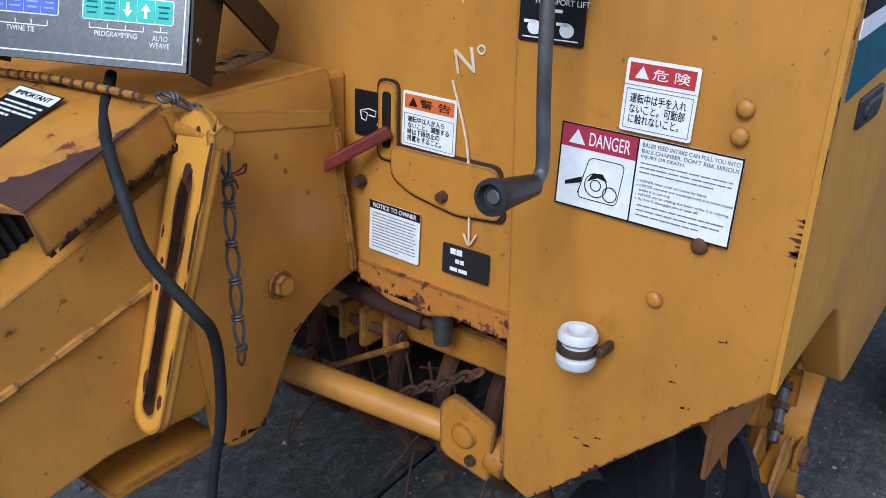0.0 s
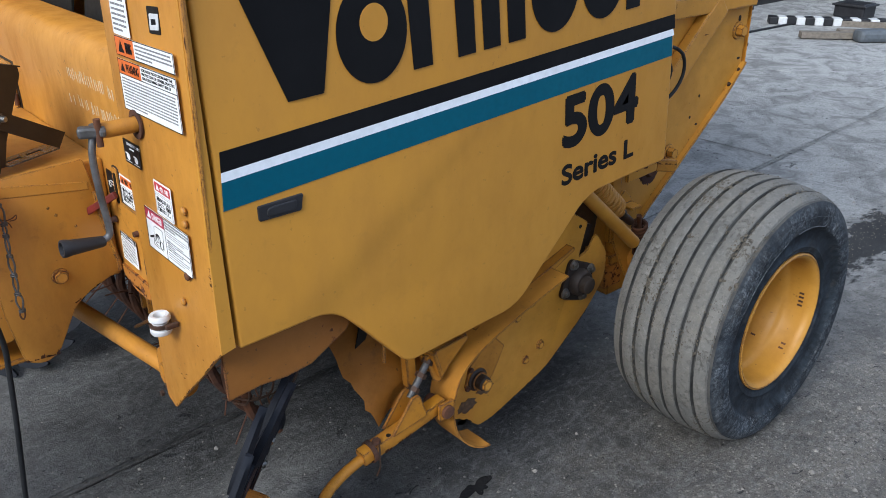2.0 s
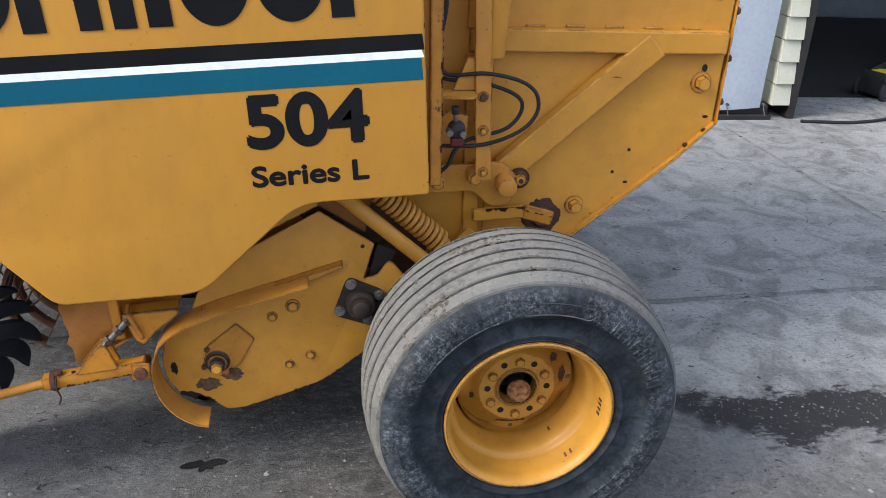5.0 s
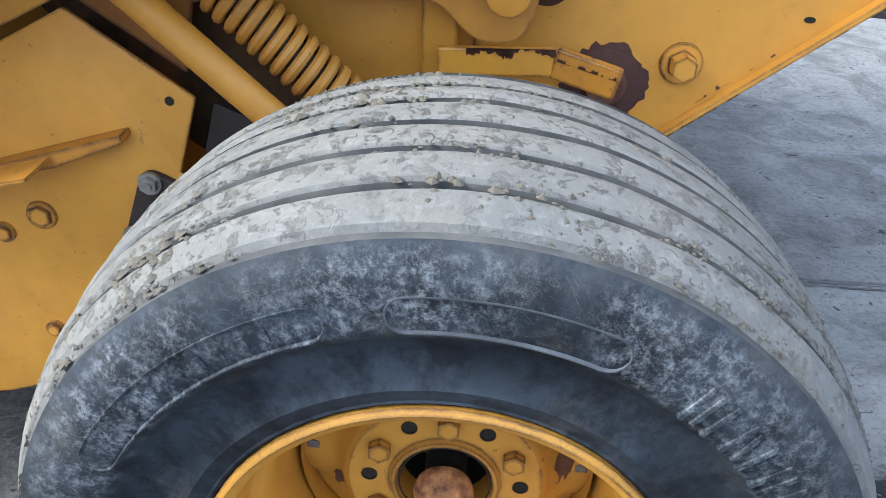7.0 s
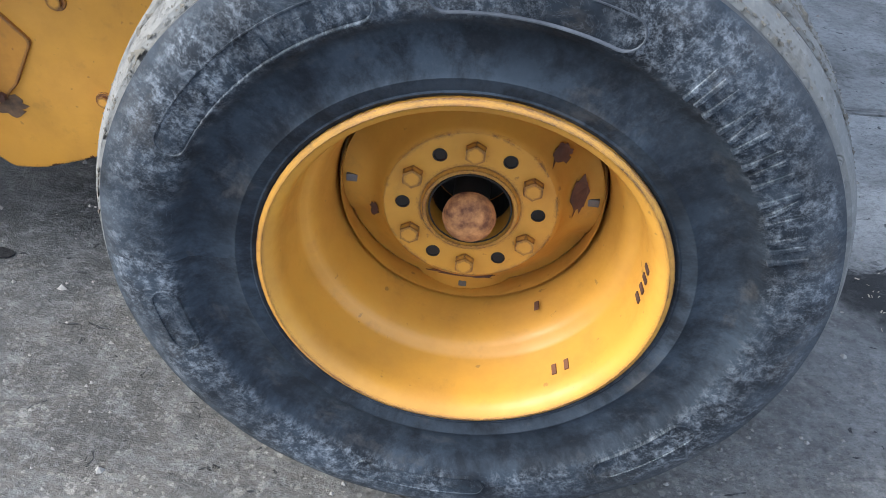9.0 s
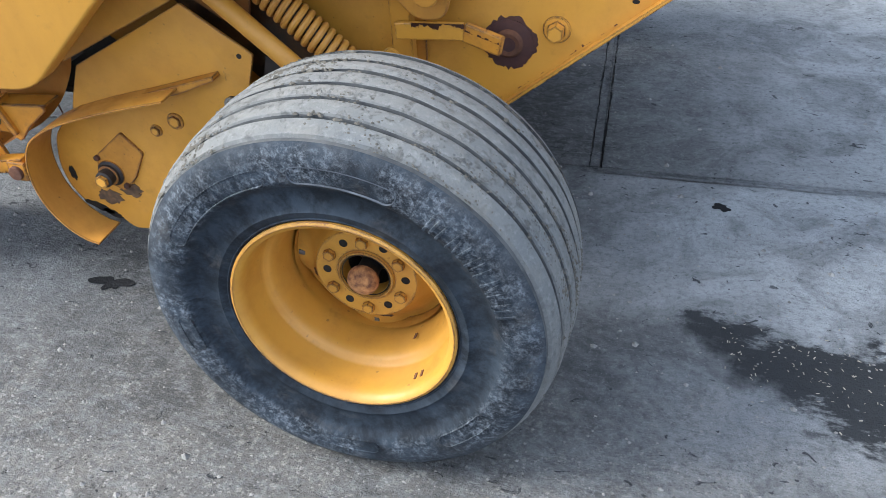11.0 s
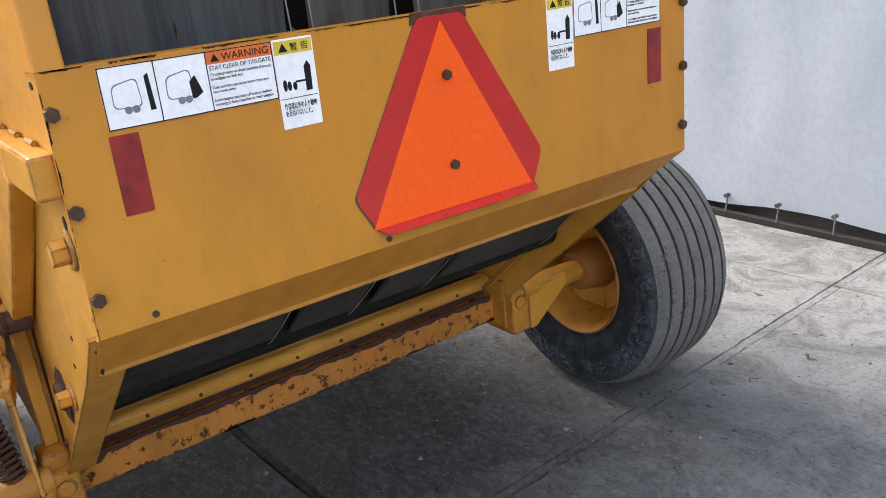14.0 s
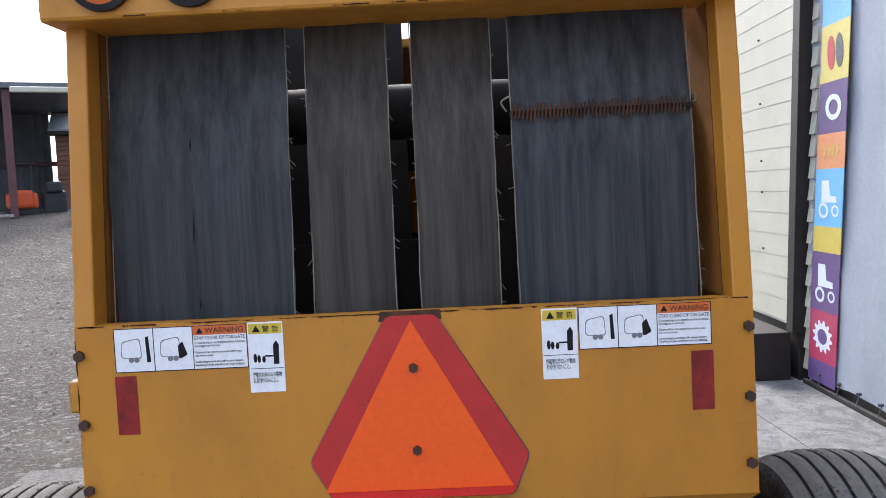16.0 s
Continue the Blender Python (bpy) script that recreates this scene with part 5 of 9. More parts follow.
for a in (15, 45, 75):
    ca, sa = math.cos(radians(a)), math.sin(radians(a))
    ray = [(0.010 + 0.009 * ca - 0.0008 * sa, -0.046 + 0.009 * sa + 0.0008 * ca), (0.010 + 0.009 * ca + 0.0008 * sa, -0.046 + 0.009 * sa - 0.0008 * ca), (0.010 + 0.029 * ca + 0.0008 * sa, -0.046 + 0.029 * sa - 0.0008 * ca), (0.010 + 0.029 * ca - 0.0008 * sa, -0.046 + 0.029 * sa + 0.0008 * ca)]
    part("symbol", flat_shape(mp2, ray, 0.0022, 0.0003), M_LABEL, lab)
bars(lab, mp2, 0.006, 0.054, -0.062, -0.049, 3, M_LABEL, 43, 0.35, 0.0017)
# ragged rust along the front edge of the cover
rr = random.Random(19)
ea, eb = Vector((-0.283, 0.566, 0.990)), Vector((-0.445, 0.545, 0.925))
eu = (eb - ea).normalized()
me_ = face_pose(ea, eu, Vector((-0.17, 0.30, 0.0)))
pts = [(0.045, -0.001), (0.178, -0.001)]
for k in range(24):
    u = 0.178 - 0.133 * k / 23
    pts.append((u, 0.060 * ((u - 0.04) / 0.138) ** 1.5 + rr.uniform(-0.004, 0.005)))
part("rust_patch", flat_shape(me_, pts, 0.0004 if me_.to_3x3()[2][2] > 0 else -0.001, 0.0006), M_RUST_PURPLE, cover, "ragged purple-brown rust")

rr = random.Random(23)
part("weld", tube([(-0.036 + 0.03 * k / 14 + rr.uniform(-0.002, 0.002), 0.565 + rr.uniform(-0.001, 0.001), 0.92 - 0.2 * k / 14) for k in range(15)], 0.006, 7, 2), M_YEL_WORN, tongue)
for x, z in ((-0.135, 0.905), (-0.122, 0.885), (-0.086, 0.85)):
    bm = B()
    bmesh.ops.create_icosphere(bm, subdivisions=1, radius=0.004, matrix=Matrix.Translation((x, 0.566, z)) @ Matrix.Diagonal((1, 0.5, 1, 1)))
    part("weld_spatter", bm, M_YEL, tongue)
bolt = part("bolt", hexbolt((-0.139, 0.565, 0.744), (0, -1, 0), 0.0145, 0.012, 0.019), M_YEL, tongue, "", True)


# slotted transport strap hanging from a pin
STRAP_TOP, STRAP_END = Vector((-0.268, 0.532, 0.955)), Vector((-0.343, 0.545, 0.676))
STRAP_DOWN = (STRAP_END - STRAP_TOP).normalized()
STRAP_FACE = face_pose(STRAP_TOP, STRAP_DOWN, Vector((-0.959, 0.049, 0.278)).cross(STRAP_DOWN))


def strap():
    m, L = STRAP_FACE, (STRAP_END - STRAP_TOP).length
    bm = B()
    out = ellipse(0.0, 0, 0.034, 0.034, 14, 90, 270) + ellipse(L, 0, 0.028, 0.027, 14, -90, 90)
    inn = ellipse(0.045, 0, 0.009, 0.010, 14, 90, 270) + ellipse(L - 0.003, 0, 0.010, 0.010, 14, -90, 90)
    n = len(out)
    rings = [[bm.verts.new(m @ Vector((x, y, z))) for x, y in ring] for ring, z in ((out, -0.006), (out, 0.006), (inn, 0.006), (inn, -0.006))]
    for i in range(4):
        a, b = rings[i], rings[(i + 1) % 4]
        for k in range(n):
            bm.faces.new((a[k], a[(k + 1) % n], b[(k + 1) % n], b[k])).material_index = 1 if i == 2 else 0
    return bm


slotted = part("slotted_strap", strap(), [M_STRAP, M_CHIP], tongue, "yellow slotted strap with chipped paint")
rr = random.Random(3)
for u, v, ru, rv in ((0.04, 0.004, 0.014, 0.004), (0.07, -0.0085, 0.02, 0.002), (0.11, 0.009, 0.016, 0.002), (0.17, -0.009, 0.03, 0.0018), (0.235, 0.019, 0.022, 0.002), (0.262, -0.010, 0.014, 0.003), (0.275, 0.013, 0.010, 0.004), (0.02, 0.0225, 0.050, 0.003), (0.095, 0.0205, 0.035, 0.003), (0.034, 0.0, 0.014, 0.008), (0.0, -0.023, 0.014, 0.002), (0.15, 0.020, 0.012, 0.0016), (0.10, -0.019, 0.007, 0.002), (0.13, -0.014, 0.004, 0.003), (0.145, -0.013, 0.005, 0.003), (0.16, -0.015, 0.004, 0.004), (-0.012, 0.004, 0.005, 0.004)):
    pts = [(u + ru * rr.uniform(0.75, 1.1) * math.cos(2 * math.pi * k / 20), 1.3 * v + rv * rr.uniform(0.6, 1.1) * math.sin(2 * math.pi * k / 20)) for k in range(20)]
    part("paint_chip", flat_shape(STRAP_FACE, pts, 0.0058, 0.0006), M_CHIP, slotted)
pin = part("strap_pin", rod((-0.262, 0.568, 0.962), (-0.262, 0.500, 0.962), 0.011, None, 16, 0.002), M_YEL_WORN, tongue, "", True)
part("nut", hexbolt((-0.262, 0.512, 0.962), (0, -1, 0), 0.015, 0.012), M_YEL, pin)


def links(p0, p1, count, r=0.0075, wire=0.002):
    """A chain hanging between two points, link by link."""
    p0, p1 = Vector(p0), Vector(p1)
    bm = B()
    m, h = frame_to(p0, p1)
    step = h / count
    for k in range(count):
        pts = [Vector((r * 0.75 * math.cos(a), 0, step * (k + 0.5) + step * 0.68 * math.sin(a))) for a in (2 * math.pi * q / 12 for q in range(13))]
        rot = Matrix.Rotation(radians(90 * (k % 2) + 20), 4, "Z")
        join(bm, tube([m @ (rot @ p) for p in pts], wire, 6, 0))
    return bm


chain_way = [(-0.296, 0.553, 1.001), (-0.281, 0.550, 0.998), (-0.257, 0.546, 0.983), (-0.248, 0.543, 0.970), (-0.234, 0.538, 0.946), (-0.232, 0.535, 0.906), (-0.234, 0.533, 0.881), (-0.236, 0.531, 0.837), (-0.237, 0.528, 0.794), (-0.239, 0.525, 0.751), (-0.238, 0.523, 0.712)]


def knotted_chain(way):
    """Double loop chain: two long wires to a link, wound together where links meet."""
    bm = B()
    for p, q in zip(way, way[1:]):
        p, q = Vector(p), Vector(q)
        m, h = frame_to(p, q)
        turn = m @ Matrix.Rotation(radians(25), 4, "Z")
        for sgn in (-1, 1):
            join(bm, tube([turn @ Vector((sgn * 0.001, 0, 0)), turn @ Vector((sgn * 0.0058, 0.0008 * sgn, h * 0.25)), turn @ Vector((sgn * 0.0060, 0, h * 0.6)), turn @ Vector((sgn * 0.0012, 0, h * 1.02))], 0.0021, 6, 4))
        for k in range(2):
            z = h - 0.0022 + 0.004 * k
            join(bm, tube([turn @ Vector((0.0056 * math.cos(a), 0.0050 * math.sin(a), z + 0.0006 * a)) for a in (0.7 * i for i in range(10))], 0.0019, 6, 2))
    return bm


part("safety_chain", knotted_chain(chain_way), M_GREYSTEEL, tongue, "hanging steel chain", True)
part("rusty_link", tube([(-0.241, 0.523, 0.714), (-0.244, 0.523, 0.700), (-0.239, 0.523, 0.690), (-0.234, 0.523, 0.700), (-0.236, 0.523, 0.714)], 0.0018, 6, 5), M_RUST, tongue)
part("wire_twist", tube([(-0.236, 0.540, 0.914), (-0.225, 0.536, 0.911), (-0.214, 0.536, 0.913), (-0.206, 0.536, 0.918), (-0.208, 0.536, 0.909), (-0.220, 0.536, 0.908)], 0.0012, 6, 4), M_RUST, tongue)
part("wire_twist", tube([(-0.229, 0.536, 0.912), (-0.222, 0.535, 0.902), (-0.219, 0.535, 0.893)], 0.0012, 6, 4), M_RUST, tongue)
way = [(-0.350, 0.82, 1.001), (-0.334, 0.74, 1.002), (-0.325, 0.70, 1.003), (-0.312, 0.64, 1.001), (-0.302, 0.570, 0.999)]
cable = part("sheathed_cable", tube(way, 0.0042, 10, 6), M_STRAP, tongue, "thin cable in a wound brown sheath", True)
for p, q in zip(way, way[1:]):
    p, q = Vector(p), Vector(q)
    for k in range(4):
        c = p.lerp(q, (k + 0.5) / 4)
        part("band", rod(c, c + (q - p).normalized() * 0.004, 0.0046, None, 10), M_RUST_PURPLE, cable)
part("hydraulic_hose", tube([(-0.275, 0.66, 1.005), (-0.318, 0.61, 0.98), (-0.350, 0.56, 0.961), (-0.366, 0.52, 0.929), (-0.367, 0.497, 0.88), (-0.353, 0.48, 0.843), (-0.338, 0.462, 0.812), (-0.322, 0.462, 0.785), (-0.303, 0.48, 0.725), (-0.292, 0.50, 0.649), (-0.292, 0.52, 0.572), (-0.30, 0.54, 0.42), (-0.31, 0.57, 0.25), (-0.315, 0.62, 0.10), (-0.34, 0.69, 0.025), (-0.48, 0.75, 0.011), (-0.7, 0.72, 0.011), (-0.95, 0.80, 0.011)], 0.0062, 12, 8), M_RUBBER, tongue, "black rubber cable looping to the ground", True)
part("hydraulic_hose", tube([(-0.34, 0.69, 0.02), (-0.435, 0.693, 0.011), (-0.507, 0.678, 0.011), (-0.582, 0.642, 0.011), (-0.56, 0.60, 0.011), (-0.50, 0.585, 0.011), (-0.459, 0.506, 0.011), (-0.482, 0.415, 0.011), (-0.60, 0.41, 0.011), (-0.9, 0.5, 0.011)], 0.0058, 10, 8), M_RUBBER, tongue, "black rubber cable looped on the ground", True)
part("hydraulic_hose", tube([(-0.28, 0.75, 0.97), (-0.50, 0.63, 0.86), (-0.62, 0.60, 0.80), (-0.9, 0.62, 0.86), (-1.3, 0.7, 0.92)], 0.02, 12, 6), M_RUBBER, tongue, "thick black hoses", True)

# ---- monitor box on the drawbar ----
O = Vector((-0.259, 0.552, 1.023))
RX = Vector((0.53, -0.85, -0.04)).normalized()
face_n = (Vector((-0.205, 0.575, 1.231)) - O).normalized()
right = (RX - face_n * RX.dot(face_n)).normalized()
BW, BH = 0.237, 0.207
mf = Matrix((right, face_n, right.cross(face_n))).transposed().to_4x4()
mf.translation = O - right * BW
monitor = part("monitor_box", box((0, 0, -0.085), (BW, BH, 0.0), 0.004), M_BOXSTEEL, baler, "black control monitor with two displays on a bracket")
monitor.matrix_basis = mf
I4 = Matrix.Identity(4)


def on_box(name, bm, mat, label=""):
    return part(name, bm, mat, monitor, label)


M_FACE = surface("glossy_dark_keypad", (0.034, 0.041, 0.050), (0.046, 0.055, 0.066), 14, 0.26, 0, 120, 0.03, spec=0.9)
M_KEYPRINT = surface("pale_key_print", (0.35, 0.42, 0.70), None, 20, 0.5, 0, 90, 0.02)
on_box("face_plate", flat(I4, 0.003, -0.004, BW - 0.001, BH - 0.003, 0.0, 0.0012), M_FACE)
on_box("hood", join(box((-0.004, -0.004, -0.10), (-0.001, BH + 0.001, 0.008), 0.001), box((-0.004, BH + 0.001, -0.11), (BW + 0.004, BH + 0.004, 0.012), 0.001)), M_BOXSTEEL)
on_box("side_flange", slab([(-0.006, 0.001), (-0.012, -0.064), (0.193, -0.108), (BH + 0.004, -0.10), (BH + 0.004, 0.012), (0.16, 0.006)], "x", BW + 0.001, BW + 0.004, 0.0005), M_BOXSTEEL)
for x0, x1, i0, i1 in ((0.030, 0.124, 0.0385, 0.1185), (0.138, 0.232, 0.1475, 0.2255)):
    on_box("display_frame", flat_shape(I4, rounded([(x0, 0.1185), (x1, 0.1185), (x1, 0.174), (x0, 0.174)], 0.002), 0.0013, 0.0008), M_LABEL)
    on_box("display_bezel", flat(I4, x0 + 0.0014, 0.1199, x1 - 0.0014, 0.1726, 0.0018, 0.0008), M_BLACK)
    on_box("display", flat(I4, i0, 0.1235, i1, 0.167, 0.0024, 0.0006), M_LCD, "pale grey display")
for x0, y0, x1, y1 in ((0.008, 0.0030, 0.2325, 0.0044), (0.008, 0.193, 0.2325, 0.1944), (0.008, 0.003, 0.0094, 0.1944), (0.2311, 0.003, 0.2325, 0.1944)):
    on_box("outline", flat(I4, x0, y0, x1, y1, 0.0013, 0.0004), M_LABEL)
lx = 0.068
for k, wd in enumerate((0.023, 0.015, 0.012, 0.024, 0.015, 0.015, 0.010)):
    on_box("logo_shape", flat_shape(I4, rounded([(lx + 0.003 * (k == 0), 0.084), (lx + wd - 0.001 - 0.003 * (k == 0), 0.084), (lx + wd, 0.102 if k else 0.109), (lx + 0.001, 0.102 if k else 0.109)], 0.003), 0.0013, 0.0005), M_LOGO_Y)
    lx += wd + 0.0012
lettering("lettering", "EQUAL-FILL/AUTOTIE", Matrix.Translation((0.0645, 0.0705, 0.0013)), 0.0098, M_LOGO_Y, monitor, 0.117)
for x0, pitch, mat, arrows in ((0.0165, 0.0175, M_BLUE_L, ()), (0.1295, 0.0181, M_GREEN_L, (2, 3))):
    x1 = x0 + pitch * 5
    on_box("key_strip", flat_shape(I4, rounded([(x0 - 0.001, 0.0395), (x1 + 0.001, 0.0395), (x1 + 0.001, 0.0640), (x0 - 0.001, 0.0640)], 0.003), 0.0013, 0.0004), M_LABEL)
    for k in range(5):
        kx = x0 + pitch * k
        on_box("key", flat(I4, kx + 0.0004, 0.0408, kx + pitch - 0.0004, 0.0627, 0.0017, 0.0006), M_RED if mat is M_BLUE_L and k == 0 else mat)
        if k in arrows:
            c, sg = kx + pitch / 2, (-1 if k == 2 else 1)
            on_box("arrow", flat_shape(I4, [(c - 0.0016, 0.0518 - 0.007 * sg), (c + 0.0016, 0.0518 - 0.007 * sg), (c + 0.0016, 0.0518), (c + 0.005, 0.0518), (c, 0.0518 + 0.007 * sg), (c - 0.005, 0.0518), (c - 0.0016, 0.0518)], 0.0023, 0.0004), M_LABEL)
        else:
            bm = B()
            for q in range(3):
                wq = (0.0105, 0.0115, 0.009)[(q + k) % 3] / 2
                join(bm, flat(I4, kx + pitch / 2 - wq, 0.0560 - 0.0052 * q, kx + pitch / 2 + wq, 0.0577 - 0.0052 * q, 0.0023, 0.0003))
            on_box("key_print", bm, M_KEYPRINT if mat is M_BLUE_L else M_DECAL_TEAL)


def comb(x0, x1, y, ticks):
    bm = flat(I4, x0, y - 0.0005, x1, y + 0.0005, 0.0013, 0.0004)
    for k in range(ticks):
        x = x0 + (x1 - x0) * k / (ticks - 1) if ticks > 1 else (x0 + x1) / 2
        join(bm, flat(I4, x - 0.0005, y + 0.0005, x + 0.0005, y + 0.0052, 0.0013, 0.0004))
    return bm


on_box("tie_line", comb(0.0444, 0.0935, 0.0292, 4), M_LABEL)
on_box("tie_line", comb(0.1365, 0.1910, 0.0318, 4), M_LABEL)
on_box("tie_line", comb(0.2012, 0.2155, 0.0330, 1), M_LABEL)
lettering("lettering", "TWINE TIE", Matrix.Translation((0.0520, 0.0222, 0.0013)), 0.0052, M_LABEL, monitor, 0.029)
lettering("lettering", "PROGRAMMING", Matrix.Translation((0.1418, 0.0242, 0.0013)), 0.0052, M_LABEL, monitor, 0.043)
lettering("lettering", "AUTO", Matrix.Translation((0.2002, 0.0240, 0.0013)), 0.0052, M_LABEL, monitor, 0.0155)
lettering("lettering", "WEAVE", Matrix.Translation((0.1975, 0.0172, 0.0013)), 0.0052, M_LABEL, monitor, 0.0205)
for y, z in ((0.029, -0.012), (0.155, -0.038)):
    part("screw", rod((BW + 0.003, y, z), (BW + 0.0065, y, z), 0.0045, 0.004, 12), M_STEEL, monitor)


def at_box(u, v, z):
    return mf @ Vector((u, v, z))


# flat arm from the box side down to a slotted foot
a0, a1 = at_box(BW + 0.006, 0.121, -0.040), at_box(BW + 0.006, 0.084, -0.034)
a2, a3 = Vector((-0.070, 0.640, 1.0075)), Vector((-0.050, 0.649, 1.038))
thick = right * 0.004
bm = B()
vs = [bm.verts.new(p + q) for q in (thick * 0, thick) for p in (a0, a1, a2, a3)]
for f in ((0, 1, 2, 3), (7, 6, 5, 4), (0, 4, 5, 1), (1, 5, 6, 2), (2, 6, 7, 3), (3, 7, 4, 0)):
    bm.faces.new([vs[i] for i in f])
bracket = part("monitor_bracket", bm, M_BOXSTEEL, baler, "dark steel monitor bracket")
ux = (a2 - a1)
ux.z = 0
ux.normalize()
mp = Matrix((ux, Vector((0, 0, 1)).cross(ux), Vector((0, 0, 1)))).transposed().to_4x4()
mp.translation = a2 - ux * 0.13
bm = B()
for x0, y0, x1, y1 in ((0, 0, 0.135, 0.018), (0, 0.030, 0.135, 0.048), (0, 0.018, 0.012, 0.030), (0.052, 0.018, 0.066, 0.030), (0.106, 0.018, 0.135, 0.030)):
    join(bm, box((x0, y0, -0.0035), (x1, y1, 0.0), 0.0))
foot = part("slotted_foot", bm, M_FACE, bracket)
foot.matrix_basis = mp
ap = at_box(BW + 0.010, 0.103, -0.055)
part("wing_screw", rod(ap, ap + right * 0.012, 0.008, 0.006, 10, 0.002), M_STEEL, bracket)
part("washer", rod(ap - right * 0.001, ap + right * 0.002, 0.012, None, 16), M_GREYSTEEL, bracket)

# tubes and feeder parts seen under the front wall
under = part("front_tube", rod((-0.07, 0.74, 0.565), (0.02, 0.36, 0.520), 0.021, None, 20), M_YEL, baler, "yellow round tube under the front", True)
part("tube_clamp", slab(rounded([(0.405, 0.50), (0.325, 0.485), (0.32, 0.575), (0.385, 0.598), (0.408, 0.575)], 0.012), "x", -0.012, -0.004, 0.002), M_YEL_WORN, under)
part("clamp_boss", rod((0.02, 0.365, 0.545), (-0.02, 0.365, 0.545), 0.021, 0.018, 20, 0.003), M_YEL_WORN, under, "", True)
part("clamp_ring", rod((0.01, 0.335, 0.52), (0.01, 0.305, 0.515), 0.026, None, 20, 0.003), M_YEL_WORN, under, "", True)
for z in (0.478, 0.522):
    part("clamp_bolt", hexbolt((-0.012, 0.352 + (0.522 - z), z - 0.01), (-1, 0, 0), 0.008, 0.007), M_DARKBOLT, under)
lift = part("lift_cylinder", rod((0.06, 0.70, 0.657), (0.06, 0.490, 0.640), 0.0145, None, 18, 0.002), M_RUST_PURPLE, baler, "small rusty lift cylinder", True)
part("cylinder_rod", rod((0.06, 0.490, 0.640), (0.06, 0.450, 0.638), 0.007, None, 12), M_RUST, lift)
part("cylinder_eye", rod((0.06, 0.458, 0.615), (0.06, 0.460, 0.668), 0.013, 0.015, 16, 0.004), M_GREYSTEEL, lift, "", True)
cross = part("cross_member", box((0.10, 0.29, 0.572), (0.15, 1.55, 0.622), 0.004), M_YEL_WORN, baler, "rusty yellow cross member")
for y in (0.552, 0.598, 0.64):
    part("lug", box((0.055, y, 0.560), (0.10, y + 0.013, 0.622), 0.003), M_YEL_WORN, cross)
part("lug_bolt", rod((0.07, 0.68, 0.592), (0.07, 0.535, 0.592), 0.008, None, 12), M_RUST, cross)
part("lug_bolt", hexbolt((0.07, 0.552, 0.592), (0, -1, 0), 0.013, 0.010), M_RUST, cross)
part("drive_chain", links((0.05, 0.525, 0.512), (0.05, 0.385, 0.602), 9, 0.010, 0.0035), M_RUST, cross, "rusty chain", True)
part("guide_rod", rod((0.05, 0.70, 0.485), (0.05, 0.514, 0.599), 0.005, None, 10), M_YEL_WORN, cross)
for k in range(12):
    y = 0.34 + 0.095 * k
    part("stripper_band", tube([(0.33 + 0.17 * math.cos(radians(a)), y, 0.42 + 0.17 * math.sin(radians(a))) for a in range(95, 251, 12)], 0.014, 8, 0), M_RUST, cross, "", True)
for k in range(8):
    part("twine_rod", rod((0.07, 0.74 - 0.042 * k, 0.57), (0.13, 0.755 - 0.042 * k, 0.40), 0.0022, None, 6), M_RUST, cross)
# unseen sheet added to keep light from leaking under the machine
part("underside_blocker", box((0.48, 0.30, 0.42), (1.42, 1.565, 0.44), 0.004), M_DARKINSIDE, baler, "unseen dark sheet added under the bale chamber to block light")
pick = part("pickup_drum", rod((0.33, 0.60, 0.36), (0.33, 1.42, 0.36), 0.055, None, 24), M_DARKINSIDE, baler, "dark pickup drum with wire tines under the machine", True)
rr = random.Random(12)
for k in range(26):
    y = 0.48 + 0.036 * k
    for q in range(2):
        a = rr.uniform(2.2, 5.6)
        p = Vector((0.33 + 0.10 * math.cos(a), y, 0.36 + 0.10 * math.sin(a)))
        e = Vector((0.33 + 0.24 * math.cos(a + 0.25), y + 0.004, 0.36 + 0.24 * math.sin(a + 0.25)))
        if e.z > 0.05 and q == 0:
            part("tine", rod(p, e, 0.0028, 0.0024, 6), M_RUST, pick)

# pickup side sheet behind the panel notch, with rust
def bent_sheet(left, right, cols=9, thick=0.003, seed=5):
    """A battered sheet between two edges, with dents and a torn outline."""
    rr = random.Random(seed)
    L, Rr = smooth_path(left, 5), smooth_path(right, 5)
    bm = B()
    rows = []
    for i, (p, q) in enumerate(zip(L, Rr)):
        p = p + Vector((rr.uniform(-0.006, 0.006), 0, rr.uniform(-0.004, 0.004)))
        rows.append([bm.verts.new(p.lerp(q, k / cols) + Vector((0, 0.012 * noise.noise(Vector((i * 0.35, k * 0.5, seed))), 0))) for k in range(cols + 1)])
    for a, b in zip(rows, rows[1:]):
        for k in range(cols):
            bm.faces.new((a[k], a[k + 1], b[k + 1], b[k]))
    bmesh.ops.solidify(bm, geom=bm.faces[:], thickness=thick)
    return bm


pm = part("pickup_side", bent_sheet([(0.382, 0.108, 0.338), (0.358, 0.15, 0.42), (0.336, 0.21, 0.50), (0.326, 0.27, 0.62), (0.33, 0.285, 0.79)],
                                    [(0.455, 0.150, 0.345), (0.60, 0.165, 0.43), (0.68, 0.170, 0.53), (0.72, 0.172, 0.63), (0.74, 0.172, 0.80)]), M_PICKSIDE, baler, "battered orange-yellow pickup side sheet with rust", True)
part("torn_hole", slab([(0.40, 0.610), (0.43, 0.575), (0.415, 0.535), (0.385, 0.520), (0.395, 0.560)], "y", 0.193, 0.197), M_DARKINSIDE, pm)
part("loose_rod", rod((0.40, 0.10, 0.52), (0.405, 0.11, 0.66), 0.004, None, 8), M_YEL_WORN, pm)
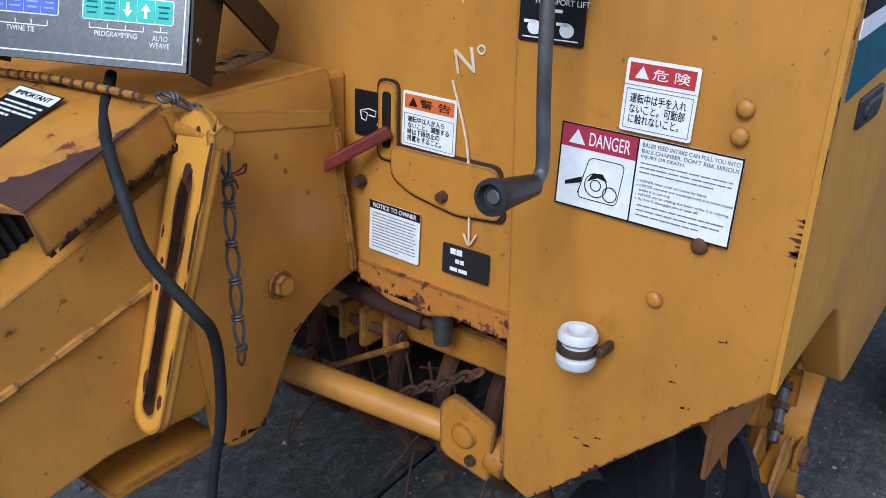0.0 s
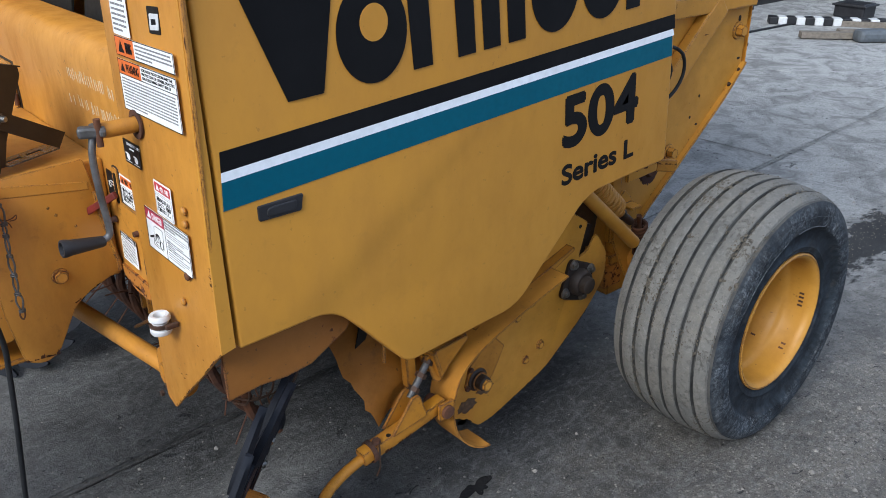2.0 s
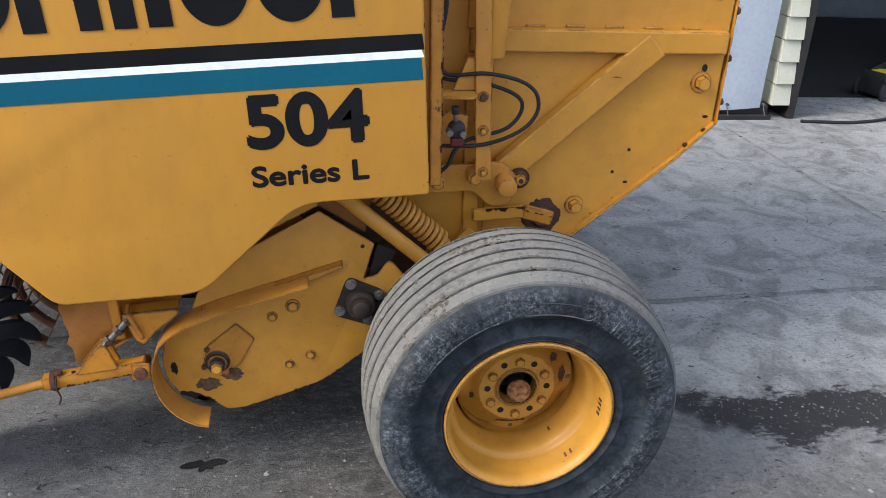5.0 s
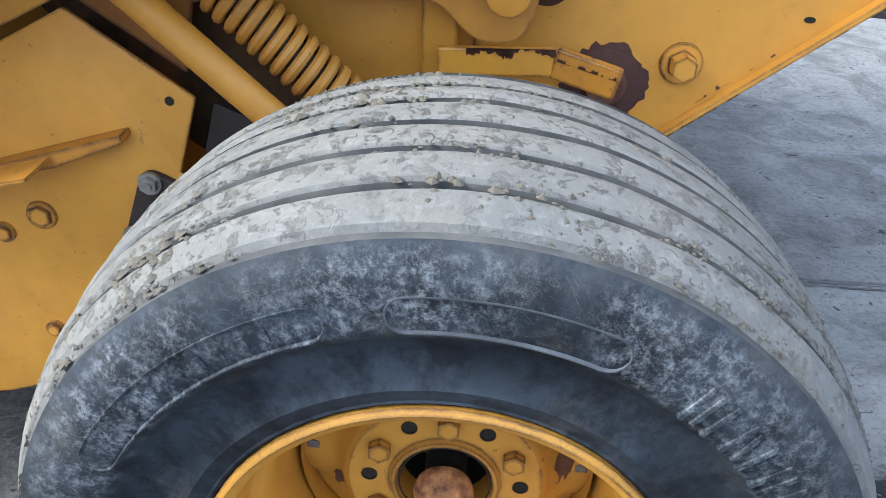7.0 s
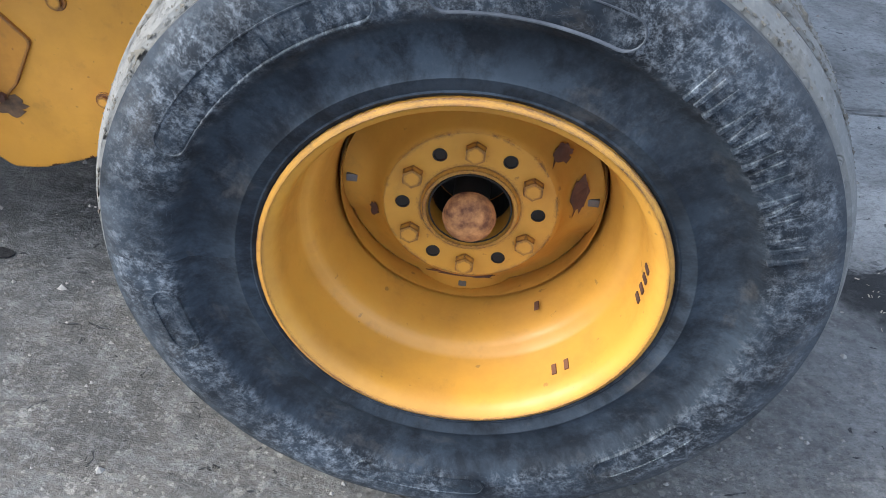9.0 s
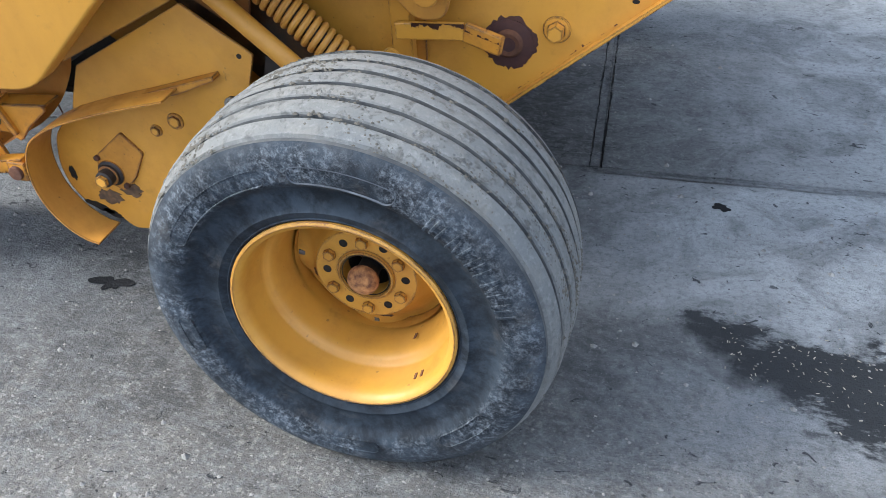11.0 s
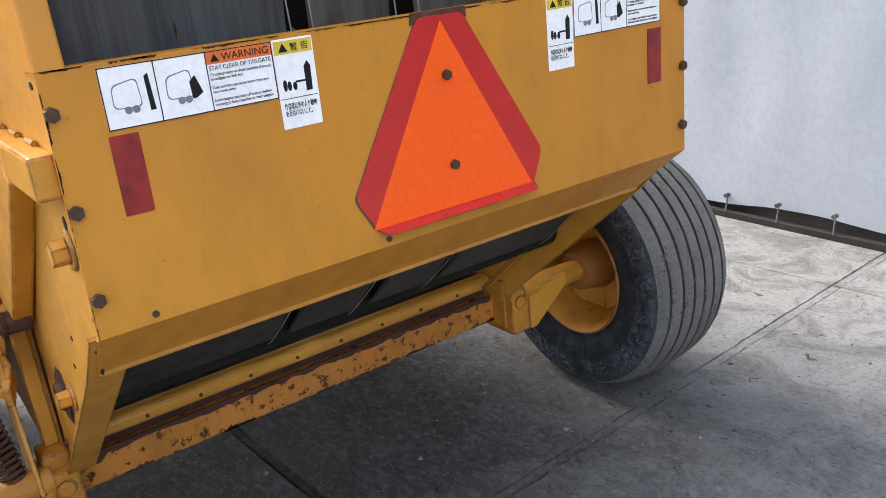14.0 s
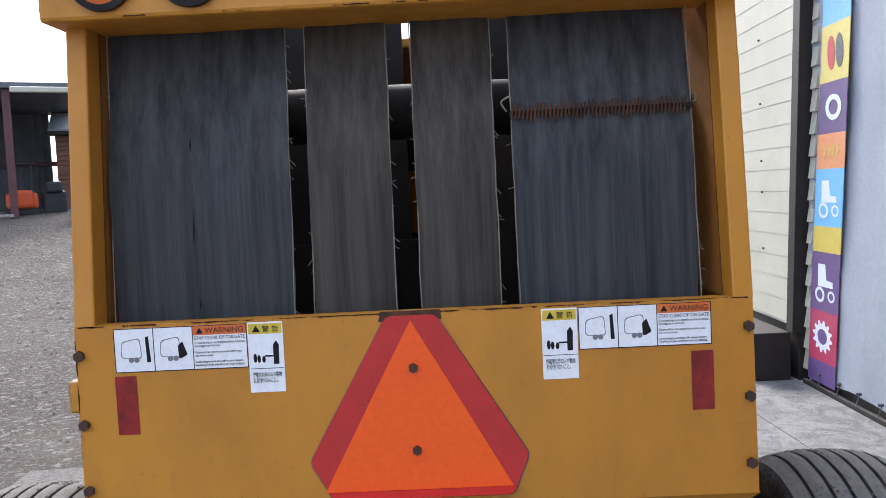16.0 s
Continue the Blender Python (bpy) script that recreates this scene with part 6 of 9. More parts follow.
for k in range(5):
    part("tine", tube([(0.30 - 0.03 * k, 0.30 + 0.02 * k, 0.50 + 0.02 * k), (0.26 - 0.03 * k, 0.28, 0.44), (0.20 - 0.02 * k, 0.30 + 0.02 * k, 0.40)], 0.003, 6, 5), M_DARKBOLT, pm)
part("front_skirt", slab([(-0.015, 0.765), (0.33, 0.78), (0.27, 0.678), (0.18, 0.631), (0.12, 0.624), (0.06, 0.629), (-0.012, 0.622)], "y", 0.055, 0.061, 0.001), M_SHEET, baler, "rust-stained yellow skirt, darkened for the shade under the panel")
part("upright", beam((0.50, 0.13, 0.40), (0.47, 0.13, 0.80), 0.025, 0.03, 0.003), M_YEL_WORN, pm)

# ---- body behind the panel ----
BODY = [(0.05, 0.78), (0.30, 0.80), (0.72, 0.60), (0.98, 0.42), (1.20, 0.40), (1.44, 0.40), (1.47, 0.62), (1.43, 1.95), (0.0, 1.95)]
part("body_sheet", slab(BODY, "y", 0.288, 0.298, 0.0), M_YEL_CLEAN, baler, "yellow inner body sheet of the bale chamber")
part("body_sheet", slab(BODY, "y", 1.567, 1.577, 0.0), M_YEL_CLEAN, baler, "yellow inner body sheet of the bale chamber")
part("top_cover", box((0.0, 0.03, 1.94), (1.25, 1.83, 1.97), 0.006), M_YEL_CLEAN, baler)
part("side_panel", slab(rounded(outline, [0.008, 0.05, 0.02, 0.03, 0.05, 0.06, 0.012, 0.0, 0.03, 0.03], 6), "y", 1.81, 1.865, 0.006), M_PANEL, baler, "ochre yellow moulded side panel of the far side", True)
part("front_top", box((0.16, 0.30, 1.36), (0.2, 1.57, 1.93), 0.004), M_YEL, baler, "yellow upper front sheet")
for y0 in (0.29, 1.51):
    part("front_post", box((0.0, y0, 1.0), (0.10, y0 + 0.06, 1.93), 0.006), M_YEL, baler)
part("mesh_roller", rod((0.16, 0.30, 1.335), (0.16, 1.57, 1.335), 0.03), M_DARKINSIDE, baler)

# hinge post between panel and tailgate
post = part("hinge_post", slab([(1.283, 0.858), (1.3225, 0.855), (1.300, 1.92), (1.225, 1.92)], "y", 0.066, 0.287, 0.004), M_YEL, baler, "yellow hinge post behind the side panel")
part("post_flange", slab([(1.298, 0.852), (1.328, 0.850), (1.295, 1.90), (1.262, 1.90)], "y", 0.045, 0.066, 0.003), M_YEL_WORN, post)
for z in (0.885, 1.05, 1.25, 1.45):
    part("bolt", hexbolt((1.322 - 0.024 * (z - 0.8), 0.20, z), (1, 0, 0), 0.008, 0.006), M_YEL, post)
part("hose_opening", slab(ellipse(0.2025, 1.052, 0.036, 0.036, 20, 180, 360) + ellipse(0.2025, 1.20, 0.036, 0.036, 20, 0, 180), "x", 1.290, 1.3275, 0.003), M_RUBBER, post, "dark rubber-edged opening")

# ---- tailgate ----
def tail_outline():
    return [(1.445, 0.43), (1.545, 0.412), (2.054, 0.832), (2.160, 0.942), (2.162, 1.30), (2.095, 1.93), (1.42, 1.93), (1.44, 1.0), (1.465, 0.70)]


tailgate = part("tailgate_side", slab(tail_outline(), "y", 0.310, 0.318, 0.001), M_YEL_CLEAN, baler, "yellow tailgate side sheet with brace and bolts")
part("tailgate_side", slab(tail_outline(), "y", 1.547, 1.555, 0.001), M_YEL_CLEAN, baler, "yellow tailgate side sheet")
bm = slab([(1.545, 0.407), (2.060, 0.831), (2.165, 0.938), (2.160, 0.943), (2.054, 0.837), (1.542, 0.414)], "y", 0.290, 0.350, 0.001)
part("bottom_flange", bm, M_YEL_CLEAN, tailgate)
part("rail", box((1.425, 0.275, 1.138), (2.150, 0.312, 1.200), 0.006), M_YEL_CLEAN, tailgate)
for k in range(6):
    part("weld", tube([(1.47 + 0.11 * k, 0.304, 1.203), (1.52 + 0.11 * k, 0.304, 1.203)], 0.005, 6, 2), M_YEL_CLEAN, tailgate)
part("diagonal_brace", beam((1.945, 0.293, 1.165), (1.545, 0.285, 0.805), 0.04, 0.080, 0.006), M_YEL_CLEAN, tailgate)
part("pin_boss", rod((1.535, 0.31, 0.795), (1.535, 0.180, 0.790), 0.027, None, 24, 0.004), M_YEL, tailgate, "", True)
boss = part("hinge_pin", rod((1.582, 0.30, 0.795), (1.582, 0.242, 0.795), 0.024, 0.023, 20, 0.003), M_RUST, tailgate, "rusty pivot with a castle nut and cotter pin", True)
part("pin_ring", lathe([(0.018, 0.0), (0.030, 0.0), (0.030, 0.007), (0.018, 0.007)], 24, Matrix.Translation((1.582, 0.252, 0.795)) @ Matrix.Rotation(radians(90), 4, "X"), closed=True), M_CHIP, boss)
part("castle_nut", hexbolt((1.582, 0.242, 0.795), (0, -1, 0), 0.017, 0.014, 0.0), M_STRAP, boss)
part("cotter_pin", rod((1.560, 0.232, 0.800), (1.604, 0.232, 0.790), 0.0022, None, 8), M_GREYSTEEL, boss)
part("nipple", hexbolt((1.582, 0.229, 0.795), (0, -1, 0), 0.007, 0.008), M_RUST, boss)
part("pivot_plate", slab(rounded([(1.30, 0.755), (1.33, 0.84), (1.47, 0.84), (1.52, 0.85), (1.58, 0.80), (1.56, 0.72), (1.50, 0.715), (1.45, 0.765)], 0.025), "y", 0.235, 0.247, 0.003), M_YEL, tailgate)
for x, z, y in ((1.344, 0.803, 0.235), (1.445, 0.816, 0.235)):
    part("pivot_boss", rod((x, 0.24, z), (x, y - 0.045, z), 0.021, 0.019, 18, 0.003), M_YEL, tailgate, "", True)
    part("bolt", hexbolt((x, y - 0.045, z), (0, -1, 0), 0.016, 0.010), M_YEL, tailgate)
part("pivot_cup", lathe([(0.0, 0.006), (0.012, 0.006), (0.016, 0.013), (0.024, 0.014), (0.029, 0.010), (0.031, 0.004), (0.0, 0.004)], 28, Matrix.Translation((1.675, 0.309, 0.652)) @ Matrix.Rotation(radians(90), 4, "X")), M_RUST, tailgate, "", True)
lever = part("latch_lever", beam((1.455, 0.238, 0.690), (1.60, 0.236, 0.700), 0.014, 0.036, 0.003), M_YEL_CLEAN, tailgate, "yellow latch lever with chipped paint")
part("lever_end", beam((1.60, 0.236, 0.700), (1.680, 0.216, 0.684), 0.016, 0.040, 0.003), M_YEL_WORN, lever)
rr = random.Random(52)
part("rust_stain", slab([(1.675 + (0.056 + rr.uniform(-0.005, 0.006)) * math.cos(2 * math.pi * k / 60), 0.652 + (0.056 + rr.uniform(-0.005, 0.006)) * math.sin(2 * math.pi * k / 60)) for k in range(60)], "y", 0.3092, 0.312), M_RUST_PURPLE, tailgate, "ragged dark rust round the shaft")
part("rust_disc", lathe([(0.0, 0.0), (0.050, 0.0), (0.050, 0.003), (0.02, 0.006), (0.019, 0.012), (0.0, 0.012)], 32, Matrix.Translation((1.675, 0.309, 0.652)) @ Matrix.Rotation(radians(90), 4, "X")), M_RUST_PURPLE, tailgate, "round patch of dark rust with a shaft end", True)
part("bolt", hexbolt((1.772, 0.309, 0.688), (0, -1, 0), 0.018, 0.026, 0.029), M_YEL_CLEAN, tailgate)
part("bolt", hexbolt((2.103, 0.309, 1.055), (0, -1, 0), 0.020, 0.026, 0.031), M_YEL_CLEAN, tailgate)
for x, z, rx, rz in ((1.919, 0.856, 0.0052, 0.0052), (1.877, 0.789, 0.005, 0.005), (1.921, 0.757, 0.0075, 0.004), (2.095, 0.86, 0.0055, 0.0055), (2.135, 0.955, 0.009, 0.0045), (2.108, 1.095, 0.008, 0.011), (2.118, 1.285, 0.008, 0.0055)):
    part("bolt_hole", slab(ellipse(x, z, rx, rz, 14), "y", 0.3088, 0.312), M_DARKINSIDE, tailgate)
for x, z in ((2.135, 0.915), (2.085, 0.872), (1.585, 0.46), (1.575, 0.50)):
    part("bolt", hexbolt((x, 0.304, z), (0, -1, 0), 0.006, 0.006, 0.008), M_DARKBOLT, tailgate)
part("edge_strip", beam((1.462, 0.285, 0.46), (1.44, 0.285, 1.13), 0.03, 0.045, 0.003), M_YEL_CLEAN, tailgate)
part("edge_strip", beam((1.44, 0.285, 1.20), (1.425, 0.285, 1.92), 0.03, 0.045, 0.003), M_YEL_CLEAN, tailgate)

# plate added to stop sky showing through the hinge gap
part("gap_blocker", box((1.395, 0.300, 0.45), (1.50, 0.306, 1.93), 0.001), M_YEL_WORN, baler)

# hydraulic cylinder, flat bar, hoses and valve
cyl = part("tailgate_cylinder", rod((1.470, 0.225, 1.138), (1.505, 0.225, 1.93), 0.038, None, 28, 0.004), M_YEL_CLEAN, baler, "yellow tailgate cylinder with hoses", True)
part("cylinder_rod_end", beam((1.470, 0.230, 1.145), (1.468, 0.232, 0.83), 0.030, 0.012, 0.003), M_YEL, cyl, "", True)
part("flat_bar", beam((1.464, 0.183, 0.815), (1.414, 0.183, 1.60), 0.012, 0.042, 0.003), M_YEL, cyl)
for z in (0.84, 0.955, 1.045):
    px_ = 1.463 - 0.064 * (z - 0.82)
    pin = part("pivot_pin", rod((px_, 0.30, z), (px_, 0.176, z), 0.008, None, 14, 0.001), M_YEL_CLEAN, cyl, "", True)
    part("washer", rod((px_, 0.1772, z), (px_, 0.1745, z), 0.0145, None, 20), M_YEL_WORN, pin)
    part("nut", hexbolt((px_, 0.1745, z), (0, -1, 0), 0.0100, 0.008), M_RUST if z > 1.0 else M_STRAP, pin)
part("shelf", join(slab(rounded([(1.31, 0.21), (1.425, 0.21), (1.43, 0.15), (1.41, 0.125), (1.335, 0.13)], 0.012), "z", 1.050, 1.057, 0.001), slab([(1.37, 1.057), (1.44, 1.057), (1.425, 1.14), (1.405, 1.14)], "y", 0.190, 0.197, 0.001)), M_YEL_CLEAN, cyl)
valve = part("hydraulic_valve", lathe([(0.0, 0.0), (0.016, 0.0), (0.021, 0.006), (0.0235, 0.018), (0.022, 0.032), (0.016, 0.040), (0.0, 0.042)], 28, Matrix.Translation((1.376, 0.160, 0.970)) @ Matrix.Rotation(radians(90), 4, "X")), M_BLACK, baler, "black hydraulic shut-off valve with red cap", True)
part("valve_stem", rod((1.374, 0.139, 0.988), (1.370, 0.133, 1.020), 0.0065, None, 12, 0.001), M_STEEL, valve)
part("valve_knob", rod((1.3705, 0.134, 1.012), (1.368, 0.130, 1.031), 0.0095, 0.0105, 14, 0.002), M_BLACK, valve, "", True)
part("valve_cap", box((1.362, 0.124, 0.930), (1.394, 0.150, 0.950), 0.003), M_HYD_RED, valve)
for dx, dz in ((-0.022, 0.0), (0.012, -0.003)):
    part("fitting", rod((1.376 + dx, 0.13, 0.970 + dz), (1.376 + dx, 0.102, 0.970 + dz), 0.0085, None, 8), M_STEEL, valve)
part("valve_bracket", slab([(1.275, 0.900), (1.415, 0.895), (1.418, 0.99), (1.36, 1.00)], "y", 0.196, 0.203, 0.002), M_YEL_CLEAN, valve)
for pts, r in (([(1.315, 0.200, 1.170), (1.349, 0.192, 1.101), (1.452, 0.172, 1.106), (1.535, 0.172, 1.090), (1.582, 0.172, 1.062), (1.596, 0.172, 1.021), (1.583, 0.172, 0.984), (1.546, 0.172, 0.951), (1.478, 0.172, 0.923), (1.410, 0.172, 0.914), (1.344, 0.184, 0.912)], 0.0052),
               ([(1.300, 0.200, 1.120), (1.349, 0.202, 1.085), (1.453, 0.197, 1.075), (1.542, 0.192, 1.043), (1.556, 0.192, 1.001), (1.516, 0.192, 0.954), (1.422, 0.192, 0.926), (1.381, 0.172, 0.902), (1.363, 0.172, 0.860), (1.332, 0.172, 0.840), (1.290, 0.172, 0.846), (1.262, 0.172, 0.870), (1.260, 0.172, 0.902), (1.285, 0.172, 0.915), (1.310, 0.182, 0.913)], 0.0052),
               ([(1.325, 0.17, 1.40), (1.335, 0.16, 1.28), (1.32, 0.18, 1.17), (1.30, 0.20, 1.10)], 0.010)):
    part("hose", tube(pts, r, 10, 8), M_RUBBER, valve, "", True)

# tension springs and struts ahead of the wheel
spr = part("tension_spring", coil((1.062, 0.190, 0.897), (1.362, 0.197, 0.624), 0.0288, 0.0074, 23), M_SPRING, baler, "yellow coil tension spring", True)
# dark core: the shade between the coils is put into its colour
part("spring_core", rod((1.062, 0.190, 0.897), (1.395, 0.198, 0.594), 0.019, None, 14), M_BOXSTEEL, spr)
part("spring_cap", rod((1.354, 0.197, 0.632), (1.386, 0.198, 0.602), 0.026, 0.018, 16), M_YEL, spr, "", True)
part("spring_bolt", rod((1.38, 0.198, 0.607), (1.44, 0.195, 0.560), 0.013), M_DARKBOLT, spr)
part("strut", rod((1.000, 0.143, 0.865), (1.400, 0.148, 0.517), 0.0205, None, 24), M_YEL_CLEAN, baler, "yellow round-tube strut", True)
# plate added behind the spring to darken the gap with its colour
part("gap_plate", slab(rounded([(0.93, 0.74), (1.04, 0.85), (1.12, 0.87), (1.335, 0.63), (1.31, 0.50), (1.14, 0.54)], 0.02), "y", 0.238, 0.255, 0.003), M_GAPDARK, baler, "near-black plate for the dark gap behind the spring")
sp2 = part("short_spring", coil((1.470, 0.182, 0.55), (1.515, 0.197, 0.42), 0.022, 0.005, 10), M_RUST, baler, "short rusty coil spring in a bracket", True)
part("spring_rod", rod((1.46, 0.18, 0.58), (1.525, 0.20, 0.395), 0.008), M_RUST, sp2)
part("spring_washer", rod((1.515, 0.197, 0.418), (1.520, 0.199, 0.405), 0.025), M_RUST, sp2)
bm = slab(rounded([(1.40, 0.50), (1.41, 0.62), (1.44, 0.66), (1.50, 0.60), (1.58, 0.36), (1.55, 0.30), (1.49, 0.34)], 0.02), "y", 0.228, 0.238, 0.002)
join(bm, beam((1.455, 0.185, 0.605), (1.455, 0.24, 0.605), 0.05, 0.008, 0.002))
join(bm, beam((1.49, 0.17, 0.36), (1.575, 0.235, 0.36), 0.06, 0.07, 0.004))
part("spring_bracket", bm, M_YEL_CLEAN, sp2)

# ---- drive guard with pulleys ----
GY = 0.150
guard_out = [(0.592, 0.307), (0.606, 0.240), (0.640, 0.194), (0.700, 0.186), (0.759, 0.140), (0.812, 0.144), (1.026, 0.218), (1.197, 0.351), (1.272, 0.439), (1.272, 0.528), (1.213, 0.606), (1.183, 0.556), (1.143, 0.543), (1.172, 0.648), (1.025, 0.746), (0.731, 0.581), (0.698, 0.505), (0.680, 0.458), (0.612, 0.395)]
guard = part("drive_guard", slab(rounded(guard_out, [0.03, 0.02, 0.02, 0.01, 0.01, 0.02, 0.05, 0.05, 0.03, 0.03, 0.03, 0.01, 0.01, 0.004, 0.004, 0.0, 0.0, 0.01, 0.03]), "y", GY, GY + 0.006, 0.001), M_YEL_CLEAN, baler, "yellow drive guard plate with bearings and bolts", True)


def rim_lip():
    """The curved lip that runs round the front of the guard and along its top."""
    path = [tuple(p)[:2] for p in smooth_path([(0.716, 0.150, 0), (0.68, 0.160, 0), (0.637, 0.190, 0), (0.604, 0.235, 0), (0.587, 0.290, 0), (0.588, 0.356, 0), (0.617, 0.418, 0), (0.682, 0.462, 0), (0.775, 0.499, 0), (0.88, 0.533, 0), (0.995, 0.565, 0)], 5)]
    bm = B()
    rings = []
    for i, (x, z) in enumerate(path):
        a, b = path[max(i - 1, 0)], path[min(i + 1, len(path) - 1)]
        d = Vector((b[0] - a[0], b[1] - a[1])).normalized()
        nx, nz = -d.y * 0.004, d.x * 0.004
        y0 = 0.057
        rings.append([bm.verts.new(p) for p in ((x, y0, z), (x + nx, y0, z + nz), (x + nx, GY, z + nz), (x, GY, z))])
    for a, b in zip(rings, rings[1:]):
        for k in range(4):
            bm.faces.new((a[k], a[(k + 1) % 4], b[(k + 1) % 4], b[k]))
    bm.faces.new(rings[0]), bm.faces.new(rings[-1])
    return bm


part("guard_lip", rim_lip(), M_YEL, guard, "", True)
part("stiffener", slab([(0.995, 0.553), (1.087, 0.594), (1.085, 0.604), (0.710, 0.480), (0.710, 0.470)], "y", GY - 0.03, GY, 0.001), M_YEL_WORN, guard)
ry = Matrix.Rotation(radians(90), 4, "X")
bf = part("bearing_flange", slab(rounded([(1.060, 0.439), (1.099, 0.555), (1.206, 0.506), (1.172, 0.399)], 0.022), "y", GY - 0.012, GY, 0.002), M_CAST, guard, "dark cast flange bearing")
part("bearing_housing", lathe([(0.0, 0.0), (0.042, 0.0), (0.040, 0.02), (0.034, 0.028), (0.026, 0.028), (0.024, 0.045), (0.021, 0.047), (0.0, 0.047)], 28, Matrix.Translation((1.134, GY - 0.010, 0.475)) @ ry), M_BOXSTEEL, bf, "", True)
for x, z in ((1.108, 0.535), (1.186, 0.500), (1.078, 0.454), (1.156, 0.423)):
    part("bolt", hexbolt((x, GY - 0.012, z), (0, -1, 0), 0.012, 0.009, 0.016, 0.006), M_STEEL, bf)
pul = part("drive_shaft", lathe([(0.0, 0.0), (0.036, 0.0), (0.034, 0.010), (0.028, 0.014), (0.027, 0.020), (0.021, 0.021), (0.021, 0.040), (0.017, 0.043), (0.0, 0.043)], 24, Matrix.Translation((0.742, GY, 0.305)) @ ry, [1, 1, 0, 0, 1, 0, 0, 0]), [M_CAST, M_YEL_WORN], guard, "rusty shaft end with nut", True)
part("nut", hexbolt((0.742, GY - 0.040, 0.305), (0, -1, 0), 0.017, 0.010), M_STRAP, pul)
part("flange_plate", slab(rounded([(0.700, 0.288), (0.716, 0.353), (0.797, 0.422), (0.845, 0.371), (0.805, 0.296), (0.765, 0.255)], 0.008), "y", GY - 0.006, GY + 0.001, 0.001), M_YEL_WORN, pul)
for x, z in ((0.716, 0.345), (0.778, 0.275), (0.705, 0.290)):
    part("flange_bolt", hexbolt((x, GY - 0.005, z), (0, -1, 0), 0.008, 0.007), M_RUST, pul)
rr = random.Random(8)
for cx, cz, rx, rz in ((0.712, 0.228, 0.042, 0.022), (0.778, 0.258, 0.034, 0.024)):
    pts = [(cx + rx * rr.uniform(0.65, 1.1) * math.cos(2 * math.pi * k / 26), cz + rz * rr.uniform(0.6, 1.15) * math.sin(2 * math.pi * k / 26)) for k in range(26)]
    part("grease_smear", slab(pts, "y", GY - 0.0015, GY + 0.001), M_GREASE, guard, "brown grease smear")
for cx, cz, rx, rz in ((0.668, 0.192, 0.040, 0.012), (0.705, 0.176, 0.026, 0.010), (0.625, 0.285, 0.010, 0.020)):
    pts = [(cx + rx * rr.uniform(0.7, 1.15) * math.cos(2 * math.pi * k / 22), cz - 0.35 * rx * math.cos(2 * math.pi * k / 22) + rz * rr.uniform(0.6, 1.15) * math.sin(2 * math.pi * k / 22)) for k in range(22)]
    part("torn_edge", slab(pts, "y", GY - 0.0013, GY + 0.001), M_DARKINSIDE, guard, "dark ragged tear")
part("plate_hole", rod((1.140, GY - 0.001, 0.642), (1.140, GY + 0.004, 0.642), 0.006, None, 10), M_DARKINSIDE, guard)
for x, z, r in ((0.895, 0.437, 0.011), (0.951, 0.468, 0.015), (0.937, 0.283, 0.010), (0.996, 0.311, 0.011)):
    part("bolt", hexbolt((x, GY, z), (0, -1, 0), r, 0.007, r * 1.4), M_YEL_CLEAN, guard)
part("chain_strap", slab(rounded([(1.151, 0.500), (1.199, 0.512), (1.235, 0.611), (1.183, 0.632)], 0.006), "y", 0.182, 0.198, 0.004), M_BOXSTEEL, guard, "dark rusty strap above the bearing")
part("upper_plate", slab([(0.46, 0.60), (0.70, 0.585), (1.024, 0.758), (1.00, 0.86), (0.46, 0.86)], "y", 0.158, 0.163), M_YEL_CLEAN, guard)
part("inner_guard", slab([(0.70, 0.60), (0.99, 0.768), (1.15, 0.665), (1.17, 0.78), (1.17, 0.86), (0.52, 0.86), (0.52, 0.56), (0.62, 0.50)], "y", 0.19, 0.196), M_SHEET, baler, "rusty sheet behind the guard, darkened for shade")

# clevis, adjusting screw and arm to the wind guard wheel
arm = part("finger_wheel_arm", beam((0.565, 0.085, 0.345), (0.305, 0.078, 0.305), 0.034, 0.036, 0.004), M_YEL_WORN, baler, "yellow arm carrying the finger wheel", True)
part("arm_pin", rod((0.555, 0.125, 0.335), (0.555, 0.045, 0.335), 0.018, None, 16, 0.002), M_RUST, arm)
for k in range(4):
    x = 0.335 + 0.05 * k
    part("arm_hole", rod((x, 0.068 + 0.004 * (k % 2), 0.305 + 0.154 * (x - 0.305) + 0.0175), (x, 0.068 + 0.004 * (k % 2), 0.305 + 0.154 * (x - 0.305) + 0.0195), 0.006, None, 10), M_DARKINSIDE, arm)
part("pin_plate", slab(rounded([(0.532, 0.312), (0.580, 0.312), (0.580, 0.360), (0.532, 0.360)], 0.005), "y", 0.054, 0.064, 0.002), M_YEL_WORN, arm)
part("tie_wire", tube([(0.345, 0.055, 0.335), (0.343, 0.052, 0.30), (0.348, 0.058, 0.27), (0.340, 0.062, 0.245)], 0.0025, 6, 4), M_DARKBOLT, arm)
part("arm_bolt", hexbolt((0.347, 0.070, 0.331), (0, 0, 1), 0.011, 0.010), M_RUST, arm)
part("arm_rod", tube([(0.32, 0.078, 0.305), (0.25, 0.070, 0.292), (0.19, 0.045, 0.290), (0.152, 0.012, 0.294), (0.132, -0.002, 0.284), (0.108, -0.006, 0.262)], 0.013, 12, 6), M_YEL_WORN, arm, "", True)
part("arm_lug", slab(rounded([(0.39, 0.33), (0.50, 0.345), (0.475, 0.415), (0.455, 0.415)], 0.008), "y", 0.062, 0.07, 0.001), M_YEL_WORN, arm)
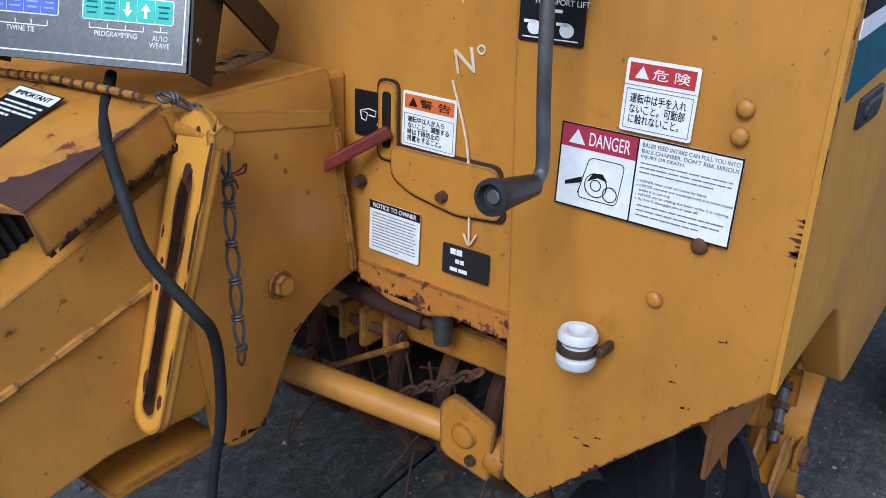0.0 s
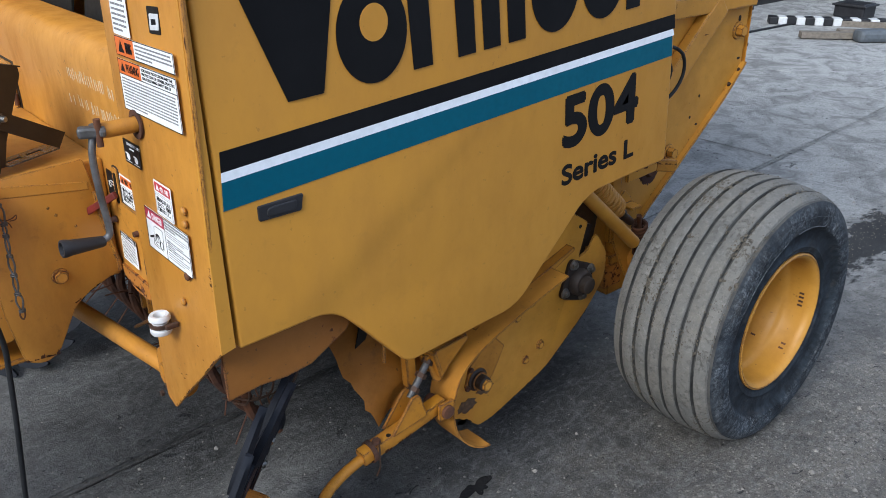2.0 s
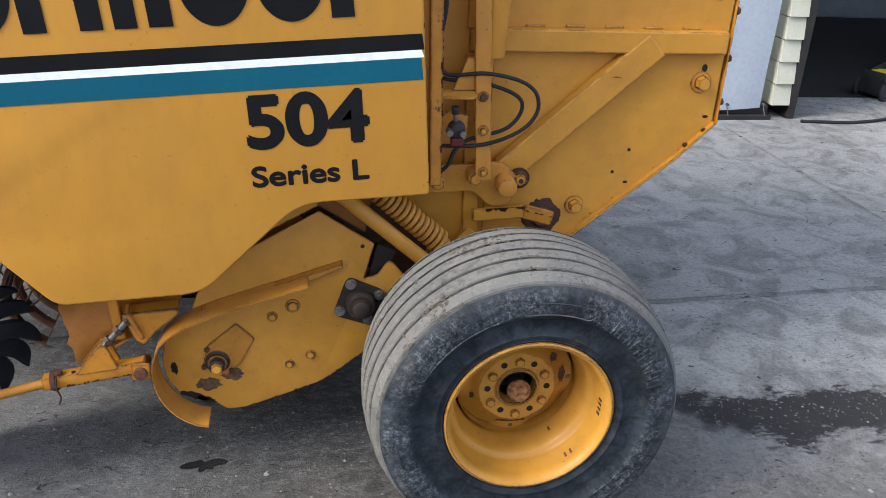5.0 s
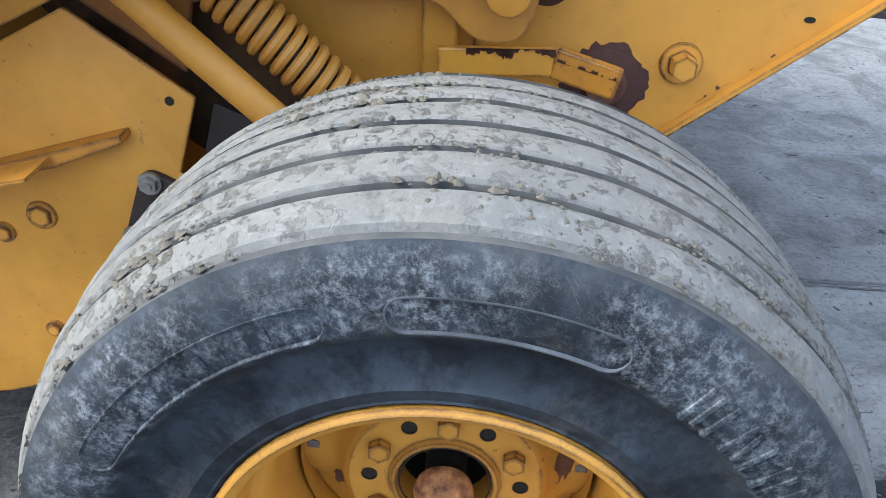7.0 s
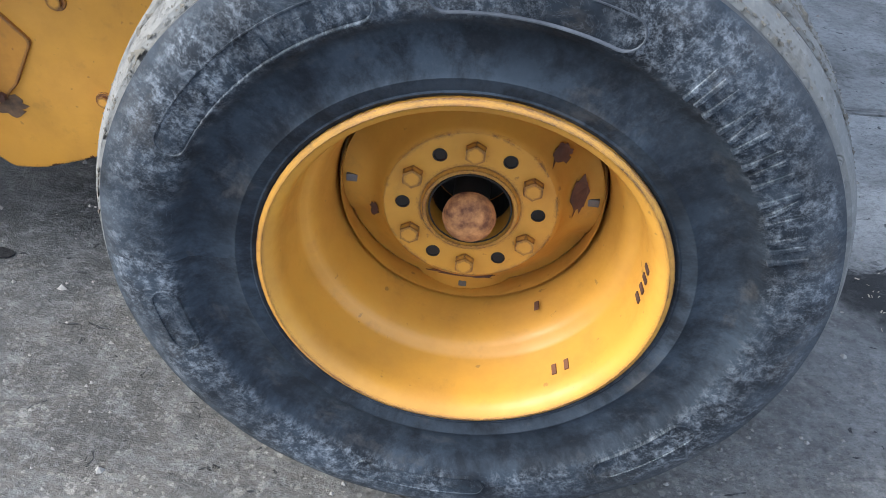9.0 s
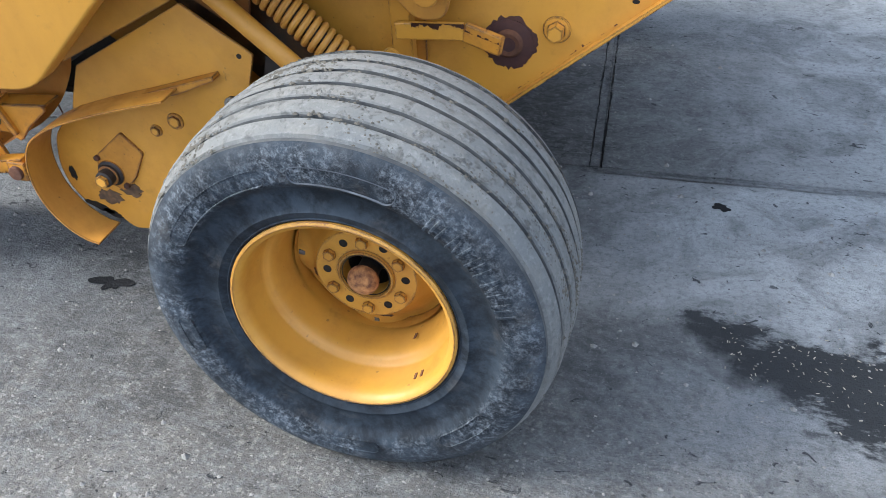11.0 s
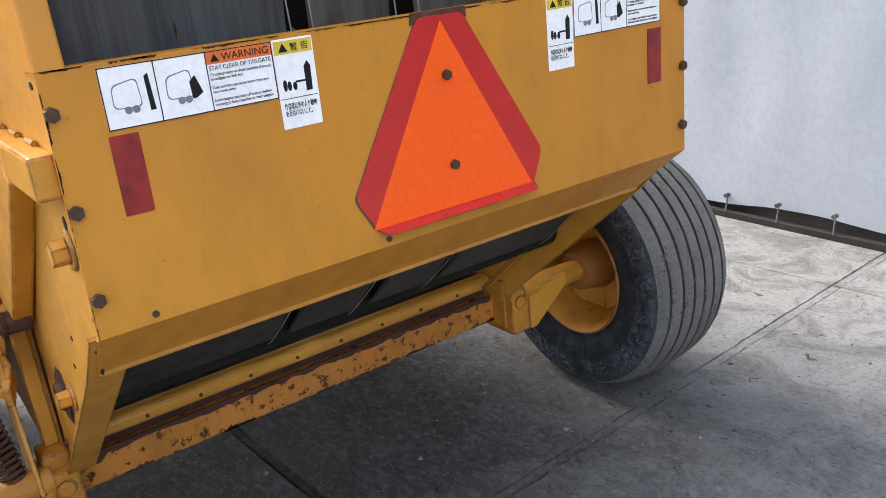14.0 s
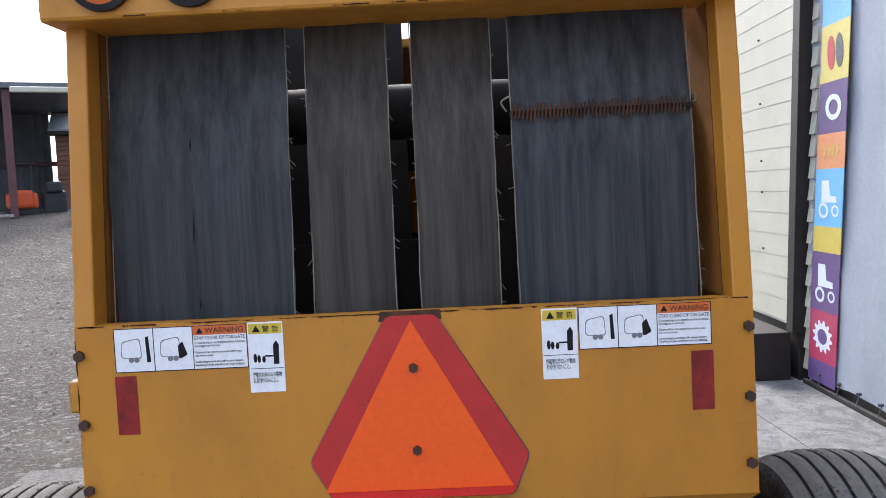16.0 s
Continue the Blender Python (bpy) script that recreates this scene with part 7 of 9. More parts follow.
part("arm_lug", slab(rounded([(0.39, 0.33), (0.50, 0.345), (0.475, 0.415), (0.455, 0.415)], 0.008), "y", 0.100, 0.108, 0.001), M_YEL_WORN, arm)
part("adjusting_screw", rod((0.462, 0.086, 0.400), (0.535, 0.10, 0.475), 0.009, None, 12), M_GREYSTEEL, arm)
part("screw_bracket", join(slab(rounded([(0.516, 0.489), (0.655, 0.500), (0.660, 0.488), (0.600, 0.440), (0.565, 0.398), (0.545, 0.410)], 0.008), "y", 0.092, 0.098, 0.001), slab([(0.520, 0.490), (0.658, 0.501), (0.658, 0.495), (0.520, 0.484)], "y", 0.098, 0.150, 0.001)), M_YEL_WORN, arm)
for t in (0.15, 0.5, 0.85):
    part("nut", hexbolt((0.462 + 0.073 * t, 0.086 + 0.014 * t, 0.400 + 0.075 * t), (0.073, 0.014, 0.075), 0.015, 0.012), M_DARKBOLT, arm)
part("screw_bracket", beam((0.56, 0.11, 0.42), (0.53, 0.105, 0.50), 0.06, 0.012, 0.003), M_YEL_WORN, arm)
part("arm_strap", lathe([(0.024, -0.006), (0.028, -0.006), (0.028, 0.006), (0.024, 0.006)], 16, Matrix.Translation((0.335, 0.078, 0.31)) @ Matrix.Rotation(radians(82), 4, "Y"), closed=True), M_RUST, arm)


def finger_wheel(name, c, axis, label):
    """A wheel of rubber fingers on a yellow disc; c: its centre, axis: towards its hub."""
    m, _ = frame_to(c, Vector(c) + Vector(axis))
    fw = part(name, lathe([(0.0, -0.003), (0.140, -0.003), (0.140, 0.003), (0.0, 0.003)], 48, m), M_YEL_WORN, baler, label)
    ring = lathe([(0.120, -0.012), (0.200, -0.009), (0.200, 0.008), (0.120, 0.009)], 36, m, closed=True)
    part("rubber_ring", ring, M_FINGER, fw)
    n = 18
    for k in range(n):
        a = 2 * math.pi * k / n
        bm = B()
        rings = []
        for j in range(11):
            t = (0.0, 0.12, 0.25, 0.38, 0.5, 0.62, 0.74, 0.84, 0.92, 0.97, 1.0)[j]
            rad = 0.180 + 0.138 * t
            ang = a - 0.40 * t * t
            w = (0.028 + 0.007 * math.sin(t * 3.14) - 0.008 * t) * math.sqrt(max(0.06, 1 - max(0.0, (t - 0.70) / 0.30) ** 2))
            th = 0.015 - 0.007 * t
            cc = Vector((rad * math.cos(ang), rad * math.sin(ang), 0.014 * math.sin(k * 1.7) * t + 0.006 * math.sin(k * 2.9)))
            d = Vector((-math.sin(ang - 0.55 * t), math.cos(ang - 0.55 * t), 0))
            rings.append([bm.verts.new(m @ (cc + d * u * w + Vector((0, 0, v * th)))) for u, v in ((-1, -1), (1, -1), (1.0, 0.2), (0.25, 1), (-0.25, 1), (-1.0, 0.2))])
        for p, q in zip(rings, rings[1:]):
            for e in range(6):
                bm.faces.new((p[e], p[(e + 1) % 6], q[(e + 1) % 6], q[e]))
        bm.faces.new(rings[-1])
        part("rubber_finger", bm, M_FINGER, fw, "", True)
    ring = lathe([(0.142, 0.009), (0.185, 0.009), (0.185, 0.013), (0.142, 0.013)], 48, m, closed=True)
    inv = m.inverted()
    for v in ring.verts:
        q = inv @ v.co
        r = math.hypot(q.x, q.y)
        if r > 0.16:
            a = math.atan2(q.y, q.x) % radians(60) - radians(30)
            f = 0.172 / math.cos(a) / r
            v.co = m @ Vector((q.x * f, q.y * f, q.z))
    part("clamp_ring", ring, M_CLAMP, fw)
    for k in range(8):
        a = 2 * math.pi * k / 8
        part("bolt", hexbolt(m @ Vector((0.158 * math.cos(a), 0.158 * math.sin(a), 0.012)), axis, 0.009, 0.007, 0.012), M_STEEL, fw)
    return fw, m


M_CLAMP = surface("dark_rusty_clamp", (0.022, 0.013, 0.012), (0.05, 0.022, 0.016), 16, 0.75, 0, 80, 0.3)
M_FINGER = surface("black_rubber_finger", (0.009, 0.010, 0.014), (0.018, 0.020, 0.026), 12, 0.62, 0, 70, 0.2, spec=0.16)
FW = (-0.001, 0.108, 0.312)
AXIS = Vector((0.645, -0.675, -0.358)).normalized()
fwheel, mw = finger_wheel("finger_wheel", FW, AXIS, "black rubber finger wheel with a rusty yellow hub")
part("hub", lathe([(0.0, 0.0), (0.047, 0.0), (0.047, 0.055), (0.040, 0.062), (0.029, 0.064), (0.029, 0.085), (0.025, 0.088), (0.025, 0.185), (0.021, 0.190), (0.0, 0.190)], 24, mw), M_STRAP, fwheel, "rusty yellow hub", True)
part("rust_band", lathe([(0.0475, 0.004), (0.0478, 0.03), (0.0476, 0.05), (0.0470, 0.05), (0.0470, 0.004)], 24, mw, closed=True), M_RUSTBEAM, fwheel)
part("hub_collar", lathe([(0.024, 0.09), (0.030, 0.092), (0.030, 0.118), (0.024, 0.12)], 20, mw, closed=True), M_RUST, fwheel)
socket = part("end_socket", box((-0.030, -0.027, 0.128), (0.030, 0.027, 0.185), 0.006, None), M_STRAP, fwheel, "square worn yellow socket")
socket.data.transform(mw)
for q in (-1, 1):
    part("socket_bolt", hexbolt(mw @ Vector((0.012 * q, 0.027, 0.155)), mw.to_3x3() @ Vector((0, 1, 0)), 0.009, 0.007, 0.0), M_RUST, fwheel)
    part("socket_bolt", hexbolt(mw @ Vector((0.012 * q, -0.027, 0.150)), mw.to_3x3() @ Vector((0, -1, 0)), 0.008, 0.006, 0.0), M_RUST, fwheel)
part("spring_clip", tube([mw @ Vector((0.03, 0.0, 0.12)), mw @ Vector((0.04, 0.015, 0.14)), mw @ Vector((0.035, -0.01, 0.16)), mw @ Vector((0.03, 0.02, 0.13))], 0.003, 6, 5), M_GREYSTEEL, fwheel)
fw2, mw2 = finger_wheel("finger_wheel", (-0.070, 1.62, 0.295), Vector((0.645, 0.675, -0.358)).normalized(), "black rubber finger wheel of the far side")

# ---- wheels ----


M_MUD = surface("dried_mud", (0.120, 0.104, 0.080), (0.060, 0.053, 0.043), 60, 0.95, 0, 120, 0.3)
M_BADGE = surface("scuffed_raised_rubber", (0.014, 0.017, 0.023), (0.085, 0.092, 0.104), 16, 0.7, 0, 90, 0.2)


def wheel(c, out):
    """A ribbed implement tyre on a deep yellow rim; out: -1 where the outside looks towards minus y."""
    if out > 0:
        m = Matrix.Translation(c) @ Matrix.Rotation(radians(-90), 4, "X")
    else:
        m = Matrix.Translation(c) @ Matrix.Rotation(radians(90), 4, "X")
    rim_prof = [(0.203, 0.140), (0.209, 0.146), (0.2095, 0.152), (0.204, 0.155), (0.196, 0.150), (0.192, 0.140), (0.190, 0.128), (0.1905, 0.122), (0.186, 0.078), (0.183, 0.071), (0.176, 0.067), (0.170, 0.060), (0.167, 0.045), (0.160, 0.02), (0.158, -0.02),
                (0.170, -0.06), (0.185, -0.1), (0.206, -0.145), (0.200, -0.15), (0.180, -0.10), (0.164, -0.06), (0.152, -0.02), (0.152, 0.0)]
    w = part("wheel", lathe(rim_prof, 72, m), M_RIM if out < 0 else M_YEL_WORN, baler, "wide ribbed tyre on a deep yellow rim", True)
    disc = lathe([(0.047, 0.020), (0.050, 0.027), (0.054, 0.027), (0.057, 0.021), (0.098, 0.021), (0.104, 0.016), (0.108, 0.004), (0.122, -0.006), (0.134, -0.008), (0.146, -0.012), (0.156, -0.016), (0.156, -0.026), (0.047, -0.012)], 96, m, closed=True)
    for v in disc.verts:
        q = m.inverted() @ v.co
        r = math.hypot(q.x, q.y)
        if r > 0.12:
            a = math.atan2(q.y, q.x)
            lobe = max(0.0, math.cos(4 * a)) ** 0.7
            v.co = m @ Vector((q.x, q.y, q.z - (0.020 * (1 - lobe) * min(1.0, (r - 0.12) / 0.02))))
    part("wheel_disc", disc, M_RIM if out < 0 else M_YEL_WORN, w, "", True)
    # shaft behind the cap and bore are near-black: the recess's shade as colour
    part("hub", lathe([(0.0, -0.050), (0.0215, -0.048), (0.0215, 0.028), (0.0290, 0.030), (0.0305, 0.038), (0.028, 0.047), (0.021, 0.054), (0.010, 0.057), (0.0, 0.0575)], 28, m, [1] * 2 + [0] * 6), [M_RUST_ORANGE, M_DARKINSIDE], w, "rusty axle end", True)
    part("hub_bore", lathe([(0.0455, 0.024), (0.0475, 0.024), (0.0475, -0.06), (0.0, -0.06), (0.0, -0.056), (0.0455, -0.056)], 32, m), M_DARKINSIDE, w)
    way = m.to_3x3() @ Vector((0, 0, 1))
    rr = random.Random(61)
    for cx, cy, rx, ry in ((0.122, 0.016, 0.011, 0.030), (0.094, 0.070, 0.012, 0.012), (0.004, -0.118, 0.046, 0.006), (-0.112, -0.030, 0.006, 0.012)):
        pts = [(cx + rx * rr.uniform(0.6, 1.15) * math.cos(2 * math.pi * k / 26), cy + ry * rr.uniform(0.6, 1.15) * math.sin(2 * math.pi * k / 26)) for k in range(26)]
        bm = flat_shape(m, pts, 0.0, 0.0008)
        for v in bm.verts:
            q = m.inverted() @ v.co
            r = math.hypot(q.x, q.y)
            at, high = (0.0, 0.098, 0.104, 0.108, 0.122, 0.134, 0.146), (0.021, 0.021, 0.016, 0.004, -0.006, -0.008, -0.012)
            k = max(i for i in range(6) if at[i] <= min(r, 0.1459))
            v.co = m @ Vector((q.x, q.y, q.z + 0.0012 + high[k] + (high[k + 1] - high[k]) * (r - at[k]) / (at[k + 1] - at[k])))
        part("rust_smear", bm, M_RUST, w, "dark rust smear")
    for k in range(6):
        a = radians(30 + 60 * k)
        part("lug_bolt", hexbolt(m @ Vector((0.077 * math.cos(a), 0.077 * math.sin(a), 0.021)), way, 0.0125, 0.010, 0.0), M_RIM, w)
        a = radians(60 * k)
        part("disc_hole", lathe([(0.0066, 0.0), (0.0082, 0.0), (0.0084, 0.0008), (0.0066, 0.0012), (0.0062, 0.0002), (0.0, 0.0002)], 14, m @ Matrix.Translation((0.077 * math.cos(a), 0.077 * math.sin(a), 0.0212))), [M_DARKINSIDE], w)
    for a0 in (0, 90, 180, 270):
        a = radians(a0)
        part("wheel_lug", box((-0.007, -0.005, 0), (0.007, 0.005, 0.008), 0.001, m @ Matrix.Translation((0.140 * math.cos(a), 0.140 * math.sin(a), -0.012)) @ Matrix.Rotation(a, 4, "Z")), M_GREYSTEEL, w)
    # print on the rim well, kept as small bars
    for a0, h0, r0, wd in ((-8, 0.112, 0.1885, 3.4), (-4, 0.112, 0.1885, 3.0), (0, 0.112, 0.1885, 3.2), (4, 0.112, 0.1885, 2.6), (-52, 0.112, 0.1885, 3.0), (-47, 0.112, 0.1885, 3.0), (-54, 0.03, 0.1575, 3.4)):
        a = radians(a0)
        part("stamped_print", box((-0.0008, -0.0028, -0.007), (0.0008, 0.0028, 0.007), 0.0, m @ Matrix.Translation((r0 * math.cos(a), r0 * math.sin(a), h0)) @ Matrix.Rotation(a, 4, "Z") @ Matrix.Rotation(radians(6 if h0 > 0.05 else 0), 4, "Y")), M_RUST, w)
    R = 0.391
    half = 0.170
    prof, mats = [], []

    def add(r, h, mat):
        prof.append((r, h))
        mats.append(mat)

    add(0.205, -0.142, 1), add(0.232, -0.152, 1), add(0.262, -0.160, 1), add(0.300, -half, 1), add(0.335, -half + 0.001, 1), add(0.352, -0.165, 1), add(0.362, -0.158, 0)
    ribs = [-0.158, -0.117, -0.068, -0.023, 0.023, 0.068, 0.117, 0.158]
    for k in range(len(ribs) - 1):
        a, b = ribs[k], ribs[k + 1]
        crown = lambda h: R - 0.010 * (h / 0.117) ** 2 - max(0, abs(h) - 0.117) * 0.2
        add(crown(a) - 0.002, a + 0.0024, 0), add(crown(a + 0.006), a + 0.007, 0), add(crown((a + b) / 2) + 0.001, (a + b) / 2, 0), add(crown(b - 0.010), b - 0.010, 0), add(crown(b) - 0.002, b - 0.0078, 2)
        if k < len(ribs) - 2:
            add(crown(b) - 0.013, b - 0.0070, 2), add(crown(b) - 0.013, b + 0.0012, 2)
    add(0.362, 0.159, 1), add(0.352, 0.165, 1), add(0.346, 0.1675, 1), add(0.335, half + 0.001, 1), add(0.312, half + 0.001, 1), add(0.300, half + 0.0005, 1), add(0.292, 0.1685, 1), add(0.285, 0.1635, 1), add(0.279, 0.1565, 1), add(0.268, 0.1530, 1), add(0.250, 0.1525, 1), add(0.236, 0.1525, 1), add(0.230, 0.1555, 1), add(0.222, 0.1525, 1), add(0.216, 0.150, 1), add(0.214, 0.151, 1), add(0.205, 0.142, 1)
    bm = lathe(prof, 160, m, mats[:-1])
    inv = m.inverted()
    for v in bm.verts:
        q = inv @ v.co
        r, a = math.hypot(q.x, q.y), math.atan2(q.y, q.x)
        wob = 0.0018 * noise.noise(Vector((q.x * 9, q.y * 9, q.z * 22))) if r > 0.36 else 0.0
        dz = 0.0005 * math.sin(a * 23) if r > 0.38 else 0.0
        p = m @ Vector((q.x * (1 + wob / r), q.y * (1 + wob / r), q.z + dz))
        if p.z < 0.012:
            side = (1 if q.z > 0 else -1) * (0.012 - p.z) * 0.35
            p = m @ (inv @ Vector((p.x, p.y, 0.002 + max(0, p.z + 0.012) * 0.25)) + Vector((0, 0, side)))
        v.co = p
    tyre = part("tyre", bm, [M_TREAD, M_WALL, M_GROOVE], w, "dusty black tyre with seven worn ribs", True)

    # raised oblong badges and blocks on the sidewall
    def arc_badge(a0, a1, r0, r1, z, t, mat):
        bm = B()
        n = 18
        rm, hw = (r0 + r1) / 2, (r1 - r0) / 2

        def loop(i, zz):
            pts = []
            cap = math.degrees(hw / rm)
            for k in range(n + 1):
                pts.append((radians(a0 + cap + (a1 - a0 - 2 * cap) * k / n), rm + hw - i))
            for k in range(1, 8):
                q = math.pi * k / 8
                pts.append((radians(a1 - cap) + (hw - i) / rm * math.sin(q), rm + (hw - i) * math.cos(q)))
            for k in range(n + 1):
                pts.append((radians(a1 - cap - (a1 - a0 - 2 * cap) * k / n), rm - hw + i))
            for k in range(1, 8):
                q = math.pi * k / 8
                pts.append((radians(a0 + cap) - (hw - i) / rm * math.sin(q), rm - (hw - i) * math.cos(q)))
            return [bm.verts.new(m @ Vector((r * math.cos(a), r * math.sin(a), zz))) for a, r in pts]

        A, C, D = loop(0, z - 0.004), loop(0.001, z + t * 0.7), loop(0.0022, z + t * 0.7)
        E2 = loop(0.0035, z - 0.002)
        for p, q in ((A, C), (C, D), (D, E2)):
            for k in range(len(p)):
                bm.faces.new((p[k], p[(k + 1) % len(p)], q[(k + 1) % len(q)], q[k]))
        return part("sidewall_badge", bm, mat, tyre, "", True)

    for a0, a1 in ((66.5, 99.5), (107, 155), (187, 203), (250, 280), (305, 330)):
        arc_badge(a0, a1, 0.292, 0.325, half, 0.0030, M_BADGE if a0 < 70 else M_WALL)
    # raised name on the sidewall, kept as plain bars
    for k in range(5):
        for off, ln, tilt in ((0.0, 0.020, 0.0), (2.6, 0.018, 14.0 if k % 2 else 0.0), (4.6, 0.020, 0.0)):
            a = radians(51 - 8.6 * k + off)
            part("sidewall_bar", box((-ln * 0.9, -0.0022, -0.004), (ln * 0.9, 0.0022, 0.0014), 0.0006, m @ Matrix.Translation((0.308 * math.cos(a), 0.308 * math.sin(a), half)) @ Matrix.Rotation(a + radians(tilt), 4, "Z")), M_WALL, tyre)
    # size marking inside the long badge, as small bars
    for k in range(9):
        a = radians(144 - 3.6 * k)
        part("sidewall_bar", box((-0.0055, -0.0014 - 0.002 * (k % 2), -0.004), (0.0055, 0.0014 + 0.002 * (k % 2), 0.0008), 0.0004, m @ Matrix.Translation((0.3095 * math.cos(a), 0.3095 * math.sin(a), half)) @ Matrix.Rotation(a, 4, "Z")), M_WALL, tyre)
    # dried mud crumbs on the ribs
    rr = random.Random(77)
    verts, faces = [], []
    for k in range(15000):
        ang, h = rr.uniform(0, 6.283), rr.uniform(-0.155, 0.155)
        if noise.noise(Vector((math.cos(ang) * 2.2, math.sin(ang) * 2.2, h * 9))) < rr.uniform(-0.1, 0.4):
            continue
        rad = R - 0.010 * (h / 0.117) ** 2 - max(0, abs(h) - 0.117) * 0.2 - 0.0008
        s = rr.uniform(0.0014, 0.0046) * (rr.uniform(1.0, 1.6) if noise.noise(Vector((math.cos(ang) * 7, math.sin(ang) * 7, h * 30 + 5))) > 0.32 else 0.8)
        o = len(verts)
        n0 = rr.uniform(0, 6.28)
        for q in range(5):
            u, v = s * rr.uniform(0.6, 1.4) * math.cos(n0 + 1.257 * q), s * rr.uniform(0.5, 1.1) * math.sin(n0 + 1.257 * q)
            verts.append(m @ Vector((rad * math.cos(ang + u / rad), rad * math.sin(ang + u / rad), h + v)))
        top = rad + s * rr.uniform(0.4, 0.8)
        verts.append(m @ Vector((top * math.cos(ang), top * math.sin(ang), h)))
        faces += [(o + q, o + (q + 1) % 5, o + 5) for q in range(5)]
    keep = bpy.data.meshes.new("mud_crumbs")
    keep.from_pydata([tuple(v) for v in verts], [], faces)
    keep.materials.append(M_MUD)
    crumb = new("dried_mud", keep)
    crumb.parent = tyre
    tagged(crumb, "dried mud crumbs on the tread", kind="stuff")
    return w


wheel((AX, -0.152, AZ), -1)
wheel((AX, 1.985, AZ), 1)

# ---- axle and underside ----
axle = part("axle_beam", box((1.395, 0.24, 0.318), (1.480, 1.60, 0.397), 0.005), M_RUSTBEAM, baler, "yellow axle beam with heavy surface rust")
part("axle_rail", box((1.445, 0.32, 0.430), (1.494, 1.53, 0.474), 0.018, None, 4), M_YEL_CLEAN, axle)
# ragged dirt along the beam, and a dark box for the shade under the rail
rr = random.Random(31)
pts = [(0.33, 0.404), (1.53, 0.404)]
for k in range(60):
    pts.append((1.53 - 1.2 * k / 59, 0.3915 + rr.uniform(-0.006, 0.004) - (0.018 if k > 56 else 0)))
part("grime_and_gap_fill", join(slab(pts, "x", 1.479, 1.4825, 0.0), box((1.40, 0.33, 0.396), (1.450, 1.53, 0.440), 0.002)), M_RUST_PURPLE, axle, "ragged dark dirt on the beam and dark fill for the shaded gap above")
for y0, y1 in ((0.25, 0.31), (1.54, 1.60)):
    part("axle_bracket", box((1.45, y0, 0.30), (1.53, y1, 0.46), 0.008), M_YEL_WORN, axle)
for s, y in ((-1, 0.265), (1, 1.60)):
    lo, hi = min(y, y + 0.008 * s), max(y, y + 0.008 * s)
    part("spindle_bracket", join(box((1.42, min(y - 0.05 * s, y + 0.02 * s), 0.285), (1.555, max(y - 0.05 * s, y + 0.02 * s), 0.425), 0.006), rod((1.555, y - 0.015 * s, 0.385), (1.558, y - 0.015 * s, 0.385), 0.02, None, 16)), M_YEL_WORN, axle)
    part("spindle_gusset", slab(rounded([(y + 0.02 * s, 0.405), (y + 0.175 * s, 0.425), (y + 0.175 * s, 0.385), (y + 0.045 * s, 0.285), (y + 0.02 * s, 0.285)], 0.008), "x", 1.545, 1.557, 0.002), M_YEL_CLEAN, axle)
    part("spindle", rod((1.525, y + 0.0 * s, 0.405), (AX, y + 0.34 * s, AZ), 0.036, 0.033, 24), M_YEL_WORN, axle, "", True)
    part("hub_back", rod((AX, y + 0.26 * s, AZ), (AX, y + 0.36 * s, AZ), 0.062, 0.085, 24, 0.004), M_SHEET, axle, "", True)
for k in range(9):
    part("bolt", hexbolt((1.493, 0.36 + 0.13 * k, 0.450), (1, 0, 0), 0.005, 0.003), M_RUST, axle)
for y in (0.345, 1.48):
    part("stay", beam((1.53, y, 0.46), (1.98, y, 0.86), 0.03, 0.012, 0.002), M_YEL_WORN, axle)

# ---- tailgate rear ----
RXP = 2.172
bm = slab([(0.302, 0.938), (1.560, 0.938), (1.556, 1.306), (0.306, 1.306)], "x", RXP - 0.005, RXP, 0.0012)
join(bm, box((RXP - 0.035, 0.306, 1.300), (RXP - 0.004, 1.556, 1.306), 0.001))
rear_plate = part("rear_plate", bm, M_REAR, baler, "yellow tailgate rear plate with warning labels and reflectors")
bm = B()
vs = [bm.verts.new(p) for p in ((RXP, 0.300, 0.939), (RXP, 1.562, 0.939), (2.085, 1.50, 0.852), (2.085, 0.305, 0.852), (RXP - 0.006, 0.300, 0.939), (RXP - 0.006, 1.562, 0.939), (2.080, 1.50, 0.856), (2.080, 0.305, 0.856))]
for q in ((0, 1, 2, 3), (7, 6, 5, 4), (0, 4, 5, 1), (1, 5, 6, 2), (2, 6, 7, 3), (3, 7, 4, 0)):
    bm.faces.new([vs[i] for i in q])
part("lower_lip", bm, M_REAR, rear_plate)
part("lip_edge", beam((2.078, 0.305, 0.853), (2.078, 1.50, 0.853), 0.022, 0.012, 0.002), M_YEL, rear_plate)
for z in (1.252, 1.122, 0.997):
    for y in (0.314, 1.546):
        part("bolt", hexbolt((RXP, y, z), (1, 0, 0), 0.0105, 0.008, 0.0), M_DARKBOLT, rear_plate)
part("screw", rod((RXP, 0.385, 0.952), (RXP + 0.003, 0.385, 0.952), 0.005), M_DARKBOLT, rear_plate)
part("screw", rod((RXP, 0.785, 0.952), (RXP + 0.003, 0.785, 0.952), 0.005), M_DARKBOLT, rear_plate)


def rear_sign(name, y0, y1, z0, z1, mat, label="", x=RXP + 0.0005):
    m = face_pose((x, y0, z0), (0, 1, 0), (0, 0, 1))
    w, h = y1 - y0, z1 - z0
    return part(name, flat_shape(m, rounded([(0, 0), (w, 0), (w, h), (0, h)], 0.002), 0, 0.0008), mat, rear_plate, label), m, w, h


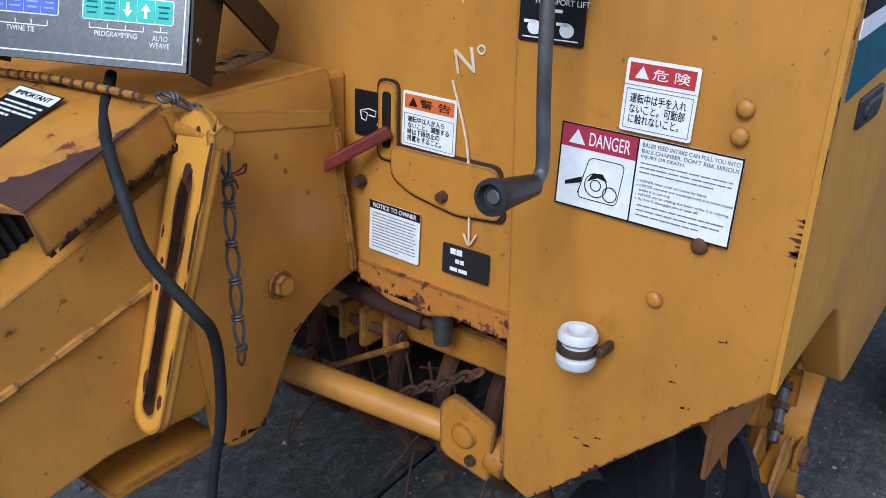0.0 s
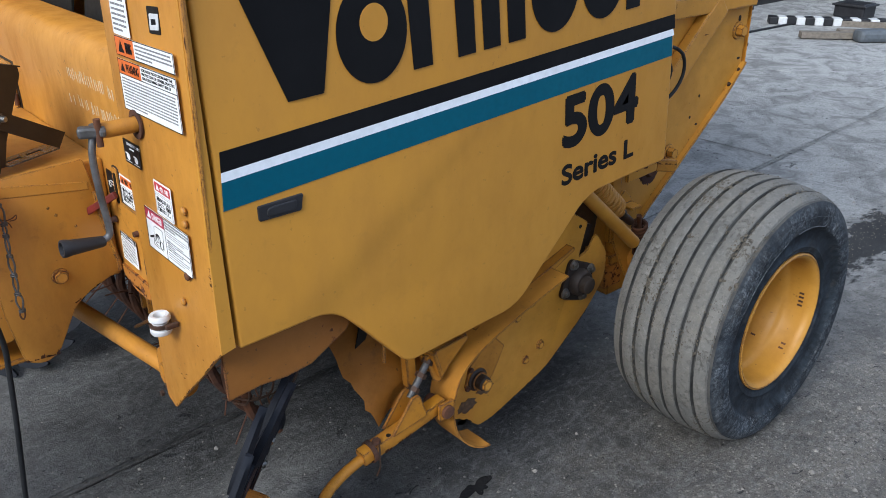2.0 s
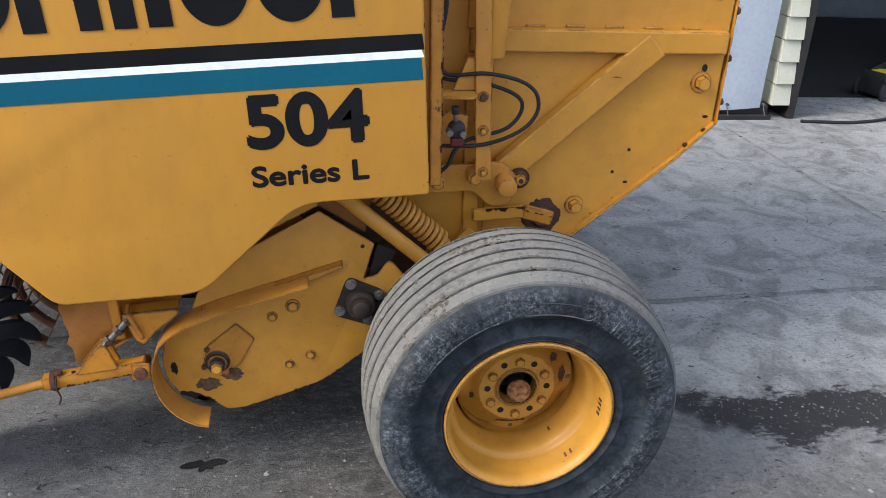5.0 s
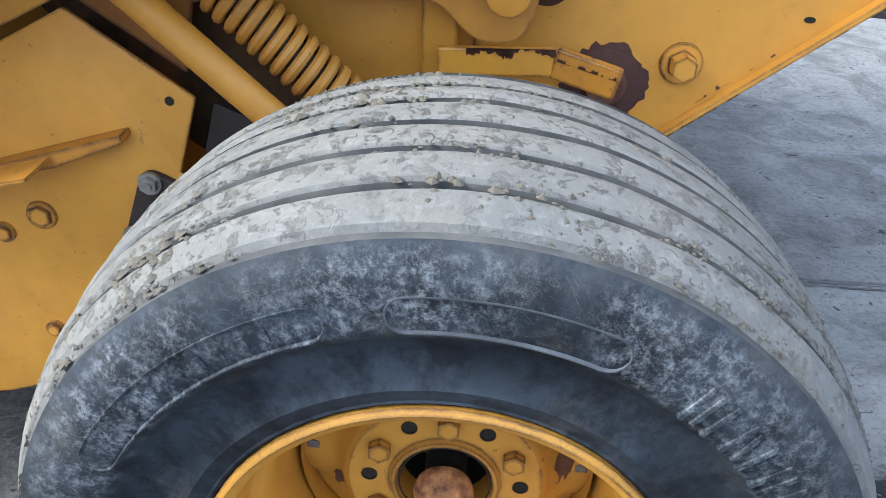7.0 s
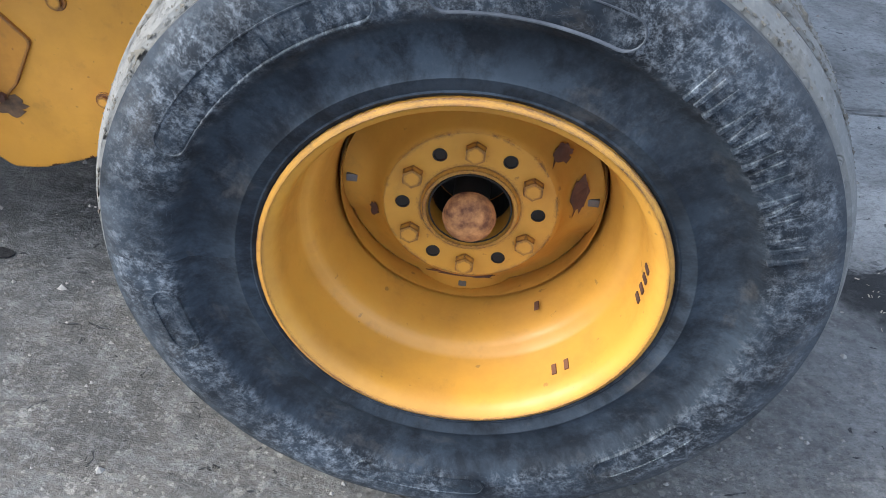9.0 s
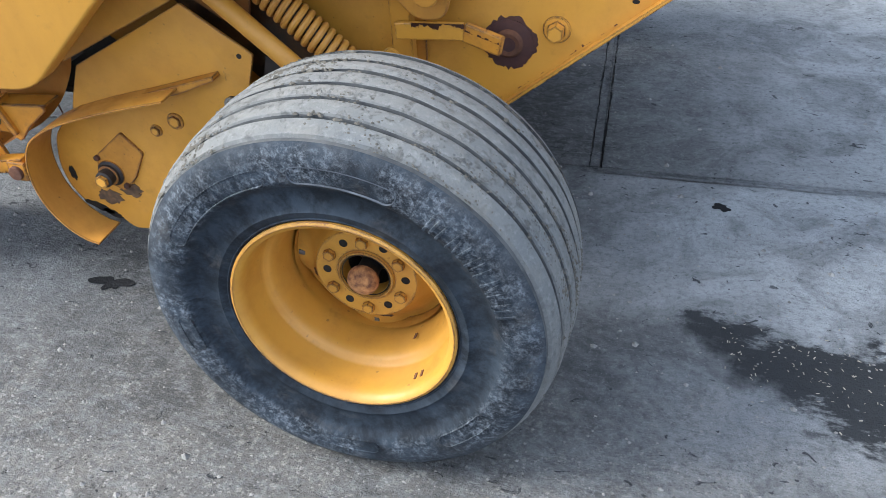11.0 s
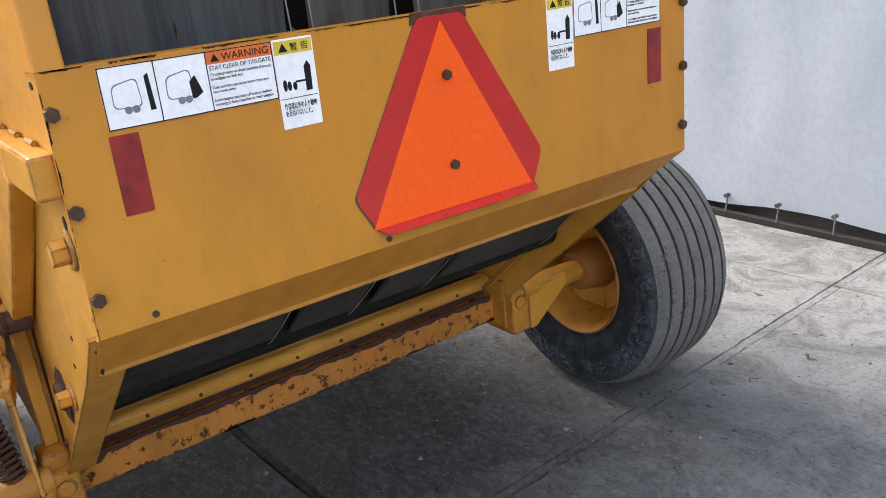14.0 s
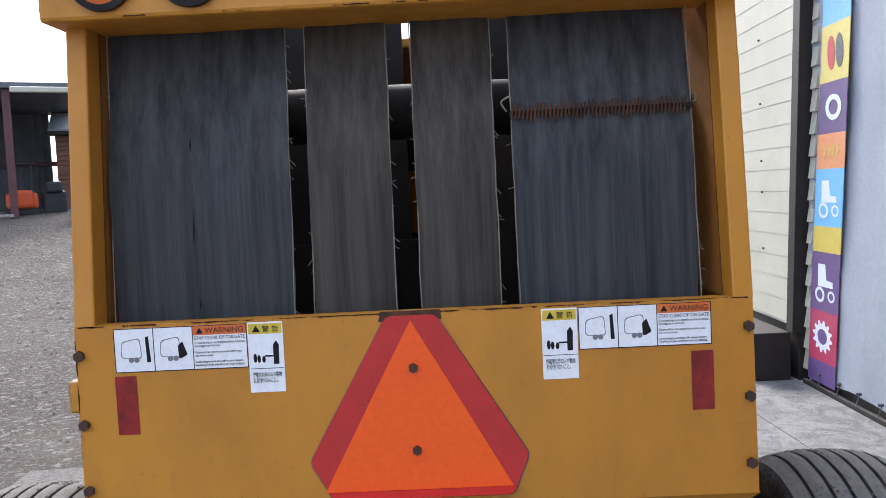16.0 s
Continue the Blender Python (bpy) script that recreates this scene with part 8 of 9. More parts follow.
def picture(parent, m, x0, x1, h, flip):
    """A plain symbol of a machine and a shape beside it."""
    w = x1 - x0
    part("pictogram", flat_shape(m, rounded([(x0 + w * 0.16, h * 0.32), (x0 + w * 0.70, h * 0.30), (x0 + w * 0.66, h * 0.78), (x0 + w * 0.18, h * 0.70)], 0.008), 0.0009, 0.0002), M_INK_GREY, parent)
    part("pictogram", flat_shape(m, rounded([(x0 + w * 0.18, h * 0.335), (x0 + w * 0.68, h * 0.32), (x0 + w * 0.64, h * 0.76), (x0 + w * 0.20, h * 0.68)], 0.008), 0.0011, 0.0002), M_LABEL, parent)
    for cx in (0.42, 0.56):
        part("pictogram", flat_shape(m, ellipse(x0 + w * cx, h * 0.28, w * 0.07, w * 0.07, 12), 0.0013, 0.0002), M_INK_GREY, parent)
    if flip:
        part("pictogram", flat_shape(m, [(x0 + w * 0.82, h * 0.22), (x0 + w * 0.92, h * 0.22), (x0 + w * 0.88, h * 0.82), (x0 + w * 0.80, h * 0.78)], 0.0013, 0.0002), M_INK, parent)
    else:
        part("pictogram", flat_shape(m, [(x0 + w * 0.64, h * 0.28), (x0 + w * 0.72, h * 0.28), (x0 + w * 0.86, h * 0.36), (x0 + w * 0.74, h * 0.66), (x0 + w * 0.62, h * 0.56)], 0.0013, 0.0002), M_INK, parent)


for side in (0, 1):
    y0, y1 = ((0.379, 0.6265), (1.2365, 1.479))[side]
    z0, z1 = ((1.217, 1.299), (1.2215, 1.300))[side]
    sg, m, w, h = rear_sign("warning_label", y0, y1, z0, z1, M_LABEL, "white tailgate warning label with an orange heading")
    c1, c2 = w * 0.295, w * 0.59
    for x0, q0, x1, q1 in ((0, 0, w, 0.0014), (0, h - 0.0014, w, h), (0, 0, 0.0014, h), (w - 0.0014, 0, w, h), (c1, 0, c1 + 0.0014, h), (c2, 0, c2 + 0.0014, h)):
        part("border", flat(m, x0, q0, x1, q1, 0.0009, 0.0003), M_INK, sg)
    head(sg, m, c2 + 0.0014, h - 0.018, w - 0.0014, h - 0.0014, M_ORANGE_L, "WARNING", M_INK)
    lettering("lettering", "STAY CLEAR OF TAILGATE", m @ Matrix.Translation((c2 + 0.004, h - 0.0265, 0.0009)), 0.0062, M_INK, sg, w - c2 - 0.008)
    lettering("lettering", "Crushing injury or death possible if struck\nby tailgate or kick bar.\n \nGate and bar can move faster than you\ncan move away.\n \nLock tailgate and shut off tractor before\nworking in bale chamber or near tailgate.", m @ Matrix.Translation((c2 + 0.004, 0.005, 0.0009)), h - 0.035, M_INK, sg, w - c2 - 0.009)
    picture(sg, m, 0, c1, h, True)
    picture(sg, m, c1, c2, h, False)
    y0, y1 = ((0.6275, 0.693), (1.169, 1.2345))[side]
    sg, m, w, h = rear_sign("caution_label", y0, y1, 1.169, 1.300, M_LABEL, "white Japanese caution label with a yellow heading")
    head(sg, m, 0.002, h - 0.022, w - 0.002, h - 0.003, M_YEL_L, "警 告", M_INK)
    bm = B()
    for cx, hh in ((0.012, 0.018), (0.019, 0.015), (0.028, 0.013)):
        join(bm, flat_shape(m, ellipse(cx, 0.055 + hh * 0.5, 0.0035, hh * 0.5, 8), 0.0009, 0.0003))
    join(bm, flat_shape(m, [(0.046, 0.052), (0.056, 0.052), (0.057, 0.088), (0.052, 0.096), (0.046, 0.088)], 0.0009, 0.0003))
    join(bm, flat(m, 0.03, 0.066, 0.046, 0.069, 0.0009, 0.0003))
    part("pictogram", bm, M_INK, sg)
    lettering("lettering", "作業者以外の人や動物\nを近付けないこと。", m @ Matrix.Translation((0.006, 0.018, 0.0009)), 0.02, M_INK, sg, w - 0.012)
    part("border", flat(m, 0.002, 0.044, w - 0.002, 0.045, 0.0009, 0.0003), M_INK, sg)
    y0, y1 = ((0.376, 0.416), (1.441, 1.4815))[side]
    rear_sign("red_reflector", y0, y1, 1.100, 1.210, M_RED_REFL, "dark red reflective tape strip")

# slow vehicle triangle
ms = face_pose((RXP + 0.004, 0.932, 0.955), (0, 1, 0), (0, 0, 1))
smv_out = [(-0.158, 0.0), (0.172, 0.0), (0.205, 0.078), (0.043, 0.345), (-0.048, 0.345), (-0.202, 0.078)]


def fold(bm, y0=0.019, deg=68):
    """The sign's lower border bent outwards."""
    geo = bm.verts[:] + bm.edges[:] + bm.faces[:]
    bmesh.ops.bisect_plane(bm, geom=geo, plane_co=ms @ Vector((0, y0, 0)), plane_no=ms.to_3x3() @ Vector((0, 1, 0)))
    inv = ms.inverted()
    for v in bm.verts:
        p = inv @ v.co
        p.z += 0.004 * math.sin(p.x * 14 + 1) * max(0.0, 1 - p.y / 0.12) ** 2 + 0.004 * max(0.0, 1 - p.y / 0.1)
        if p.y < y0 - 1e-5:
            d = y0 - p.y
            p.y, p.z = y0 - d * math.cos(radians(deg)), p.z + d * math.sin(radians(deg)) * 1.3
        v.co = ms @ p
    return bm


smv = part("slow_vehicle_sign", fold(flat_shape(ms, rounded(smv_out, 0.012), -0.003, 0.003)), M_SMV_RED, rear_plate, "orange triangle sign with a red border, bent at its lower edge")
part("sign_edge", fold(flat_shape(ms, rounded([(x * 1.012 + 0.0, y * 1.01 - 0.002) for x, y in smv_out], 0.013), -0.0045, 0.0015)), M_GREYSTEEL, smv)
part("orange_field", fold(flat_shape(ms, [(-0.176, 0.0195), (0.174, 0.0195), (0.085, 0.18), (-0.003, 0.336), (-0.089, 0.18)], 0.0002, 0.0008)), M_SMV_OR, smv)
for z in (0.248, 0.094):
    part("bolt", hexbolt((RXP + 0.005, 0.930, 0.955 + z), (1, 0, 0), 0.009, 0.007, 0.0), M_DARKBOLT, smv)
part("mounting_strap", flat_shape(ms, [(-0.062, 0.335), (0.055, 0.335), (0.052, 0.353), (-0.058, 0.353)], -0.006, 0.004), M_RUST, smv)

# posts, header and inner cheeks
def lean(z):
    return RXP - 0.108 * (z - 1.306) if z > 1.306 else RXP


for y0, y1, inner in ((0.306, 0.345, 1), (1.520, 1.558, -1)):
    bm = slab([(lean(1.30), 1.30), (lean(1.93), 1.93), (lean(1.93) - 0.06, 1.93), (lean(1.30) - 0.06, 1.30)], "y", y0, y1, 0.004)
    p = part("tailgate_post", bm, M_REAR, baler, "yellow tailgate corner post")
    yy = y0 if inner < 0 else y1 - 0.006
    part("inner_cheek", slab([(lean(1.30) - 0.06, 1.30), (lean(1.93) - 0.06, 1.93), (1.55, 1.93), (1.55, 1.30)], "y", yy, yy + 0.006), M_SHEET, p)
bm = box((1.99, 0.285, 1.862), (2.172, 1.580, 1.98), 0.008)
header = part("tailgate_header", bm, M_REAR, baler, "yellow tailgate header with round lamps")
for y, mat, lb in ((0.405, M_ORANGE_L, "round amber lamp"), (0.565, M_BLACK, "round dark lamp")):
    mm = Matrix.Translation((2.172, y, 1.935)) @ Matrix.Rotation(radians(90), 4, "Y")
    lamp = part("lamp", lathe([(0.048, 0.0), (0.060, 0.0), (0.060, 0.012), (0.050, 0.016), (0.048, 0.012)], 32, mm, closed=True), M_BLACK, header, lb, True)
    part("lens", lathe([(0.0, 0.018), (0.03, 0.015), (0.049, 0.009), (0.049, 0.0), (0.0, 0.0)], 32, mm), mat, lamp, "", True)

# belts
def belt(y0, y1, seed):
    rr = random.Random(seed)
    n = 24
    bm = B()
    rings = []
    for k in range(n + 1):
        z = 1.10 + (1.95 - 1.10) * k / n
        x = lean(z) - 0.085 - 0.012 * math.sin(k * 0.35)
        e0, e1 = rr.uniform(-0.0015, 0.0015), rr.uniform(-0.0015, 0.0015)
        cols = 6
        rings.append([bm.verts.new((x + 0.004 * math.sin(q * 1.3 + seed), y0 + e0 + (y1 - y0 + e1 - e0) * q / cols, z)) for q in range(cols + 1)])
    for a, b in zip(rings, rings[1:]):
        for q in range(len(a) - 1):
            bm.faces.new((a[q], a[q + 1], b[q + 1], b[q]))
    bmesh.ops.solidify(bm, geom=bm.faces[:], thickness=0.006)
    ob = part("belt", bm, M_BELT_BROWN if seed in (2, 3) else M_BELT, baler, "dark worn rubber bale belt", True)
    bm = B()
    for y in (y0, y1):
        join(bm, tube([(lean(z) - 0.078, y + rr.uniform(-0.001, 0.001), z) for z in [1.12 + 0.05 * k for k in range(17)]], 0.0013, 5, 0))
    for k in range(14):
        y, z = (y0, y1)[rr.random() < 0.6], rr.uniform(1.3, 1.85)
        s = -1 if y == y0 else 1
        join(bm, tube([(lean(z) - 0.078, y, z), (lean(z) - 0.08, y + s * rr.uniform(0.004, 0.012), z + rr.uniform(-0.015, 0.01))], 0.0008, 4, 0))
    tagged(part("frayed_edge", bm, M_FRAY, ob), kind="stuff")
    return ob


M_FRAY = surface("frayed_cord", (0.30, 0.27, 0.22), (0.2, 0.18, 0.15), 40, 0.9, 0, 120, 0.2)
BELTS = [(0.353, 0.703), (0.741, 0.900), (0.948, 1.103), (1.138, 1.486)]
belts = [belt(a, b, i + 1) for i, (a, b) in enumerate(BELTS)]
# laced joint on the last belt
bm = B()
for k in range(46):
    y = 1.138 + 0.34 * k / 46
    z = 1.668 + 0.004 * math.sin(k)
    join(bm, beam((lean(z) - 0.064, y, z - 0.014), (lean(z) - 0.066, y + 0.003, z + 0.014), 0.0024, 0.003, 0))
tagged(part("belt_lacing", bm, M_RUST, belts[3]), "rusty wire lacing across the belt", kind="stuff")
part("belt_seam", box((lean(1.668) - 0.090, 1.136, 1.664), (lean(1.668) - 0.068, 1.488, 1.672), 0.001), M_DARKINSIDE, belts[3])
for pts in (((-0.079, 1.13, 1.672), (-0.074, 1.12, 1.69), (-0.07, 1.135, 1.70)), ((-0.079, 1.485, 1.668), (-0.074, 1.497, 1.68), (-0.07, 1.49, 1.69))):
    part("loose_wire", tube([(lean(1.668) + x, y, z) for x, y, z in pts], 0.002, 5, 4), M_FRAY, belts[3])
for y, z0, z1 in ((0.510, 1.62, 1.655), (0.511, 1.44, 1.50), (0.520, 1.315, 1.34)):
    bm = slab([(y, z0), (y + 0.0025, (z0 + z1) / 2), (y + 0.001, z1), (y - 0.001, (z0 + z1) / 2)], "x", 0.0, 0.0015)
    for v in bm.verts:
        v.co.x += lean(v.co.z) - 0.0775
    part("slit", bm, M_DARKINSIDE, belts[0])
# the roller at z 1.97 is added to hide sky in the belt gaps
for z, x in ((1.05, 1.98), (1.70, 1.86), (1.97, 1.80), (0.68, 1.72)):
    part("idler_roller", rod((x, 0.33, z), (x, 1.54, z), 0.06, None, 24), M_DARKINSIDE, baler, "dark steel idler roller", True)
# lower run of the belts under the tailgate, its shade put into darker rubber
M_BELT_LOW = belt_material("shaded_rubber_belt", (0.022, 0.020, 0.018), (0.042, 0.038, 0.033), 0.4)
for a, b in BELTS:
    bm = slab([(2.055, 0.99), (2.03, 0.88), (1.80, 0.672), (1.71, 0.625), (1.60, 0.566), (1.48, 0.520), (1.478, 0.526), (1.596, 0.572), (1.706, 0.631), (1.795, 0.678), (2.024, 0.886), (2.049, 0.99)], "y", a, b)
    low = part("belt", bm, M_BELT_LOW, baler, "dark worn rubber bale belt")
    tagged(part("frayed_edge", tube([(2.033, b, 0.878), (1.80, b - 0.002, 0.669), (1.71, b + 0.001, 0.622), (1.602, b - 0.003, 0.562)], 0.0011, 5, 3), M_FRAY, low), kind="stuff")
# dark sheets added behind the belts; the chamber's shade is their colour
part("chamber_back", box((1.40, 0.33, 0.75), (1.43, 1.54, 1.40), 0.002), M_DARKINSIDE, baler, "near-black sheet, the bale chamber's inner shade in its colour")
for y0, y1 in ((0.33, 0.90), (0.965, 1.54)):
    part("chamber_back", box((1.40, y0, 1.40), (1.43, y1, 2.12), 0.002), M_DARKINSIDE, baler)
part("chamber_post", box((1.50, 0.955, 1.30), (1.53, 0.975, 1.93), 0.004), M_GREYSTEEL, baler)

# chipped edges along the machine
la, lb, lc = Vector((-0.283, 0.5605, 0.987)), Vector((-0.445, 0.5395, 0.922)), Vector((0.012, -0.004, -0.042))
chips(cover, lb + lc, la + lc, -lc, (0, -1, 0), 34, 0.012, 21, M_CHIP, 0.02)
chips(tongue, (-0.172, 0.5655, 0.557), (-0.245, 0.5655, 0.562), (0, 0, 1), (0, -1, 0), 8, 0.02, 22, M_CHIP, 0.02)
chips(tongue, (-0.04, 0.5655, 0.708), (-0.118, 0.5655, 0.668), (0, 0, 1), (0, -1, 0), 10, 0.006, 23, M_CHIP)
chips(tongue, (-0.255, 0.5715, 0.625), (-0.9, 0.5715, 0.535), (0, 0, 1), (0, -1, 0), 22, 0.008, 24, M_CHIP, 0.03)
chips(post, (1.328, 0.0445, 0.852), (1.296, 0.0445, 1.90), (-1, 0, 0), (0, -1, 0), 46, 0.010, 25, M_CHIP, 0.03)
chips(side_panel, (1.290, -0.0005, 0.85), (1.250, -0.0005, 1.48), (-1, 0, 0), (0, -1, 0), 16, 0.004, 26, M_CHIP, 0.02)
chips(guard, (0.815, GY - 0.0005, 0.146), (1.028, GY - 0.0005, 0.220), (-0.3, 0, 1), (0, -1, 0), 16, 0.006, 27, M_CHIP)
chips(guard, (1.028, GY - 0.0005, 0.220), (1.197, GY - 0.0005, 0.352), (-0.5, 0, 1), (0, -1, 0), 16, 0.006, 28, M_CHIP)
chips(rear_plate, (RXP + 0.0003, 0.305, 1.3055), (RXP + 0.0003, 1.557, 1.3055), (0, 0, -1), (1, 0, 0), 90, 0.004, 29, M_CHIP, 0.05)
chips(rear_plate, (RXP + 0.0003, 0.303, 0.94), (RXP + 0.0003, 0.306, 1.30), (0, 1, 0), (1, 0, 0), 26, 0.004, 30, M_CHIP, 0.03)
chips(tailgate, (1.548, 0.2895, 0.410), (2.058, 0.2895, 0.830), (-0.6, 0, 0.7), (0, -1, 0), 18, 0.003, 31, M_CHIP, 0.04)
chips(tailgate, (1.60, 0.3095, 0.470), (2.05, 0.3095, 0.840), (-0.6, 0, 0.7), (0, -1, 0), 12, 0.006, 38, M_RUST, 0.015)
chips(lever, (1.49, 0.2305, 0.711), (1.60, 0.2285, 0.718), (0, 0, -1), (0, -1, 0), 26, 0.017, 32, M_CHIP, 0.028)
chips(lever, (1.60, 0.2275, 0.704), (1.678, 0.2075, 0.690), (0, 0, 1), (0, -1, 0), 10, 0.008, 39, M_CHIP, 0.014)
chips(tailgate, (1.812, 0.2615, 1.075), (1.848, 0.2615, 1.078), (0, 0, 1), (0, -1, 0), 4, 0.006, 33, M_CHIP, 0.014)
chips(arm, (0.31, 0.0605, 0.289), (0.56, 0.0675, 0.327), (0, 0, 1), (0, -1, 0), 30, 0.009, 34, M_CHIP, 0.018)
chips(arm, (0.31, 0.0605, 0.322), (0.56, 0.0675, 0.360), (0, 0, -1), (0, -1, 0), 14, 0.006, 35, M_CHIP, 0.016)
chips(axle, (1.4805, 0.30, 0.320), (1.4805, 1.56, 0.320), (0, 0, 1), (1, 0, 0), 34, 0.012, 36, M_RUST, 0.07)
chips(header, (2.1725, 0.30, 1.865), (2.1725, 1.57, 1.865), (0, 0, 1), (1, 0, 0), 40, 0.004, 37, M_CHIP, 0.03)
bellows = frame_to((-0.385, 0.700, 0.868), (-0.60, 0.700, 0.800))[0]
ribs = [(0.0, 0.0)] + [((0.060, 0.066)[k % 2], 0.004 + 0.0055 * k) for k in range(38)] + [(0.0, 0.215)]
part("bellows_hose", lathe(ribs, 36, bellows), M_RUBBER, tongue, "thick black ribbed hose under the cover", True)

# belt-like sheets added behind the front wall; the opening's shade is their colour
for y0, y1 in ((0.31, 0.55), (0.57, 0.93), (1.02, 1.30), (1.32, 1.55)):
    part("front_dark_sheet", slab([(0.115, 1.13), (0.24, 1.90), (0.246, 1.90), (0.121, 1.13)], "y", y0, y1), M_DARKINSIDE, baler, "belt-like near-black sheets for the dark opening behind the front wall")

# ---- surroundings ----
M_TARP = surface("white_tarpaulin", (0.70, 0.76, 0.84), (0.63, 0.69, 0.775), 1.6, 0.45, 0, 40, 0.05)
M_SIDING = surface("cream_siding", (0.50, 0.49, 0.39), (0.45, 0.44, 0.345), 3, 0.55, 0, 60, 0.05)
M_DARKTRIM = surface("dark_brown_trim", (0.014, 0.012, 0.011), (0.024, 0.020, 0.018), 6, 0.55, 0, 60, 0.08)
M_SHED = surface("weathered_sheet_iron", (0.13, 0.145, 0.16), (0.08, 0.085, 0.09), 1.2, 0.6, 0.3, 30, 0.1)
M_ORANGE = surface("orange_vehicle_paint", (0.62, 0.09, 0.02), (0.5, 0.07, 0.015), 2, 0.4, 0, 40, 0.03)
M_WOOD = surface("grey_wood", (0.22, 0.19, 0.155), (0.14, 0.12, 0.10), 5, 0.8, 0, 50, 0.2, stretch=(1, 6, 6))
TY = 3.60

wall = tagged(part("wall_north", box((-2.42, TY + 0.10, 0.0), (4.30, TY + 0.30, 4.2), 0.0), M_SIDING), "cream lap-sided shed wall", "wall", kind="structure")
for k in range(26):
    z = 0.10 + 0.155 * k
    for x0, x1 in ((-2.52 + 0.11 * z, -2.43 + 0.11 * z), (4.30, 4.44)):
        part("siding_board", slab([(TY - 0.06, z), (TY - 0.035, z + 0.15), (TY + 0.30, z + 0.15), (TY + 0.30, z)], "x", x0, x1, 0.002), M_SIDING, wall)
tagged(part("door_post", box((4.44, TY - 0.05, 0.0), (4.50, TY + 0.3, 4.2), 0.004), M_DARKTRIM), "dark steel garage door post", "post", kind="structure")

# hanging tarpaulin with ties and base rail
bm = B()
nx, nz = 90, 26
grid = []
for i in range(nx + 1):
    col = []
    for k in range(nz + 1):
        x = -2.40 + 6.62 * i / nx
        z = 0.070 + 3.965 * k / nz
        low = (1 - k / nz) ** 2
        y = TY - 0.03 - 0.022 * math.sin(x * 2.1) * low - 0.02 * noise.noise(Vector((x * 1.3, 0, z * 0.9))) - 0.014 * noise.noise(Vector((x * 5.0, 3, z * 2.2))) * (0.3 + low)
        col.append(bm.verts.new((x, y, z + (0.012 * math.sin(x * 6.2) if k == 0 else 0))))
    grid.append(col)
for i in range(nx):
    for k in range(nz):
        bm.faces.new((grid[i][k], grid[i + 1][k], grid[i + 1][k + 1], grid[i][k + 1]))
bmesh.ops.solidify(bm, geom=bm.faces[:], thickness=0.002)
tarp = tagged(part("tarpaulin", bm, M_TARP, None, "", True), "white tarpaulin hung along the shed wall", "tarpaulin")
rail = tagged(part("base_rail", box((-2.45, TY - 0.085, 0.0), (4.30, TY - 0.055, 0.035), 0.004), M_DARKTRIM), "dark base rail below the tarpaulin", "rail", kind="structure")
# box whose dark colour stands for the shade below the tarpaulin's hem
part("base_gap", box((-2.45, TY - 0.02, 0.0), (4.30, TY + 0.10, 0.095), 0.0), M_DARKTRIM, rail)
for k in range(24):
    x = -2.2 + 0.28 * k
    part("tie", join(rod((x, TY - 0.055, 0.100), (x + 0.01, TY - 0.085, 0.030), 0.004, None, 8), rod((x, TY - 0.075, 0.107), (x, TY - 0.045, 0.107), 0.010, None, 12)), M_GREYSTEEL, tarp)

